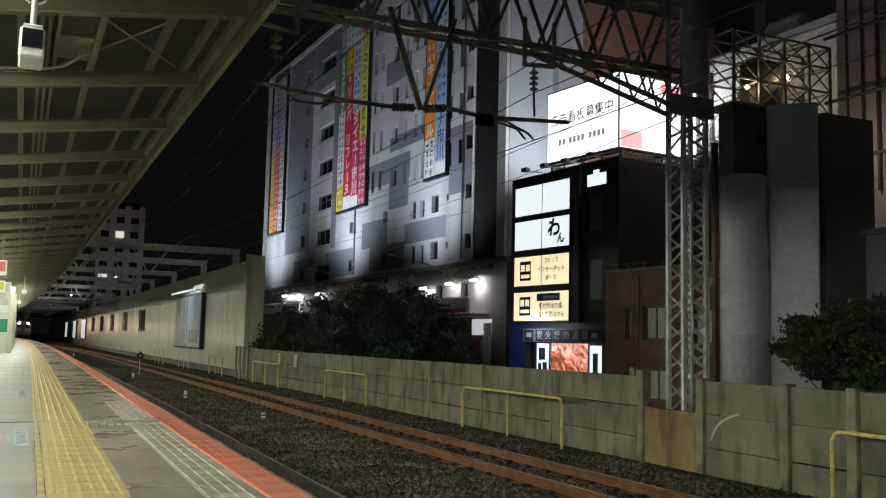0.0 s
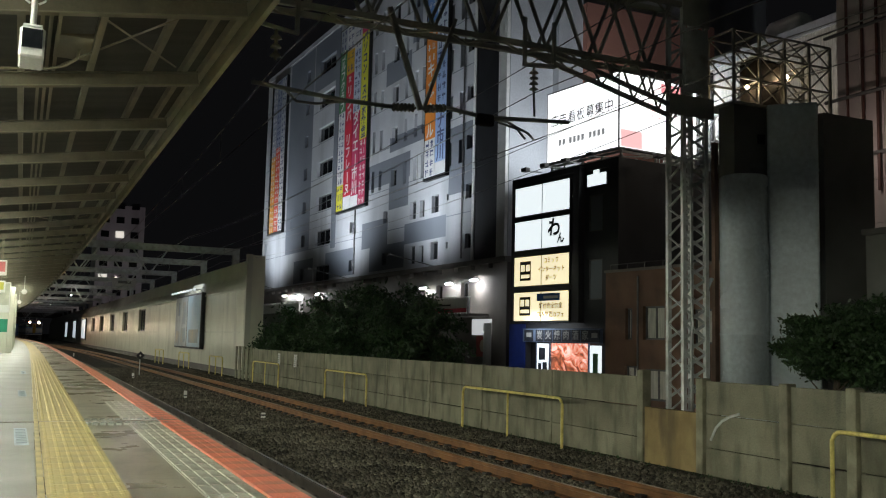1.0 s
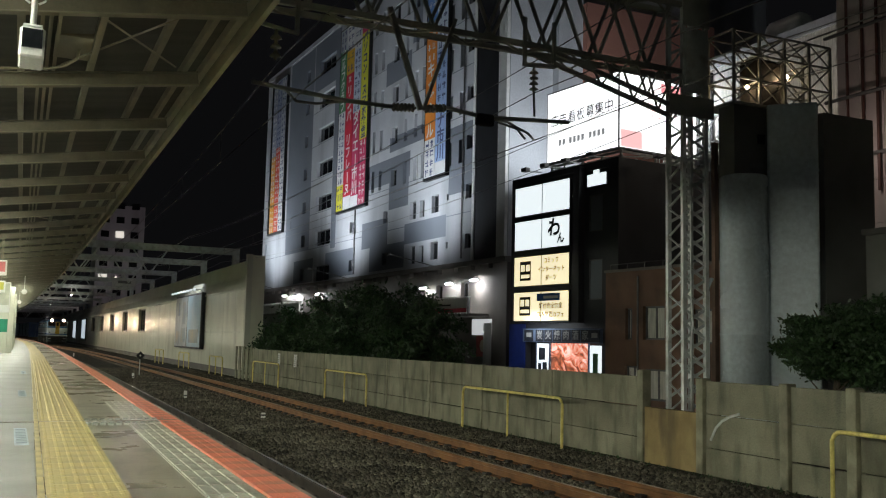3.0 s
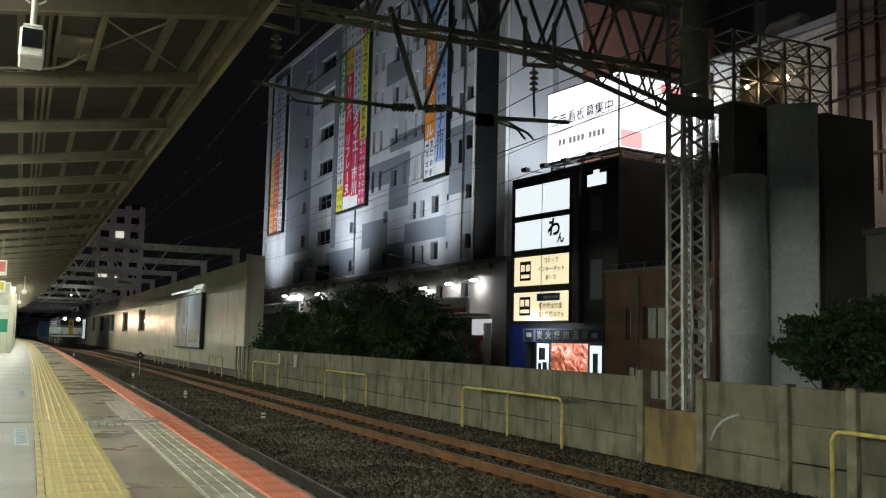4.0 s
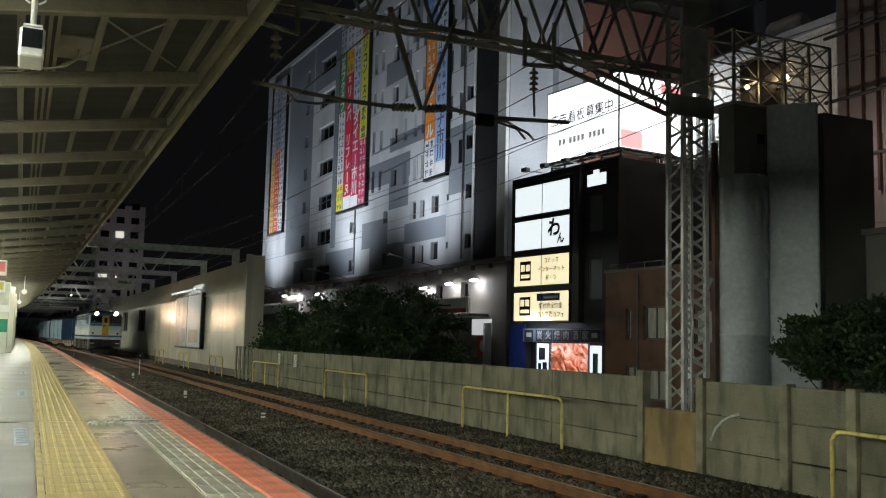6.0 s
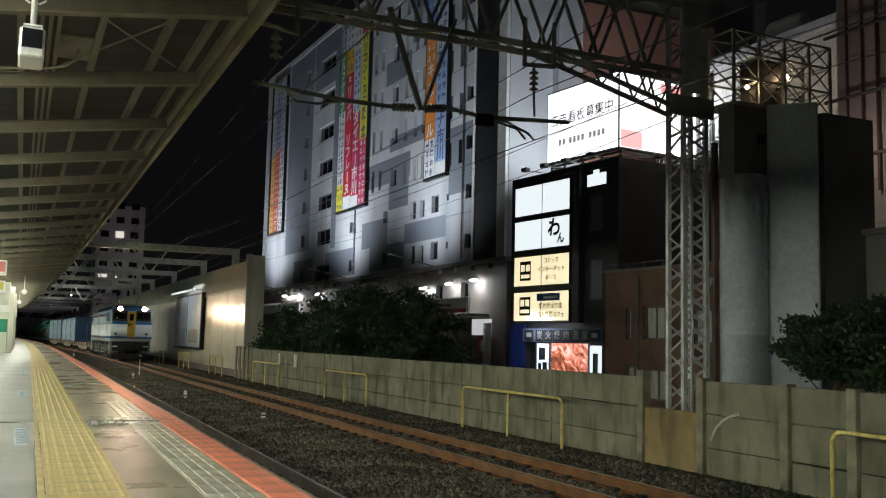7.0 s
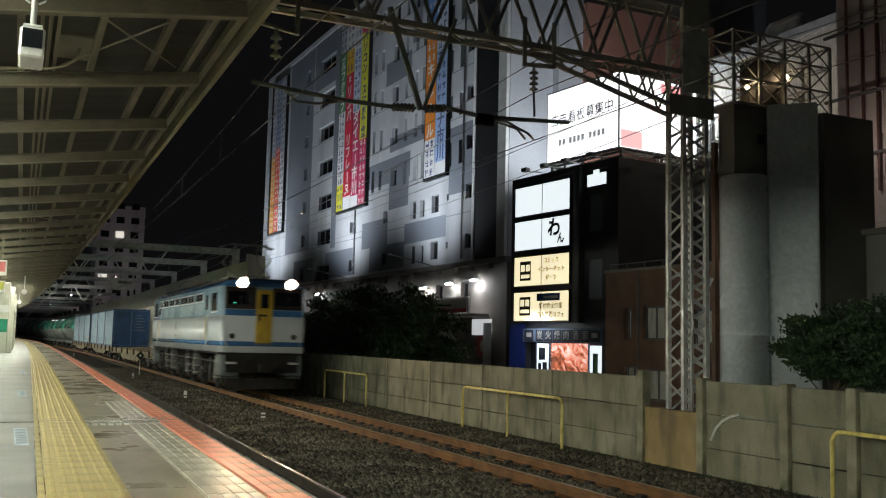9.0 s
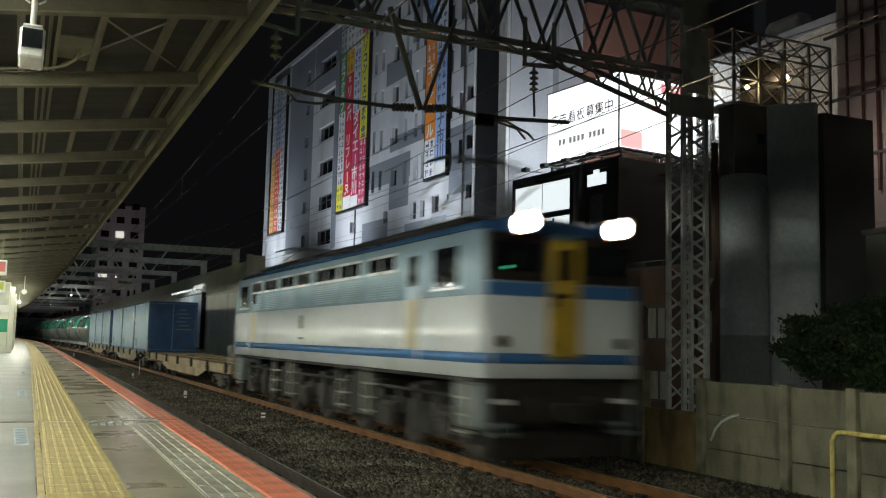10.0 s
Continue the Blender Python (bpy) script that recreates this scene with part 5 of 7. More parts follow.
def build_sign_house():
    t = thing("sign_building", B, "charcoal building with lit sign boxes over a shop", "building", kind="structure")
    holes = [(-1.75, 3.95, -0.8, 5.8), (-1.75, 7.1, -0.8, 8.8), (-1.75, 0.3, 3.9, 1.95)]
    part("front_wall", facade(-2.8, 5.3, -0.34, 10.35, holes, 0.4), M["signhouse"], t)
    part("core", box(-2.79, -9, -0.34, 5.3, -1.2, 10.2), M["signhouse"], t)
    part("side_wall", box(-2.8, -9, -0.34, -2.792, -0.402, 10.35), M["signhouse"], t)
    part("top_wall", box(-2.79, -1.19, 2.0, 5.29, -0.41, 10.3), M["black"], t)
    part("blue_wall", box(3.97, 0.002, -0.3, 5.3, 0.05, 2.85), M["blue"], t, "deep blue painted pier")
    part("sign_frame", box(-0.05, 0.002, 2.9, 4.6, 0.28, 10.0, bevel=0.02), M["black"], t)
    part("pier", box(-0.5, 0.002, 2.9, -0.06, 0.34, 10.2), M["signhouse"], t)
    for h in holes[:2]:
        window(t, *h, recess=0.1, bars=0, w=0.05, glass=M["towerdark"])
    for k, (z0, z1, mt) in enumerate(((8.28, 9.72, "signwhite"), (6.54, 7.98, "signwhite"), (4.74, 6.18, "signcream"), (3.0, 4.4, "signcream"))):
        s = part("sign_box", box(0.1, 0.282, z0 - 0.05, 4.46, 0.40, z1 + 0.05, bevel=0.02), M["black"], t)
        for u0, u1 in ((0.14, 2.18), (2.27, 4.42)):
            part("lit_panel", box(u0, 0.401, z0, u1, 0.425, z1), G[mt], s)
        ink = tone((0.02, 0.02, 0.02))
        f = lambda u, z: pose(u, 0.43, z, 90, 0, 180)
        if k == 1:
            words("letter", "わ", 0.95, ink, s, Matrix.Translation((1.25, 0.43, (z0 + z1) / 2 + 0.15)) @ pose(0, 0, 0, 90, 0, 180) @ pose(0, 0, 0, 0, 0, -12), depth=0.004, bold=0.035)
            words("letter", "ん", 0.55, ink, s, Matrix.Translation((0.75, 0.43, (z0 + z1) / 2 - 0.35)) @ pose(0, 0, 0, 90, 0, 180), depth=0.004, bold=0.02)
        if k >= 2:
            part("club_mark", box(3.05, 0.426, z0 + 0.25, 3.95, 0.43, z1 - 0.22), ink, s)
            for u in (3.29, 3.71):
                part("mark_block", box(u - 0.15, 0.431, z0 + 0.72, u + 0.15, 0.436, z0 + 1.04), G[mt], s)
            part("print_bar", box(3.15, 0.431, z0 + 0.38, 3.85, 0.436, z0 + 0.55), G[mt], s)
            brown = tone((0.25, 0.14, 0.02))
            rows = ("コミック", "インターネット", "ダーツ") if k == 2 else ("", "鍵付完全個室", "飲み放題カフェ")
            for j, text in enumerate(rows):
                if text:
                    words("letter", text, 0.30, brown, s, f(1.45, z1 - 0.28 - 0.42 * j), depth=0.003)
            if k == 3:
                part("blue_plate", box(0.75, 0.426, z1 - 0.45, 2.55, 0.43, z1 - 0.08), tone((0.03, 0.15, 0.55)), s)
                part("print_bar", box(0.9, 0.431, z1 - 0.34, 2.0, 0.436, z1 - 0.2), tone((0.6, 0.65, 0.7)), s)
    # area lamp without a fixture, added to lift the blue pier and shop frame
    lamp("shop_fill_light", "AREA", 45, (0.9, 0.95, 1.0), B @ look((2.2, 1.3, 3.0), (2.6, 0.0, 0.8)), 1.5)
    # round lit mark at the roof corner
    w = part("corner_sign", box(-2.2, 0.002, 9.15, -0.75, 0.12, 9.95, bevel=0.02), M["black"], t)
    bm = bmesh.new()
    bm_box(bm, -2.12, 0.122, 9.2, -0.83, 0.14, 9.75)
    bm_box(bm, -1.65, 0.122, 9.752, -1.25, 0.14, 9.93)
    part("lit_mark", bm, G["signwhite"], w)
    # shop front
    s = part("shop_front", box(-1.85, 0.002, 1.96, 3.95, 0.20, 2.62, bevel=0.02), M["blueframe"], t)
    board = tone((0.03, 0.035, 0.05))
    for k in range(6):
        u = -0.85 + 0.68 * k
        part("letter_board", box(u - 0.31, 0.201, 2.0, u + 0.31, 0.22, 2.56), board, s)
        words("letter", "家酒肉焼火炭"[k], 0.46, tone((0.42, 0.42, 0.4)), s, pose(u, 0.224, 2.28, 90, 0, 180), depth=0.003)
    for u in (-1.5, 3.4):
        part("letter_board", box(u - 0.33, 0.201, 2.0, u + 0.38, 0.22, 2.56), board, s)
        part("cow_mark", box(u - 0.2, 0.221, 2.2, u + 0.2, 0.226, 2.42), tone((0.5, 0.5, 0.48)), s)
    for k in range(4):
        part("lit_picture", box(-0.75 + 0.68 * k, -0.1, 0.35, -0.09 + 0.68 * k, -0.06, 1.93), G["shop"], s, "lit picture of grilled meat")
    part("lit_panel", box(2.0, -0.05, 0.4, 2.95, 0.05, 1.9), G["signwhite"], s)
    bm = bmesh.new()
    for a, b, c, d in ((2.15, 0.5, 2.5, 1.0), (2.3, 1.1, 2.8, 1.7), (2.6, 0.6, 2.85, 0.95)):
        bm_box(bm, a, 0.051, b, c, 0.056, d)
    part("print", bm, board, s)
    part("lit_panel", box(-1.7, -0.05, 0.4, -1.0, 0.05, 1.85), G["signwhite"], s)
    part("print", box(-1.55, 0.051, 0.6, -1.2, 0.056, 1.5), tone((0.1, 0.3, 0.12)), s)
    part("inner_wall", box(-1.75, -0.36, 0.3, 3.9, -0.3, 1.95), M["black"], s)
    bm = bmesh.new()
    for u in (-0.9, 1.98, 3.0):
        bm_box(bm, u - 0.04, 0.0, -0.3, u + 0.04, 0.06, 1.95)
    part("mullion", bm, M["blueframe"], s)
    # billboard on a roof frame
    b = thing("billboard", B @ pose(0, 0, 10.35), "large lit white billboard on a roof-top steel frame", "billboard")
    part("panel", box(-2.8, -0.30, 0.4, 2.45, -0.02, 4.0), M["frame"], b)
    part("lit_face", box(-2.72, -0.019, 0.48, 2.37, 0.0, 3.92), G["billboard"], b)
    part("side_panel", box(-2.8, -5.0, 0.4, -2.52, -0.31, 4.0), M["frame"], b)
    part("lit_face", box(-2.82, -4.92, 0.48, -2.801, -0.06, 3.92), G["billboard"], b)
    part("pink_mark", box(-2.828, -1.4, 0.5, -2.822, -0.1, 1.3), glow("lit_pink", (0.95, 0.55, 0.55), 1.0), b)
    bm = bmesh.new()
    for k in range(40):
        a0, a1 = k * math.tau / 40, (k + 1) * math.tau / 40
        bm_bar(bm, (-2.826, -3.2 + 1.5 * math.cos(a0), 2.2 + 1.5 * math.sin(a0)), (-2.826, -3.2 + 1.5 * math.cos(a1), 2.2 + 1.5 * math.sin(a1)), 0.008, 0.05)
    for k in range(4):
        q = -3.7 + 0.5 * k
        for z in (2.1, 2.4, 2.7):
            bm_bar(bm, (-2.826, q, z), (-2.826, q + 0.32, z + 0.05 * (k % 2)), 0.008, 0.05)
        bm_bar(bm, (-2.826, q + 0.16, 2.0), (-2.826, q + 0.16, 2.75), 0.008, 0.05)
    part("red_block", box(-2.828, -4.3, 3.35, -2.822, -2.6, 3.8), glow("lit_red", (0.9, 0.30, 0.32), 1.0), b)
    part("round_mark", bm, glow("lit_rose_line", (0.9, 0.55, 0.55), 0.9), b)
    grey = tone((0.05, 0.05, 0.06))
    words("letter", "広告看板募集中", 0.66, grey, b, pose(-0.15, 0.004, 2.45, 90, 0, 180), "dark lettering on the lit billboard", depth=0.003)
    nb = mesh("number_bar", box(-0.1, 0.001, 1.2, 0.1, 0.006, 1.5), glow("grey_lit_print", (0.5, 0.52, 0.54), 0.45))
    for u in (-1.75, -1.45, -1.15, -0.85, -0.3, 0.0, 0.3, 0.6, 1.1, 1.4):
        shared("number_bar", nb, b, pose(u, 0, 0))
    bm = bmesh.new()
    for u in (-2.7, -1.4, 0.0, 1.3, 2.3):
        for y in (-0.25, -2.4, -4.8):
            bm_bar(bm, (u, y, 0), (u, y, 0.4), 0.1)
    for y in (-0.25, -4.8):
        bm_bar(bm, (-2.8, y, 0.3), (2.4, y, 0.3), 0.1)
        bm_bar(bm, (-2.8, y, 0.08), (2.4, y, 0.08), 0.08)
    for u in (-2.7, 2.3):
        bm_bar(bm, (u, -0.25, 0.3), (u, -4.8, 0.3), 0.1)
        bm_bar(bm, (u, -0.25, 0.05), (u, -2.4, 0.3), 0.06)
        bm_bar(bm, (u, -4.8, 0.05), (u, -2.4, 0.3), 0.06)
    part("roof_frame", bm, M["galv"], b)
    for u in (-2.0, -0.2, 1.4, 2.9):
        a = part("lamp_arm", tube([(u, -0.1, 0.1), (u, 0.9, 0.05)], 0.03, 6), M["galv"], b)
        part("lamp_head", box(u - 0.2, 0.8, 0.0, u + 0.2, 1.1, 0.2, bevel=0.03), M["frame"], a)
    for q in (-1.6, -3.4):
        a = part("lamp_arm", tube([(-2.7, q, 0.1), (-3.6, q, 0.05)], 0.03, 6), M["galv"], b)
        part("lamp_head", box(-3.8, q - 0.2, 0.0, -3.5, q + 0.2, 0.2, bevel=0.03), M["frame"], a)


def build_brick_house():
    t = thing("brown_tiled_house", pose(21.5, 27.4, 0, 0, 0, 94), "low brown tiled house with curtained windows", "house", kind="structure")
    holes = [(0.02, 2.12, 1.19, 3.36), (1.80, 2.12, 2.2, 3.3), (-0.15, -0.1, 1.15, 1.05), (1.43, 0.65, 2.24, 1.13), (-2.5, 2.0, -1.4, 3.2)]
    part("front_wall", facade(-6.5, 3.4, -0.34, 4.72, holes, 0.3), M["brick"], t)
    for h in holes:
        window(t, *h, recess=0.2, bars=1, w=0.07, glass=M["curtain"])
    part("core", box(-6.5, -8, -0.34, 3.39, -0.6, 4.7), M["brick"], t)
    part("coping", box(-6.55, -8, 4.722, 3.45, 0.06, 4.82), M["ledge"], t)
    part("drain_pipe", tube([(1.42, 0.06, -0.3), (1.42, 0.06, 4.5)], 0.04, 6), M["frame"], t)
    bm = bmesh.new()
    for u in (3.3, 2.3, 1.3, 0.3, -0.7):
        bm_box(bm, u, -0.2, 4.82, u + 0.03, -0.17, 5.05)
    bm_box(bm, -1.0, -0.2, 5.03, 3.35, -0.17, 5.06)
    part("roof_rail", bm, M["frame"], t)
    r = thing("red_brown_building", pose(33.0, 54.0, 0), "tall red-brown rendered building behind the billboard", "building", kind="structure")
    part("wall", box(2.6, 0, -0.34, 14, 12, 26), M["redwall"], r)
    part("pale_wall", box(0.6, 0.5, -0.34, 2.59, 12, 27), M["tower"], r)
    d = thing("dark_block", pose(28.0, 36, 0), "unlit dark building block in the background", "building", kind="structure")
    part("wall", box(-0.6, 0, -0.34, 9, 10, 9.3), M["signhouse"], d)
    part("vent", box(1.0, -0.05, 7.3, 2.6, -0.002, 7.8), M["black"], d)
    # white building with an outside stair
    w = thing("white_stair_building", pose(34.0, 30.0, 0), "pale rendered building with an outside steel stair", "building", kind="structure")
    part("wall", box(0, -6, -0.34, 12, 11.5, 17.0), M["curtain"], w, "cream rendered wall")
    part("parapet", box(-0.15, -6.1, 17.002, 12.1, 11.6, 17.5), M["tower"], w)
    part("landing", box(-1.5, 8.4, 11.9, -0.01, 12.2, 12.1), M["galv"], w)
    for k in range(10):
        part("stair_tread", box(-1.5, 8.0 - 0.36 * k, 12.1 + 0.2 * k, -0.3, 8.36 - 0.36 * k, 12.16 + 0.2 * k), M["galv"], w)
        part("baluster", box(-1.5, 8.1 - 0.36 * k, 12.16 + 0.2 * k, -1.45, 8.15 - 0.36 * k, 13.1 + 0.2 * k), M["white"], w)
    for k in range(10):
        part("baluster", box(-1.5, 8.5 + 0.38 * k, 12.1, -1.45, 8.55 + 0.38 * k, 13.1), M["white"], w)
    part("handrail", box(-1.52, 8.4, 13.1, -1.43, 12.2, 13.17), M["white"], w)
    brace("handrail", w, (-1.47, 8.4, 13.13), (-1.47, 4.8, 15.1), 0.07, M["white"])
    for y in (9.2, 9.7, 10.3):
        part("pipe", tube([(-0.1, y, 10), (-0.1, y, 16.8)], 0.09, 8), M["frame"], w)
    part("air_unit", lathe([(-1.2, 0.4), (-0.9, 0.6), (0.9, 0.6), (1.2, 0.4)], 14, "y", (0.9, 4.6, 18.1)), M["white"], w)
    # unseen point lamp, added so that the stair and its rails show up
    lamp("stair_fill_light", "POINT", 380, (0.86, 0.9, 1.0), pose(32.2, 39.5, 14.6), 0.15)
    # warm point lamp with no fixture, added to brighten the cream wall
    lamp("wall_fill_light", "POINT", 70, (1.0, 0.84, 0.66), pose(30.6, 31.5, 13.0), 0.2)


def build_plant():
    p = thing("batching_plant", Matrix(), "sooty concrete batching plant with grey silos", "industrial plant", kind="structure")
    for (x, y), r, z1 in (((17.45, 18.95), 0.62, 6.42),):
        part("silo", lathe([(-0.34, r), (2.2, r), (2.21, r + 0.012), (2.25, r + 0.012), (2.26, r), (z1 - 0.05, r), (z1, r - 0.04)], 40, "z", (x, y, 0)), M["silo"], p, "grey painted steel silo")
    part("silo_tower", box(-0.63, -0.5, -0.34, 0.63, 0.5, 8.34, bevel=0.06, seg=2), M["silo"], p, "flat grey painted silo tower", pose(18.66, 18.42, 0, 0, 0, -45))
    bm = bmesh.new()
    for z in (2.2, 4.4, 6.5):
        bm_box(bm, -0.64, -0.512, z, 0.64, -0.501, z + 0.05)
    part("tower_band", bm, M["silo"], p, m=pose(18.66, 18.42, 0, 0, 0, -45))
    part("tower_block", box(17.1, 18.9, 6.2, 20.6, 19.5, 8.35), M["plant"], p)
    part("tower_body", box(19.35, 18.0, -0.34, 21.2, 19.6, 8.2), M["plant"], p)
    part("hopper", lathe([(5.5, 0.35), (6.6, 0.95), (6.8, 0.95)], 4, "z", (17.9, 19.6, 0)), M["plant"], p)
    part("column", box(16.95, 19.5, -0.34, 17.08, 19.63, 7.4), M["brick"], p)
    bm = bmesh.new()
    bm_box(bm, 18.4, 18.85, 7.3, 18.62, 18.9, 7.5)
    bm_box(bm, 17.9, 18.83, 7.35, 18.1, 18.9, 7.6)
    part("hatch", bm, M["black"], p)
    g = part("gallery_frame", box(17.0, 18.8, 8.352, 20.8, 20.0, 8.42), M["darksteel"], p)
    bm = bmesh.new()
    xs, ys, zs = (17.1, 18.0, 18.9, 19.8, 20.6), (18.9, 19.9), (8.42, 9.1, 9.8, 10.4)
    for x in xs:
        for y in ys:
            bm_bar(bm, (x, y, 8.42), (x, y, 10.4), 0.07)
    for z in zs[1:]:
        for y in ys:
            bm_bar(bm, (17.1, y, z), (20.6, y, z), 0.05)
        for x in xs:
            bm_bar(bm, (x, 18.9, z), (x, 19.9, z), 0.045)
    for a, b in zip(xs, xs[1:]):
        for z0, z1 in zip(zs, zs[1:]):
            bm_bar(bm, (a, 18.9, z0), (b, 18.9, z1), 0.035)
            bm_bar(bm, (b, 19.9, z0), (a, 19.9, z1), 0.035)
            bm_bar(bm, (b, 18.9, z0), (a, 18.9, z1), 0.03)
    part("lattice", bm, M["darksteel"], g)
    part("machine", box(18.0, 19.15, 8.42, 19.1, 19.75, 9.85, bevel=0.1), M["bogielight"], g)
    for x, y, z, e in ((17.75, 19.1, 8.9, 40), (19.05, 18.98, 9.35, 55)):
        l = thing("work_lamp", pose(x, y, z), "warm glowing work lamp on the plant gallery", "lamp", "work lamps")
        part("bulb", lathe([(-0.05, 0.03), (0, 0.07), (0.06, 0.05), (0.08, 0.02)], 10), G["warmbulb"], l)
        part("bracket", box(-0.02, 0.02, 0.07, 0.02, 0.12, 0.12), M["darksteel"], l)
    # invented point lamp hidden behind the tower, lifts the clad building
    lamp("clad_fill_light", "POINT", 36, (1.0, 0.82, 0.72), pose(22.8, 20.2, 8.0), 0.1)
    # clad building at the side
    c = thing("clad_building", pose(24.5, 15.0, 0, 0, 0, 90), "tall pinkish panel-clad building with dark pipes", "building", kind="structure")
    part("core", box(-14, -6, -0.34, 7.2, -0.06, 16), M["pinkclad"], c)
    pan = mesh("panel", box(0.008, 0, 0.008, 0.892, 0.05, 1.392, bevel=0.006), M["pinkclad"])
    for i in range(11):
        for k in range(8):
            shared("panel", pan, c, pose(-2.72 + 0.9 * i, -0.058, 4.5 + 1.4 * k))
    bm = bmesh.new()
    for u in (6.66, 6.05, 5.49, 4.9):
        bm_tube(bm, [(u, 0.12, 8.2 if u == 6.05 else 6.9), (u, 0.12, 16)], 0.05, 6)
    part("drain_pipe", bm, mat("dark_red_pipe", (0.12, 0.05, 0.04), None, 3, 0.6, bump=0), c)
    bm = bmesh.new()
    for z in (8.1, 10.1, 12.3):
        bm_tube(bm, [(-3, 0.2, z), (7.5, 0.2, z)], 0.06, 6)
    part("cable_tray", bm, M["frame"], c)
    o = thing("plant_annex", pose(20.8, 14.0, 0), "low grey-brown plant annex with dark windows", "building", kind="structure")
    part("wall", box(-0.55, 0, -0.34, 6, 3.5, 4.9), M["plant"], o)
    part("roof_slab", box(-0.7, -0.1, 4.902, 6.1, 3.5, 5.05), M["ledge"], o)
    part("window", box(0.4, -0.05, 3.3, 1.2, -0.002, 4.3), M["glass"], o)
    # pipe between mast and silo
    pk = thing("parapet_wall", pose(0, 0, 0), "low grey wall and pipe between mast and silo", "wall", kind="structure")
    part("pipe", tube([(16.6, 19.4, -0.3), (16.6, 19.4, 3.3), (16.75, 19.4, 3.7)], 0.06, 8), M["silo"], pk)


# ---- trees ----
def tree(x, y, h, r, seed, label, leaf=0.045, n_clump=130, per=120, mid=0.60, half=0.38):
    rng = np.random.default_rng(seed)
    t = thing("tree", pose(x, y, -0.34), label, "tree", "lineside trees")
    bm = bmesh.new()
    bm_tube(bm, [(0, 0, -0.1), (0.05, 0.03, h * 0.2), (0.0, 0.08, h * 0.45), (0.05, 0.0, h * 0.8)], 0.10, 8, r_end=0.03)
    tips = []
    for k in range(14):
        a, z = k * 2.4 + rng.random(), h * (0.22 + 0.5 * rng.random())
        e = np.array([math.cos(a) * r * (0.5 + 0.35 * rng.random()), math.sin(a) * r * (0.5 + 0.35 * rng.random()), z + h * (0.08 + 0.22 * rng.random())])
        bm_tube(bm, [(0.02, 0.03, z), (e[0] * 0.5, e[1] * 0.5, (z + e[2]) / 2 + 0.05), tuple(e)], 0.035, 5, r_end=0.01)
        tips.append(e)
    part("trunk", bm, M["bark"], t)
    cent = []
    for k in range(n_clump):
        d = rng.normal(size=3)
        d /= np.linalg.norm(d)
        rad = 0.35 + 0.85 * rng.random() ** 0.8
        cent.append((d[0] * r * rad, d[1] * r * rad, h * mid + d[2] * h * half * rad))
    cent = np.array(cent)[rng.integers(0, n_clump, n_clump * per)]
    pos = cent + rng.normal(size=cent.shape) * np.array([0.12, 0.12, 0.2 * half]) * r
    n = len(pos)
    a, b = rng.normal(size=(n, 3)), rng.normal(size=(n, 3))
    a /= np.linalg.norm(a, axis=1)[:, None]
    b -= (a * b).sum(1)[:, None] * a
    b /= np.linalg.norm(b, axis=1)[:, None]
    s = (leaf * (1 + rng.random(n)))[:, None]
    v = np.stack([pos - a * s * 1.5, pos + b * s * 0.6, pos + a * s * 1.5, pos - b * s * 0.6], 1).reshape(-1, 3)
    me = bpy.data.meshes.new("crown")
    me.from_pydata(v.tolist(), [], (np.arange(n)[:, None] * 4 + np.arange(4)).tolist())
    me.materials.append(M["leaf"])
    shared("crown", me, t, Matrix())


def build_weeds():
    """Low moss tufts and leaf litter on the earth strip."""
    rng = np.random.default_rng(12)
    n = 1500
    y, x = 7 + 36 * rng.random(n) ** 1.6, 9.95 + 0.42 * rng.random(n) ** 0.6
    a, r, h = rng.random(n) * math.tau, 0.012 + 0.02 * rng.random(n), 0.015 + 0.05 * rng.random(n) ** 3
    dx, dy = np.cos(a) * r, np.sin(a) * r
    z = np.full(n, -0.18)
    v = np.stack([np.stack([x - dx, y - dy, z], -1), np.stack([x + dx, y + dy, z], -1), np.stack([x + dy, y - dx, z + h], -1)], 1).reshape(-1, 3)
    me = bpy.data.meshes.new("moss_tufts")
    me.from_pydata(v.tolist(), [], (np.arange(n)[:, None] * 3 + np.arange(3)).tolist())
    me.materials.append(M["leaf"])
    tagged(new("moss_tufts", me), "low dark moss tufts on the earth along the wall", "moss", kind="stuff")


def build_trees():
    for k, (x, y, h, r) in enumerate(((14.0, 32.6, 3.3, 1.6), (14.0, 35.8, 4.1, 2.1), (13.9, 40.0, 4.25, 2.3), (13.6, 44.6, 3.7, 2.1), (13.5, 48.2, 3.1, 1.7))):
        tree(x, y, h, r, 20 + k, "dark leafy tree in the shade behind the concrete wall", 0.05, 85, 120, 0.58, 0.42)
    tree(13.2, 12.05, 2.9, 0.82, 7, "dense dark green shrub tree beside the grey silo", 0.022, 170, 130, 0.80, 0.19)
    tree(13.5, 10.9, 3.0, 1.05, 8, "dense dark green shrub tree beside the grey silo", 0.022, 190, 130, 0.78, 0.23)


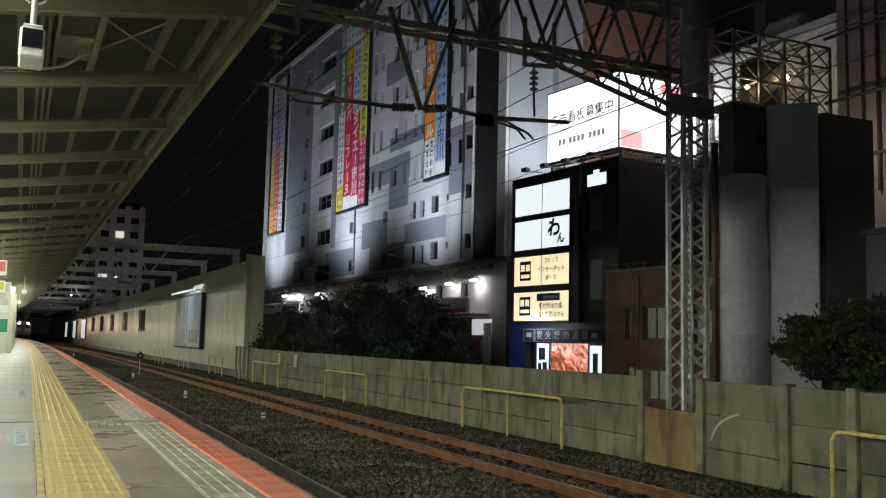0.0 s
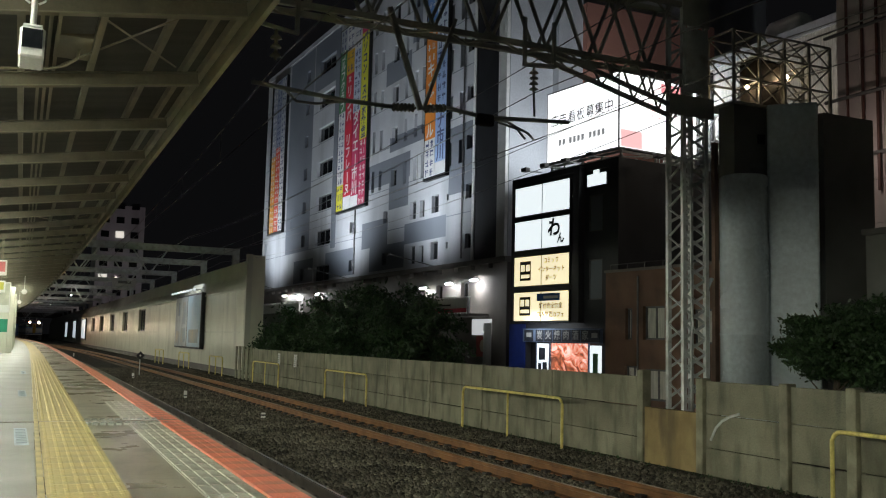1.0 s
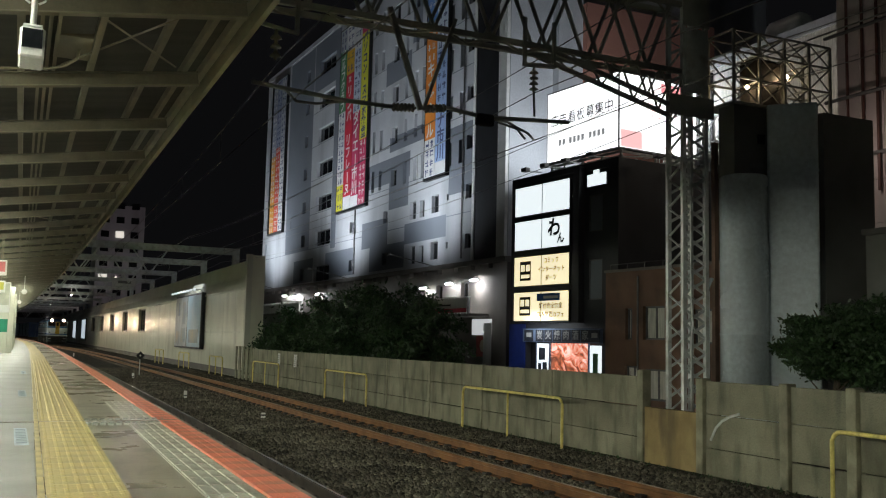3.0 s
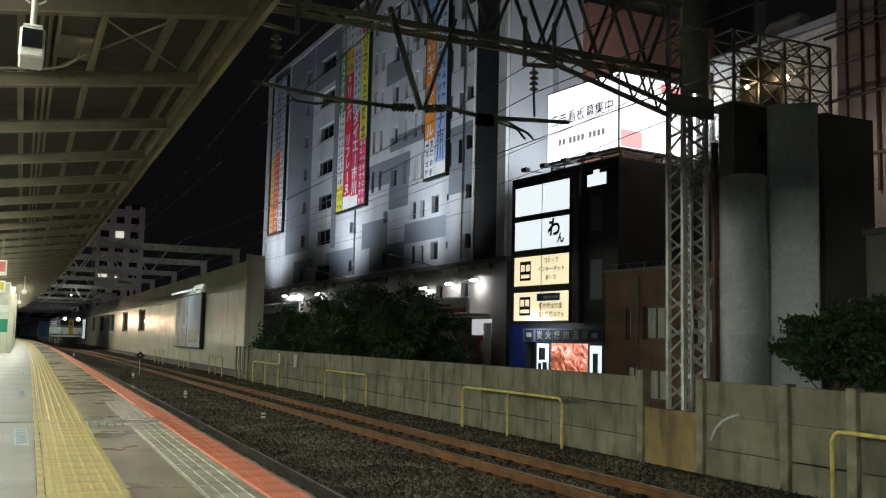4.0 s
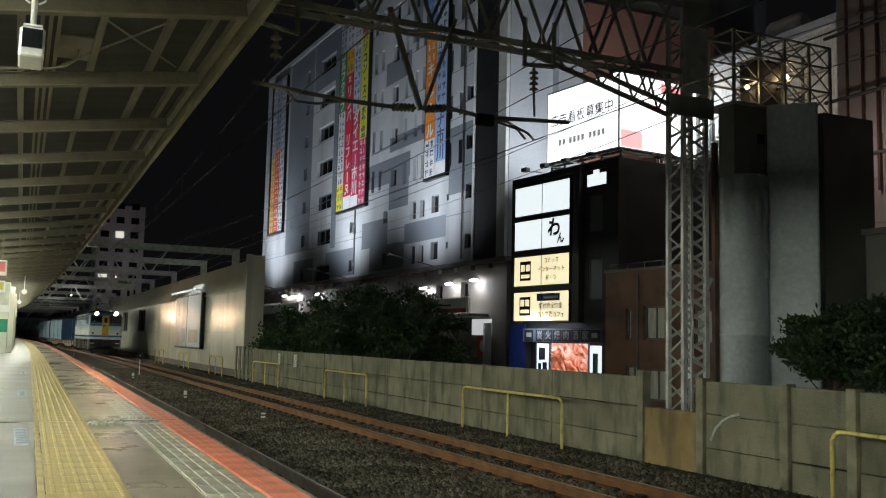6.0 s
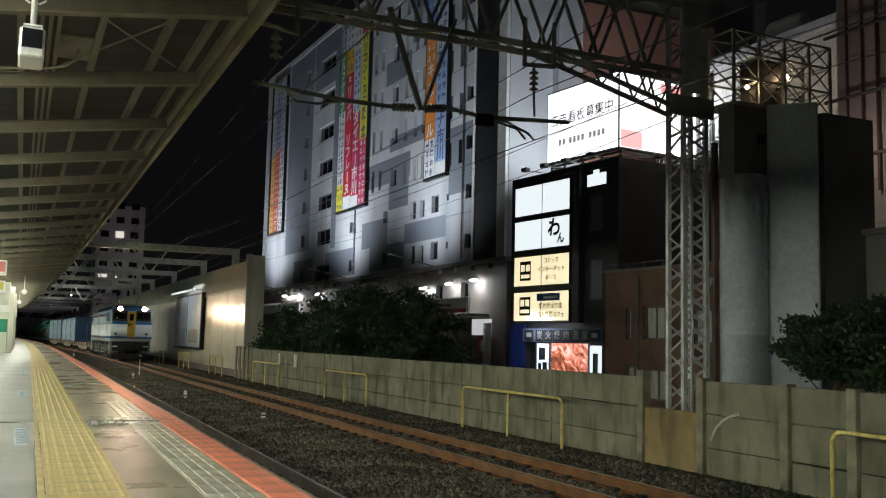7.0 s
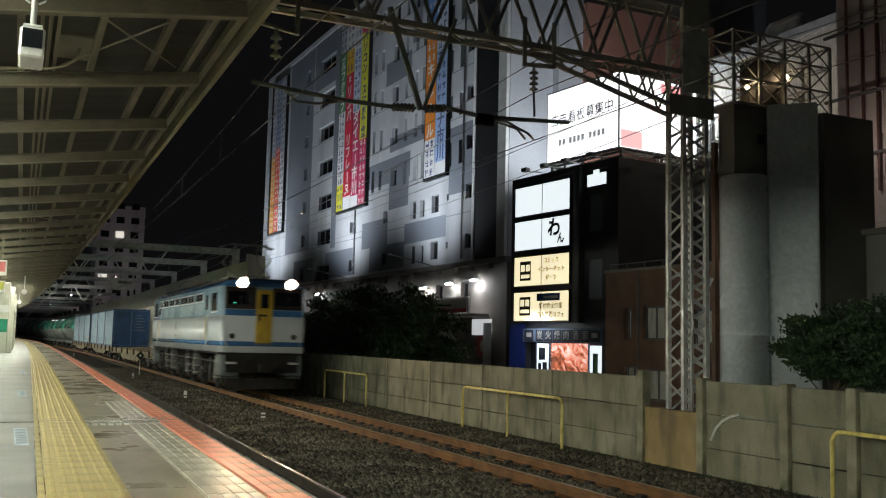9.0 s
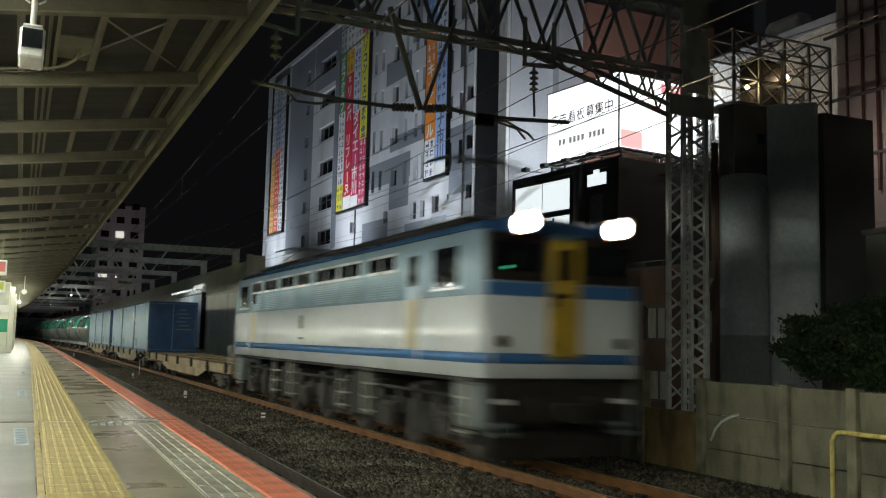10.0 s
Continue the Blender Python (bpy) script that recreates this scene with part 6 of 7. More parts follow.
def build_distance():
    f = thing("far_apartments", pose(16, 230, 0), "distant pale apartment block beyond the station", "building", kind="structure")
    part("wall", box(1, 0, -0.34, 11.5, 14, 32), M["tower"], f)
    for k in range(9):
        for i in range(3):
            lit = (k, i) in ((6, 1), (3, 0))
            part("window", box(1.8 + 3.3 * i, -0.15, 4 + 3.4 * k, 3.6 + 3.3 * i, -0.02, 5.5 + 3.4 * k), G["window"] if lit else M["glass"], f)
    s = thing("track_signboard", pose(9.0, 88, 6.15), "pale signboard hung from a far gantry", "sign")
    part("board", box(-1.0, -0.05, 0, 1.0, 0.05, 0.75), M["white"], s)
    part("print", box(-0.5, -0.06, 0.25, 0.6, -0.052, 0.5), M["frame"], s)
    part("hanger", box(-0.05, -0.04, 0.75, 0.05, 0.04, 1.1), M["galv"], s)
    # pinkish point lamp, added only to make the far apartments visible
    lamp("apartment_fill_light", "POINT", 1500, (1.0, 0.82, 0.84), pose(24, 205, 16), 0.5)
    for x, y, z in ((5.6, 160.0, 6.35), (6.2, 117.0, 6.35), (12.3, 137.0, 6.35)):
        l = thing("yard_lamp", pose(x, y, z), "small lit lamp hung over the far tracks", "lamp", "far yard lamps")
        part("arm", tube([(0, 0, 0.1), (0, 0, 0.75)], 0.03, 6), M["galv"], l)
        part("head", lathe([(-0.06, 0.12), (0.0, 0.15), (0.1, 0.05)], 12), M["frame"], l)
        part("lens", lathe([(-0.10, 0.05), (-0.062, 0.09)], 12), G["bulb"], l)
        lamp("yard_lamp_light", "POINT", 60, (1.0, 0.92, 0.84), pose(x, y - 0.9, z - 0.6), 0.15)
    # footbridge that closes the far end of the line
    b = thing("overbridge", pose(0, 320, 0), "dark overbridge at the far end of the line", "bridge", kind="structure")
    part("deck", box(-40, 0, 6.5, 30, 8, 9.0), M["ledge"], b)
    part("pier", box(14, 1, -0.34, 16, 6, 6.5), M["ledge"], b)
    part("pier", box(-20, 1, -0.34, -16, 6, 6.5), M["ledge"], b)


# ---- the freight train ----
def loco_section(y0, y1, z0, z1, w=1.4, r=0.16, top=None, lean0=0.0, bevel_seg=3):
    """A body slice with rounded upright corners; its upper edge may lean back at the ends."""
    bm = bmesh.new()
    rows = []
    for z, l in ((z0, 0.0), (z1, lean0)):
        ring = []
        for cx, cy, a0 in ((-w + r, y0 + r + l, 180), (w - r, y0 + r + l, 270), (w - r, y1 - r - l, 0), (-w + r, y1 - r - l, 90)):
            for k in range(bevel_seg + 1):
                a = radians(a0 + 90 * k / bevel_seg)
                ring.append(bm.verts.new((cx + r * math.cos(a), cy + r * math.sin(a), z)))
        rows.append(ring)
    n = len(rows[0])
    for k in range(n):
        bm.faces.new((rows[0][k], rows[0][(k + 1) % n], rows[1][(k + 1) % n], rows[1][k])).smooth = True
    bm.faces.new(rows[0][::-1])
    bm.faces.new(rows[1])
    return bm


def wheelset(parent, y, r, name="wheelset", w=0.535):
    bm = bmesh.new()
    for s in (-1, 1):
        bm_lathe(bm, [(s * (w - 0.035), r + 0.025), (s * (w - 0.01), r + 0.02), (s * w, r), (s * (w + 0.09), r - 0.01), (s * (w + 0.095), r * 0.8), (s * (w + 0.05), r * 0.72), (s * (w + 0.05), r * 0.3), (s * (w + 0.12), r * 0.25)], 24, "x")
        for k in range(3):
            a = k * math.tau / 3
            bm_box(bm, s * (w + 0.05), r * 0.5 * math.cos(a) - 0.05, r * 0.5 * math.sin(a) - 0.05, s * (w + 0.075), r * 0.5 * math.cos(a) + 0.05, r * 0.5 * math.sin(a) + 0.05)
    bm_lathe(bm, [(-w, 0.08), (w, 0.08)], 12, "x")
    return part(name, bm, M["wheel"], parent, "steel wheelset", pose(0, y, r))


LOCO_L = 16.3
SPIN = []


def build_loco():
    t = thing("electric_locomotive", pose(0, 0, 0), "cream and blue electric locomotive with a yellow front door", "locomotive")
    L = LOCO_L
    body = part("lower_body", loco_section(0, L, 1.37, 2.56), M["locowhite"], t, "cream-white lower body")
    part("belt_stripe", loco_section(-0.005, L + 0.005, 1.58, 1.73, 1.406, 0.165), M["locoblue"], body, "mid-blue stripe")
    # dark inset strip stands in for the shade below the body
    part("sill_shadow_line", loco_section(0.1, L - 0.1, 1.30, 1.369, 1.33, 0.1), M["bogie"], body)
    # upper body: pale blue sides, dark recessed cab fronts
    up = part("upper_body", loco_section(0.0, L, 2.561, 3.52, 1.395, 0.15, lean0=0.12), M["locosky"], t, "pale blue upper body")
    part("front_band", box(-1.27, -0.008, 2.561, 1.27, 0.02, 2.76, bevel=0.004), M["locoblue"], up, "blue band across the front")
    part("front_band", box(-1.27, L - 0.02, 2.561, 1.27, L + 0.008, 2.76, bevel=0.004), M["locoblue"], up)
    # roof
    bm = bmesh.new()
    prof = ((-1.38, 3.52), (-1.33, 3.60), (-1.15, 3.70), (-0.7, 3.78), (0, 3.80), (0.7, 3.78), (1.15, 3.70), (1.33, 3.60), (1.38, 3.52))
    rows = [[bm.verts.new((x * s, y, 3.52 + (z - 3.52) * q)) for x, z in prof] for y, s, q in ((0.14, 0.97, 0.4), (0.5, 1, 1), (L - 0.5, 1, 1), (L - 0.14, 0.97, 0.4))]
    for a, b in zip(rows, rows[1:]):
        for k in range(len(prof) - 1):
            bm.faces.new((a[k], a[k + 1], b[k + 1], b[k])).smooth = True
    bm.faces.new(rows[0])
    bm.faces.new(rows[-1][::-1])
    roof = part("roof", bm, [M["locoblue"]], t, "blue-edged cambered roof")
    part("roof_walk", box(-1.0, 1.2, 3.76, 1.0, L - 1.2, 3.86, bevel=0.02), M["bogie"], roof, "sooty roof deck")
    part("roof_edge_line", box(-1.385, 0.4, 3.50, -1.372, L - 0.4, 3.54), M["bogie"], roof)
    for y in (5.3, 7.2, 9.1, 11.0):
        part("roof_vent", box(-0.55, y - 0.6, 3.86, 0.55, y + 0.6, 4.02, bevel=0.05), M["bogie"], roof)
    for y in (3.0, L - 3.0):
        # diamond pantograph, raised at the front, folded at the rear
        bm = bmesh.new()
        bm_bar(bm, (-0.6, y - 0.9, 3.98), (0.6, y - 0.9, 3.98), 0.05)
        pg = part("pantograph", bm, M["darksteel"], roof, "dark steel pantograph")
        part("base_bar", bm_bar(bmesh.new(), (-0.6, y + 0.9, 3.98), (0.6, y + 0.9, 3.98), 0.05), M["darksteel"], pg)
        rise = 5.16 if y < 5 else 4.35
        mid = (rise + 4) / 2
        for s in (-0.5, 0.5):
            part("base_bar", bm_bar(bmesh.new(), (s * 1.2, y - 1.0, 3.98), (s * 1.2, y + 1.0, 3.98), 0.05), M["darksteel"], pg)
            for q in (-1, 1):
                part("insulator", lathe([(3.78, 0.06), (3.84, 0.08), (3.9, 0.05), (3.97, 0.05)], 8, "z", (s * 0.9, y + 0.85 * q, 0)), M["ceramic"], pg)
                part("pantograph_arm", bm_bar(bmesh.new(), (s * 1.2, y - 0.9 * q, 4.0), (s * 1.3, y + 1.0 * q, mid), 0.035), M["darksteel"], pg)
                part("pantograph_arm", bm_bar(bmesh.new(), (s * 1.3, y + 1.0 * q, mid), (s * 0.7, y, rise), 0.03), M["darksteel"], pg)
        bm = bmesh.new()
        for q in (-0.15, 0.15):
            bm_tube(bm, [(-0.95, y + q, rise - 0.12), (-0.6, y + q, rise), (0.6, y + q, rise), (0.95, y + q, rise - 0.12)], 0.025, 6)
        part("contact_strip", bm, M["darksteel"], pg)
    # cab ends
    for end in (0, 1):
        mm = Matrix() if end == 0 else Matrix.Translation((0, L, 0)) @ pose(0, 0, 0, 0, 0, 180)
        for s in (-1, 1):
            a, b = (0.29, 1.28) if s > 0 else (-1.28, -0.29)
            surround = part("windscreen_surround", box(a, -0.012, 2.78, b, 0.14, 3.50, bevel=0.01), M["locodark"], t, "dark brown windscreen surround", mm)
            part("windscreen", box(a + 0.08, -0.022, 2.92, b - 0.08, -0.012, 3.36), M["glass"], surround, "dark windscreen")
            part("wiper", box((a + b) / 2 - 0.01, -0.032, 2.95, (a + b) / 2 + 0.01, -0.024, 3.2), M["bogie"], surround)
            lampx = s * 0.795
            hl = part("headlight", lathe([(-0.04, 0.155), (-0.03, 0.165), (0.10, 0.165), (0.24, 0.12)], 20, "y", (lampx, 0, 3.62)), M["locoblue"], t, "round headlight housing", mm)
            part("headlight_lens", lathe([(-0.07, 0.095), (-0.05, 0.115)], 20, "y", (lampx, 0, 3.62)), G["lens"] if end == 0 else M["glass"], hl, "glowing headlight lens" if end == 0 else "unlit lens")
            # added ring: glows at the leading end as the lamp's halo, plain at the rear
            part("reflector_ring", lathe([(-0.048, 0.152), (-0.041, 0.150)], 20, "y", (lampx, 0, 3.62)), G["ring"] if end == 0 else M["chrome"], hl, "ring standing in for the headlight's warm halo")
            # added dark tube that keeps the lens from lighting wall and hall sideways
            bm = bmesh.new()
            rim = [[bm.verts.new((lampx + r * math.cos(k * math.tau / 20), yy, 3.62 + r * math.sin(k * math.tau / 20))) for k in range(20)] for yy, r in ((-0.035, 0.164), (-0.25, 0.172), (-0.25, 0.163), (-0.035, 0.155))]
            for q0, q1 in zip(rim, rim[1:]):
                for k in range(20):
                    bm.faces.new((q0[k], q0[(k + 1) % 20], q1[(k + 1) % 20], q1[k]))
            part("lamp_hood", bm, M["locodark"], hl)
            part("tail_lamp", lathe([(-0.06, 0.07), (-0.05, 0.085), (0.02, 0.09)], 16, "y", (s * 1.02, 0, 1.90)), M["locodark"], t, "dark red tail lamp", mm)
            part("step", box(s * 1.02 - 0.22, -0.12, 0.55, s * 1.02 + 0.22, 0.05, 0.60), M["skirt"], t, "", mm)
            part("step_plate", box(s * 1.02 - 0.16, -0.06, 1.00, s * 1.02 + 0.16, -0.03, 1.07), M["white"], t, "", mm)
            part("grab_rail", tube([(s * 1.22, -0.05, 1.45), (s * 1.22, -0.06, 2.3)], 0.014, 6), M["white"], t, "", mm)
            part("cab_skirt", box(min(s * 0.75, s * 1.34), 0.04, 0.62, max(s * 0.75, s * 1.34), 0.95, 1.30, bevel=0.05), M["skirt"], t, "grey painted cab skirt", mm)
        d = part("front_door", box(-0.27, -0.035, 1.69, 0.27, 0.03, 3.42, bevel=0.015), M["locoyellow"], t, "mustard-yellow front gangway door", mm)
        part("door_window", box(-0.13, -0.045, 2.82, 0.13, -0.034, 3.28, bevel=0.004), M["glass"], d, "dark door window")
        part("door_handle", box(-0.20, -0.055, 2.42, -0.13, -0.034, 2.64), M["locodark"], d)
        part("door_sill", box(-0.3, -0.06, 1.63, 0.3, 0.0, 1.69), M["skirt"], d)
        bm = bmesh.new()
        bm_box(bm, -0.13, -0.04, 2.55, 0.1, -0.036, 2.62)
        part("number_bar", bm, M["locodark"], d)
        part("buffer_beam", box(-1.2, 0.02, 0.72, 1.2, 0.30, 1.34, bevel=0.03), M["bogie"], t, "grimy buffer beam", mm)
        bm = bmesh.new()
        bm_box(bm, -0.12, -0.32, 0.78, 0.12, 0.05, 1.0)
        bm_box(bm, -0.16, -0.46, 0.76, 0.17, -0.30, 1.02)
        part("coupler", bm, M["bogie"], t, "dark knuckle coupler", mm)
        for x in (-0.55, -0.35, 0.4, 0.6):
            hose = tube([(x, -0.02, 1.1), (x, -0.16, 0.9), (x + 0.03, -0.14, 0.62), (x + 0.06, -0.02, 0.55)], 0.028, 6)
            part("brake_hose", hose, M["bogie"], t, "", mm)
        part("rail_guard", box(-1.15, 0.15, 0.18, 1.15, 0.25, 0.58, bevel=0.03), M["bogie"], t, "", mm)
        # cab side doors and windows
        for s in (-1, 1):
            a = s * 1.396
            x0, x1 = min(a, a + s * 0.012), max(a, a + s * 0.012)
            part("cab_window", box(x0, 0.75, 2.72, x1, 1.65, 3.32, bevel=0.004), M["glass"], t, "cab side window", mm)
            part("cab_window_frame", box(x0, 0.69, 2.66, x1 - 0.004 * s if s > 0 else x1, 1.71, 2.70), M["chrome"], t, "", mm)
            dd = part("cab_door", box(x0, 2.20, 1.74, x1, 2.76, 3.36, bevel=0.004), M["locosky"], t, "pale cab side door", mm)
            part("door_lower", box(min(a, a + s * 0.016), 2.22, 1.76, max(a, a + s * 0.016), 2.74, 2.55), mat("cream_yellow_door", (0.62, 0.56, 0.36), None, 1, 0.4, bump=0.02), dd, "", None)
            part("door_pane", box(min(a, a + s * 0.018), 2.28, 2.78, max(a, a + s * 0.018), 2.68, 3.28), M["glass"], dd)
            part("door_rail", tube([(a + s * 0.05, 2.12, 1.5), (a + s * 0.05, 2.12, 2.6)], 0.014, 6), M["galv"], t, "", mm)
    # no lamp sits here: a glowing disc paints the green reflection
    part("green_glint", lathe([(-0.03, 0.024), (0.0, 0.026)], 10, "y", (-0.98, 0, 2.97)), G["marker"], t, "glowing green dot painted as a reflection in the windscreen", pose(0, -0.02, 0))
    # engine room windows and louvres
    for s in (-1, 1):
        a = s * 1.397
        for k, (y0, y1) in enumerate(((3.3, 4.65), (5.15, 6.35), (6.5, 8.05), (8.5, 9.5), (9.8, 10.95), (11.4, 12.65), (13.1, 14.0))):
            w = part("engine_window", box(min(a, a + s * 0.012), y0, 3.10, max(a, a + s * 0.012), y1, 3.36, bevel=0.003), M["glass"], t, "engine-room window")
            bm = bmesh.new()
            for z in (3.07, 3.36):
                bm_box(bm, min(a, a + s * 0.02), y0 - 0.04, z - 0.01, max(a, a + s * 0.02), y1 + 0.04, z + 0.04)
            for y in (y0 - 0.03, (y0 + y1) / 2, y1):
                bm_box(bm, min(a, a + s * 0.02), y, 3.10, max(a, a + s * 0.02), y + 0.03, 3.36)
            part("window_trim", bm, M["chrome"], w, "bright metal window trim")
            if k not in (3,):
                bm = bmesh.new()
                for j in range(9):
                    z = 2.62 + 0.045 * j
                    bm_box(bm, min(a, a + s * 0.014), y0, z, max(a, a + s * 0.014), y1, z + 0.022)
                part("louvre", bm, M["louvre"], t, "pale blue ventilation louvre")
        bm = bmesh.new()
        bm_box(bm, min(a, a + s * 0.012), 9.0, 2.1, max(a, a + s * 0.012), 9.25, 2.4)
        bm_box(bm, min(a, a + s * 0.012), 8.9, 1.85, max(a, a + s * 0.012), 9.3, 1.9)
        part("number_bar", bm, M["skirt"], t)
    # three two-axle bogies
    for yb in (2.85, LOCO_L / 2, LOCO_L - 2.85):
        bg = bmesh.new()
        for s in (-1, 1):
            x = s * 0.98
            bm_box(bg, x - 0.07, yb - 2.0, 0.62, x + 0.07, yb + 2.0, 0.86)
            bm_box(bg, x - 0.09, yb - 0.5, 0.35, x + 0.09, yb + 0.5, 0.65)
        bm_box(bg, -0.9, yb - 0.3, 0.5, 0.9, yb + 0.3, 1.2)
        b = part("bogie", bg, M["bogie"], t, "grimy steel bogie frame")
        for s in (-1, 1):
            x = s * 1.08
            for q in (-1.25, 1.25):
                bm = bm_box(bmesh.new(), x - 0.1, yb + q - 0.22, 0.36, x + 0.1, yb + q + 0.22, 0.78)
                bm_lathe(bm, [(min(x, x + s * 0.16), 0.16), (max(x, x + s * 0.16), 0.16)], 12, "x", (0, yb + q, 0.56))
                for e in (-0.42, 0.42):
                    bm_lathe(bm, [(0.6, 0.09), (1.05, 0.09)], 10, "z", (x, yb + q + e, 0))
                part("axle_box", bm, M["bogielight"], b, "dusty axle box with springs")
            bm = bmesh.new()
            for q in (-1.9, 0.0, 1.9):
                bm_box(bm, x - 0.05, yb + q - 0.16, 0.35, x + 0.12, yb + q + 0.16, 1.15)
            bm_tube(bm, [(x + s * 0.1, yb - 1.9, 1.05), (x + s * 0.1, yb + 1.9, 1.05)], 0.035, 6)
            part("brake_gear", bm, M["bogie"], b)
        for q in (-1.25, 1.25):
            SPIN.append((wheelset(t, yb + q, 0.56), 0.56))
    for y0, y1 in ((4.9, 6.1), (10.2, 11.4)):
        part("underfloor_box", box(-1.15, y0, 0.42, 1.15, y1, 1.28, bevel=0.03), M["bogie"], t, "dark underfloor equipment")
    for y in (0.65, 4.75, 6.25, 10.05, 11.55, L - 0.65):
        bm = bmesh.new()
        for z in (0.55, 0.8, 1.05):
            bm_box(bm, -1.38, y - 0.18, z, -1.22, y + 0.18, z + 0.03)
        bm_bar(bm, (-1.36, y - 0.19, 0.5), (-1.36, y - 0.19, 1.36), 0.02)
        bm_bar(bm, (-1.36, y + 0.19, 0.5), (-1.36, y + 0.19, 1.36), 0.02)
        part("side_step", bm, M["darksteel"], t, "worn metal side steps")
    return t


def build_flat_wagon():
    """A container flat wagon, 20.0 m over its ends."""
    t = thing("container_flat_wagon", Matrix(), "dusty rust-brown container flat wagon", "wagon", "container flat wagons")
    L = 20.0
    bm = bmesh.new()
    for s in (-1, 1):
        a = s * 1.24
        bm_box(bm, min(a, a + s * 0.06), 0.3, 0.72, max(a, a + s * 0.06), L - 0.3, 1.0)
        bm_box(bm, min(s * 0.4, s * 0.55), 0.3, 0.55, max(s * 0.4, s * 0.55), L - 0.3, 1.0)
    y = 0.3
    while y < L:
        bm_box(bm, -1.24, y, 0.80, 1.24, y + 0.16, 0.99)
        y += 1.2
    deck = part("underframe", bm, M["wagon"], t)
    for s in (-1, 1):
        bm = bmesh.new()
        a, b = s * 1.235, s * 1.205
        v = [bm.verts.new((x, y, z)) for x in (a, b) for y, z in ((4.6, 0.73), (15.4, 0.73), (13.8, 0.42), (6.2, 0.42))]
        bm.faces.new(v[:4])
        bm.faces.new(v[4:][::-1])
        for k in range(4):
            bm.faces.new((v[k], v[(k + 1) % 4], v[4 + (k + 1) % 4], v[4 + k]))
        part("side_girder", bm, M["wagon"], t, "tapered dusty side girder")
        for y in (0.9, 4.0, 7.2, 10.4, 13.4, 16.6, 19.0):
            bm = bm_box(bmesh.new(), min(s * 1.30, s * 1.36), y - 0.08, 0.74, max(s * 1.30, s * 1.36), y + 0.08, 1.06)
            bm_tube(bm, [(s * 1.33, y - 0.3, 0.85), (s * 1.33, y + 0.3, 0.85)], 0.02, 6)
            part("container_lock", bm, M["bogie"], t)
    for yb in (2.9, 17.1):
        bm = bmesh.new()
        for s in (-1, 1):
            bm_box(bm, s * 1.0 - 0.07, yb - 1.3, 0.42, s * 1.0 + 0.07, yb + 1.3, 0.62)
            bm_box(bm, s * 1.0 - 0.09, yb - 0.35, 0.22, s * 1.0 + 0.09, yb + 0.35, 0.62)
        bm_box(bm, -0.9, yb - 0.2, 0.4, 0.9, yb + 0.2, 0.78)
        b = part("bogie", bm, M["bogielight"], t, "dusty wagon bogie")
        bm = bmesh.new()
        for s in (-1, 1):
            for q in (-0.95, 0.95):
                bm_lathe(bm, [(min(s * 1.04, s * 1.18), 0.12), (max(s * 1.04, s * 1.18), 0.12)], 10, "x", (0, yb + q, 0.42))
        part("axle_box", bm, M["bogielight"], b)
        for q in (-0.95, 0.95):
            wheelset(t, yb + q, 0.405)
    bm = bmesh.new()
    for y, d in ((0.3, -1), (L - 0.3, 1)):
        bm_box(bm, -1.2, min(y, y - d * 0.12), 0.6, 1.2, max(y, y - d * 0.12), 1.0)
        bm_box(bm, -0.1, min(y, y + d * 0.42), 0.78, 0.1, max(y, y + d * 0.42), 0.98)
    part("end_beam", bm, M["wagon"], t)
    bm = bmesh.new()
    bm_tube(bm, [(-1.25, 0.4, 1.0), (-1.25, 0.4, 1.6), (-1.25, 0.9, 1.6), (-1.25, 0.9, 1.0)], 0.018, 6)
    part("hand_rail", bm, M["white"], t)
    return t


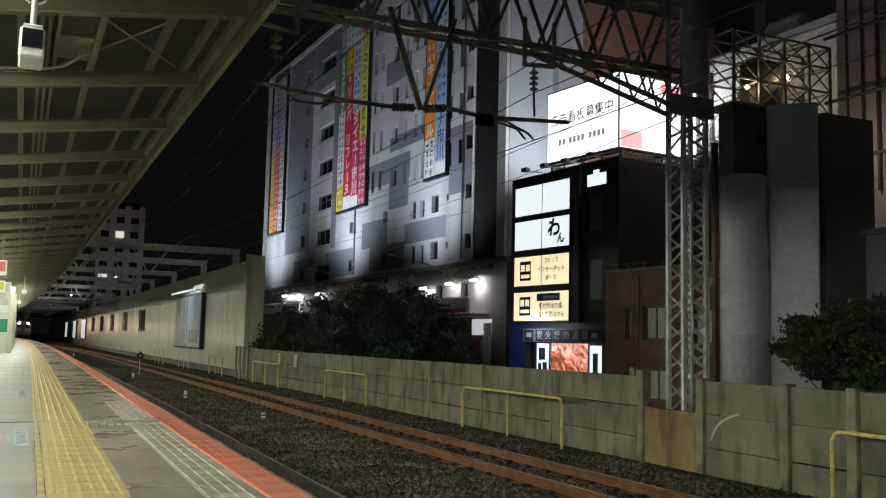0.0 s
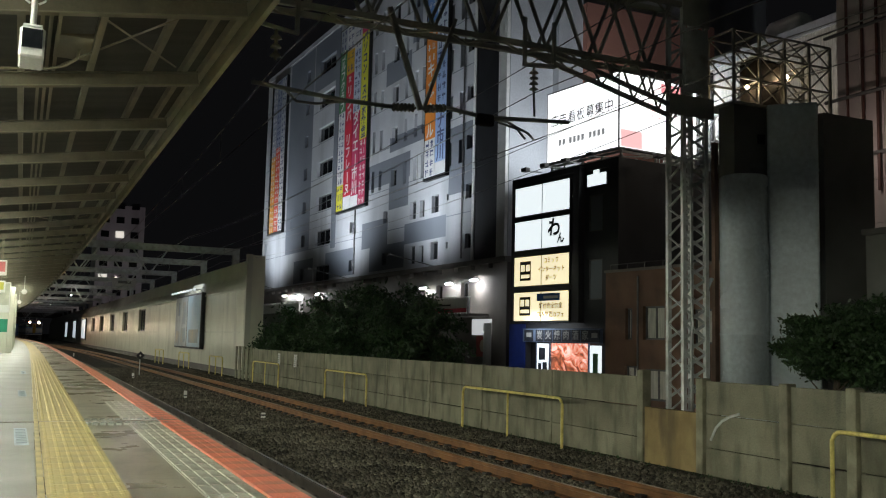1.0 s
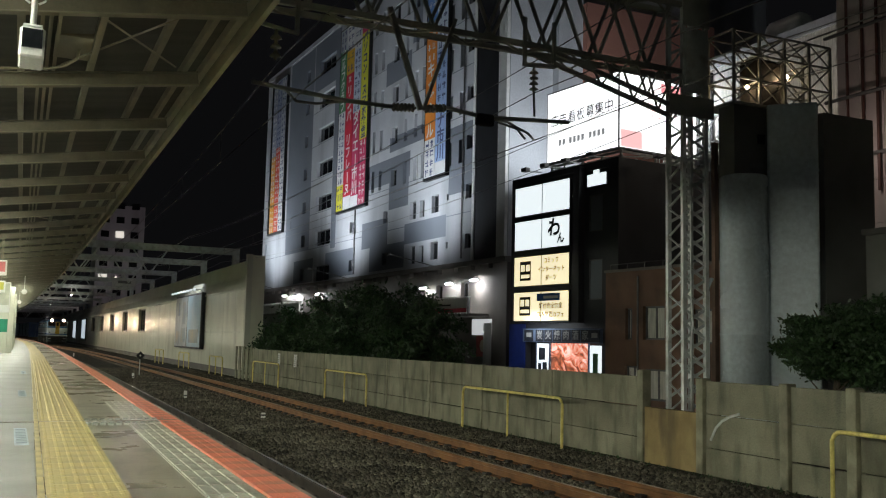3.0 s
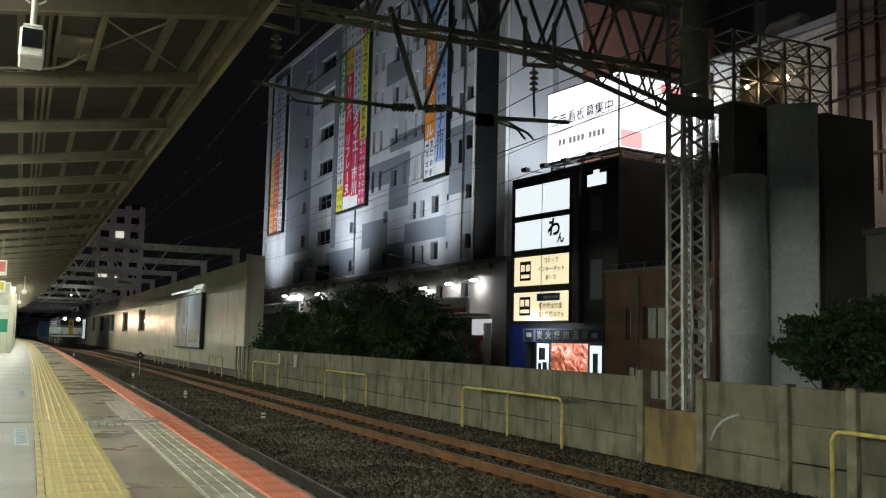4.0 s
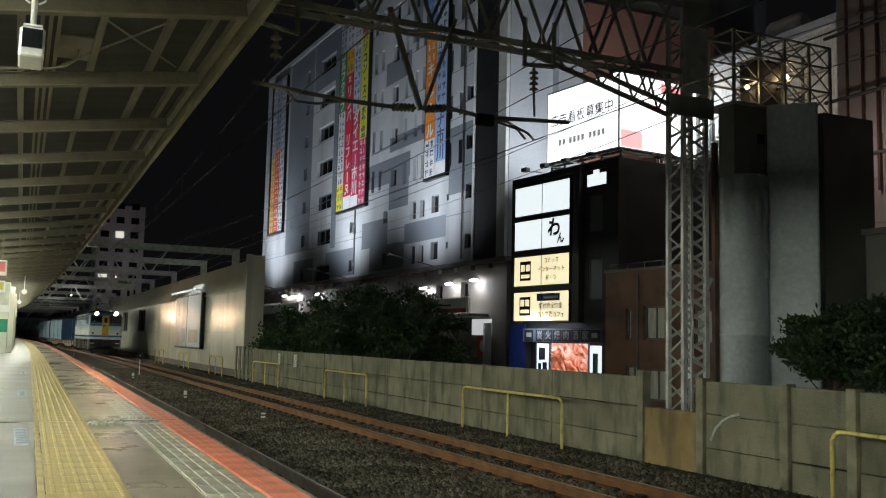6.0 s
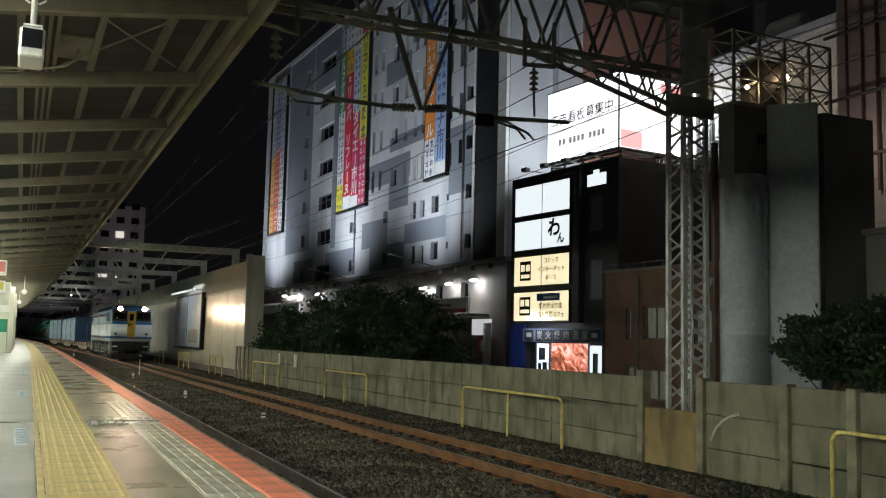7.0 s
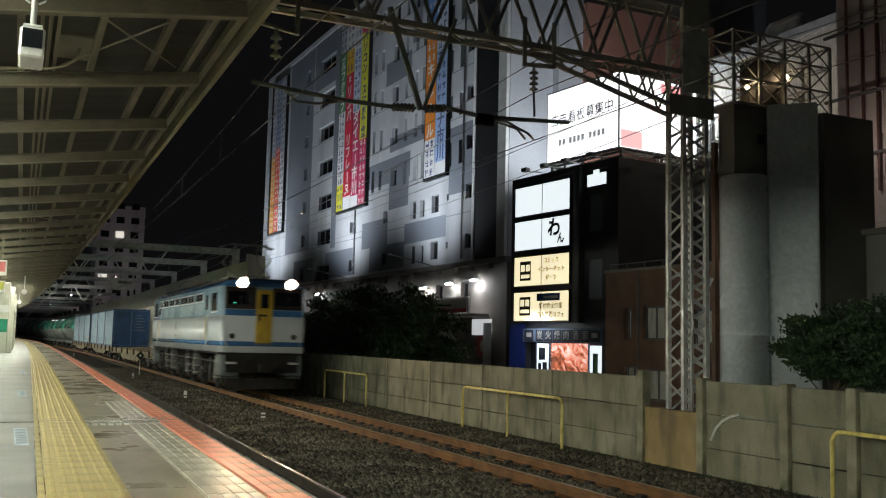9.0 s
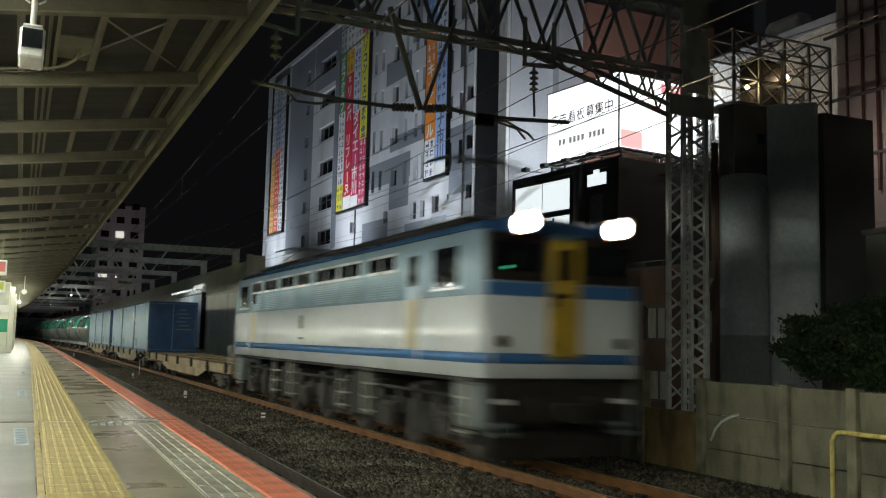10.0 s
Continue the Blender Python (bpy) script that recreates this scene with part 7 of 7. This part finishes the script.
def build_container():
    t = thing("freight_container", Matrix(), "twenty-foot container with pale blue ribbed sides and deep blue end doors", "container", "freight containers")
    L, W, H = 6.06, 1.22, 2.6
    bm = bmesh.new()
    bm_box(bm, -W + 0.03, 0.04, 0.10, W - 0.03, L - 0.04, H - 0.06)
    body = part("body", bm, M["boxside"], t)
    for s in (-1, 1):
        bm = bmesh.new()
        for k in range(26):
            y = 0.14 + k * (L - 0.28) / 26
            a = s * (W - 0.03)
            bm_box(bm, min(a, a + s * 0.022), y, 0.14, max(a, a + s * 0.022), y + 0.12, H - 0.1)
        part("side_rib", bm, M["boxside"], body)
        bm = bmesh.new()
        a = s * (W - 0.006)
        bm_box(bm, min(a, a + s * 0.004), 0.75, 1.55, max(a, a + s * 0.004), 0.95, 2.25)
        bm_box(bm, min(a, a + s * 0.004), 0.95, 2.1, max(a, a + s * 0.004), 1.2, 2.25)
        part("white_mark", bm, M["white"], body)
    bm = bmesh.new()
    for y in (0.0, L - 0.09):
        for x in (-W, W - 0.09):
            bm_box(bm, x, y, 0, x + 0.09, y + 0.09, H)
        bm_box(bm, -W + 0.09, y, 0, W - 0.09, y + 0.09, 0.12)
        bm_box(bm, -W + 0.09, y, H - 0.1, W - 0.09, y + 0.09, H)
    for x in (-W, W - 0.07):
        bm_box(bm, x, 0.09, 0, x + 0.07, L - 0.09, 0.13)
        bm_box(bm, x, 0.09, H - 0.09, x + 0.07, L - 0.09, H)
    part("corner_frame", bm, M["boxend"], t, "deep blue corner frame")
    for y, d in ((0.012, 1), (L - 0.012, -1)):
        for x0, x1 in ((-W + 0.10, -0.01), (0.01, W - 0.10)):
            door = part("end_door", box(x0, min(y, y + d * 0.03), 0.13, x1, max(y, y + d * 0.03), H - 0.11), M["boxend"], t, "deep blue end door")
            bm = bmesh.new()
            for q in (0.25, 0.75):
                xx = x0 + (x1 - x0) * q
                bm_tube(bm, [(xx, y - d * 0.03, 0.1), (xx, y - d * 0.03, H - 0.08)], 0.016, 6)
                bm_box(bm, xx - 0.02, min(y - d * 0.05, y - d * 0.01), 1.0, xx + 0.28, max(y - d * 0.05, y - d * 0.01), 1.05)
            part("lock_rod", bm, M["boxend"], door)
            if x0 > 0:
                bm = bmesh.new()
                for k in range(6):
                    bm_box(bm, x0 + 0.15 + 0.1 * (k % 2), y - 0.006 * d if d > 0 else y, 1.15 + 0.2 * k, x1 - 0.2 - 0.12 * (k % 3), y if d > 0 else y + 0.006, 1.21 + 0.2 * k)
                part("print_bar", bm, mat("faint_white_print", (0.25, 0.3, 0.4), None, 8, 0.6, bump=0), door)
    return t


def build_tank_wagon():
    t = thing("tank_wagon", Matrix(), "green and grey oil tank wagon", "wagon", "tank wagons")
    L = 13.4
    part("underframe", box(-1.1, 0.35, 0.75, 1.1, L - 0.35, 1.02, bevel=0.02), M["tankgrey"], t)
    prof = [(0.55, 0.3), (0.62, 0.9), (0.8, 1.2), (1.1, 1.36), (2.5, 1.40), (6.0, 1.42), (7.4, 1.42), (10.9, 1.40), (12.3, 1.36), (12.6, 1.2), (12.78, 0.9), (12.85, 0.3)]
    bm = lathe(prof, 28, "y", (0, 0, 2.38))
    for f in bm.faces:
        if f.calc_center_median().z < 2.25:
            f.material_index = 1
    part("tank", bm, [M["tankgreen"], M["tankgrey"]], t, "green upper and grey lower tank shell")
    bm = bmesh.new()
    bm_box(bm, -0.5, 4.5, 3.82, 0.5, 9.0, 3.88)
    for y in (4.5, 5.6, 6.7, 7.8, 8.9):
        for s in (-0.5, 0.5):
            bm_bar(bm, (s, y, 3.85), (s, y, 4.1), 0.03)
    for s in (-0.5, 0.5):
        bm_bar(bm, (s, 4.5, 4.1), (s, 8.9, 4.1), 0.03)
    part("top_walkway", bm, M["tankgrey"], t)
    part("dome_hatch", lathe([(3.7, 0.3), (3.98, 0.3), (4.02, 0.2)], 14, "z", (0, 6.7, 0)), M["tankgrey"], t)
    bm = bmesh.new()
    for q in (-0.25, 0.25):
        bm_bar(bm, (-1.5, 6.7 + q, 1.0), (-1.45, 6.7 + q, 2.6), 0.03)
        bm_bar(bm, (-1.45, 6.7 + q, 2.6), (-0.5, 6.7 + q, 3.9), 0.03)
    part("ladder", bm, M["tankgrey"], t)
    for yb in (2.4, 11.0):
        bm = bmesh.new()
        for s in (-1, 1):
            bm_box(bm, s * 1.0 - 0.07, yb - 1.2, 0.42, s * 1.0 + 0.07, yb + 1.2, 0.64)
        bm_box(bm, -0.9, yb - 0.2, 0.4, 0.9, yb + 0.2, 0.75)
        part("bogie", bm, M["bogie"], t)
        for q in (-0.9, 0.9):
            wheelset(t, yb + q, 0.43)
    bm = bmesh.new()
    for y, d in ((0.35, -1), (L - 0.35, 1)):
        bm_box(bm, -0.1, min(y, y + d * 0.36), 0.78, 0.1, max(y, y + d * 0.36), 0.98)
    part("coupler", bm, M["bogie"], t)
    return t


TRAIN = []


def build_train():
    loco = build_loco()
    TRAIN.append((loco, 0.0, LOCO_L, 0.0))
    w = build_flat_wagon()
    starts = [16.75, 37.05, 57.35]
    wagons = [w] + [copy_thing(w, Matrix()) for _ in starts[1:]]
    for ob, s in zip(wagons, starts):
        TRAIN.append((ob, s, s + 20.0, 0.0))
    c = build_container()
    first = True
    for s in starts[1:]:
        for k in range(3):
            ob = c if first else copy_thing(c, Matrix())
            first = False
            a = s + 0.65 + 6.30 * k
            TRAIN.append((ob, a, a + 6.06, 1.0))
    t = build_tank_wagon()
    for k in range(11):
        ob = t if k == 0 else copy_thing(t, Matrix())
        s = 77.7 + 13.6 * k
        TRAIN.append((ob, s, s + 13.4, 0.0))


def front_y(t):
    """Where the front of the train is along the line."""
    return 11.89 + 18.24 * (10 - t) + 0.15 * (10 - t) ** 2


def motions():
    for ob, a, b, z in TRAIN:
        rows = []
        for k in range(41):
            t = k * 0.25
            y0, y1 = front_y(t) + a, front_y(t) + b
            p0, p1 = y0 + 0.2 * (b - a), y0 + 0.8 * (b - a)
            x0, x1 = track_x(p0), track_x(p1)
            slope = (x1 - x0) / (p1 - p0)
            rows.append((t, pose(x0 - slope * (p0 - y0), y0, z, 0, 0, -math.degrees(math.atan(slope)))))
        walk(ob, rows)
    for ob, r in SPIN:
        base = ob.matrix_basis.translation.copy()
        rows = []
        for k in range(301):
            t = k / 30
            rows.append((t, pose(base.x, base.y, base.z, math.degrees((front_y(t) - front_y(0)) / r) * -1 % 360 * -1)))
        walk(ob, rows)


build_ground()
build_tracks()
build_stones()
build_platform()
build_canopy()
build_kiosk()
build_hall()
build_tower()
build_sign_house()
build_brick_house()
build_plant()
build_catenary()
build_guards()
build_trees()
build_weeds()
build_distance()
build_train()
build_wall()
motions()
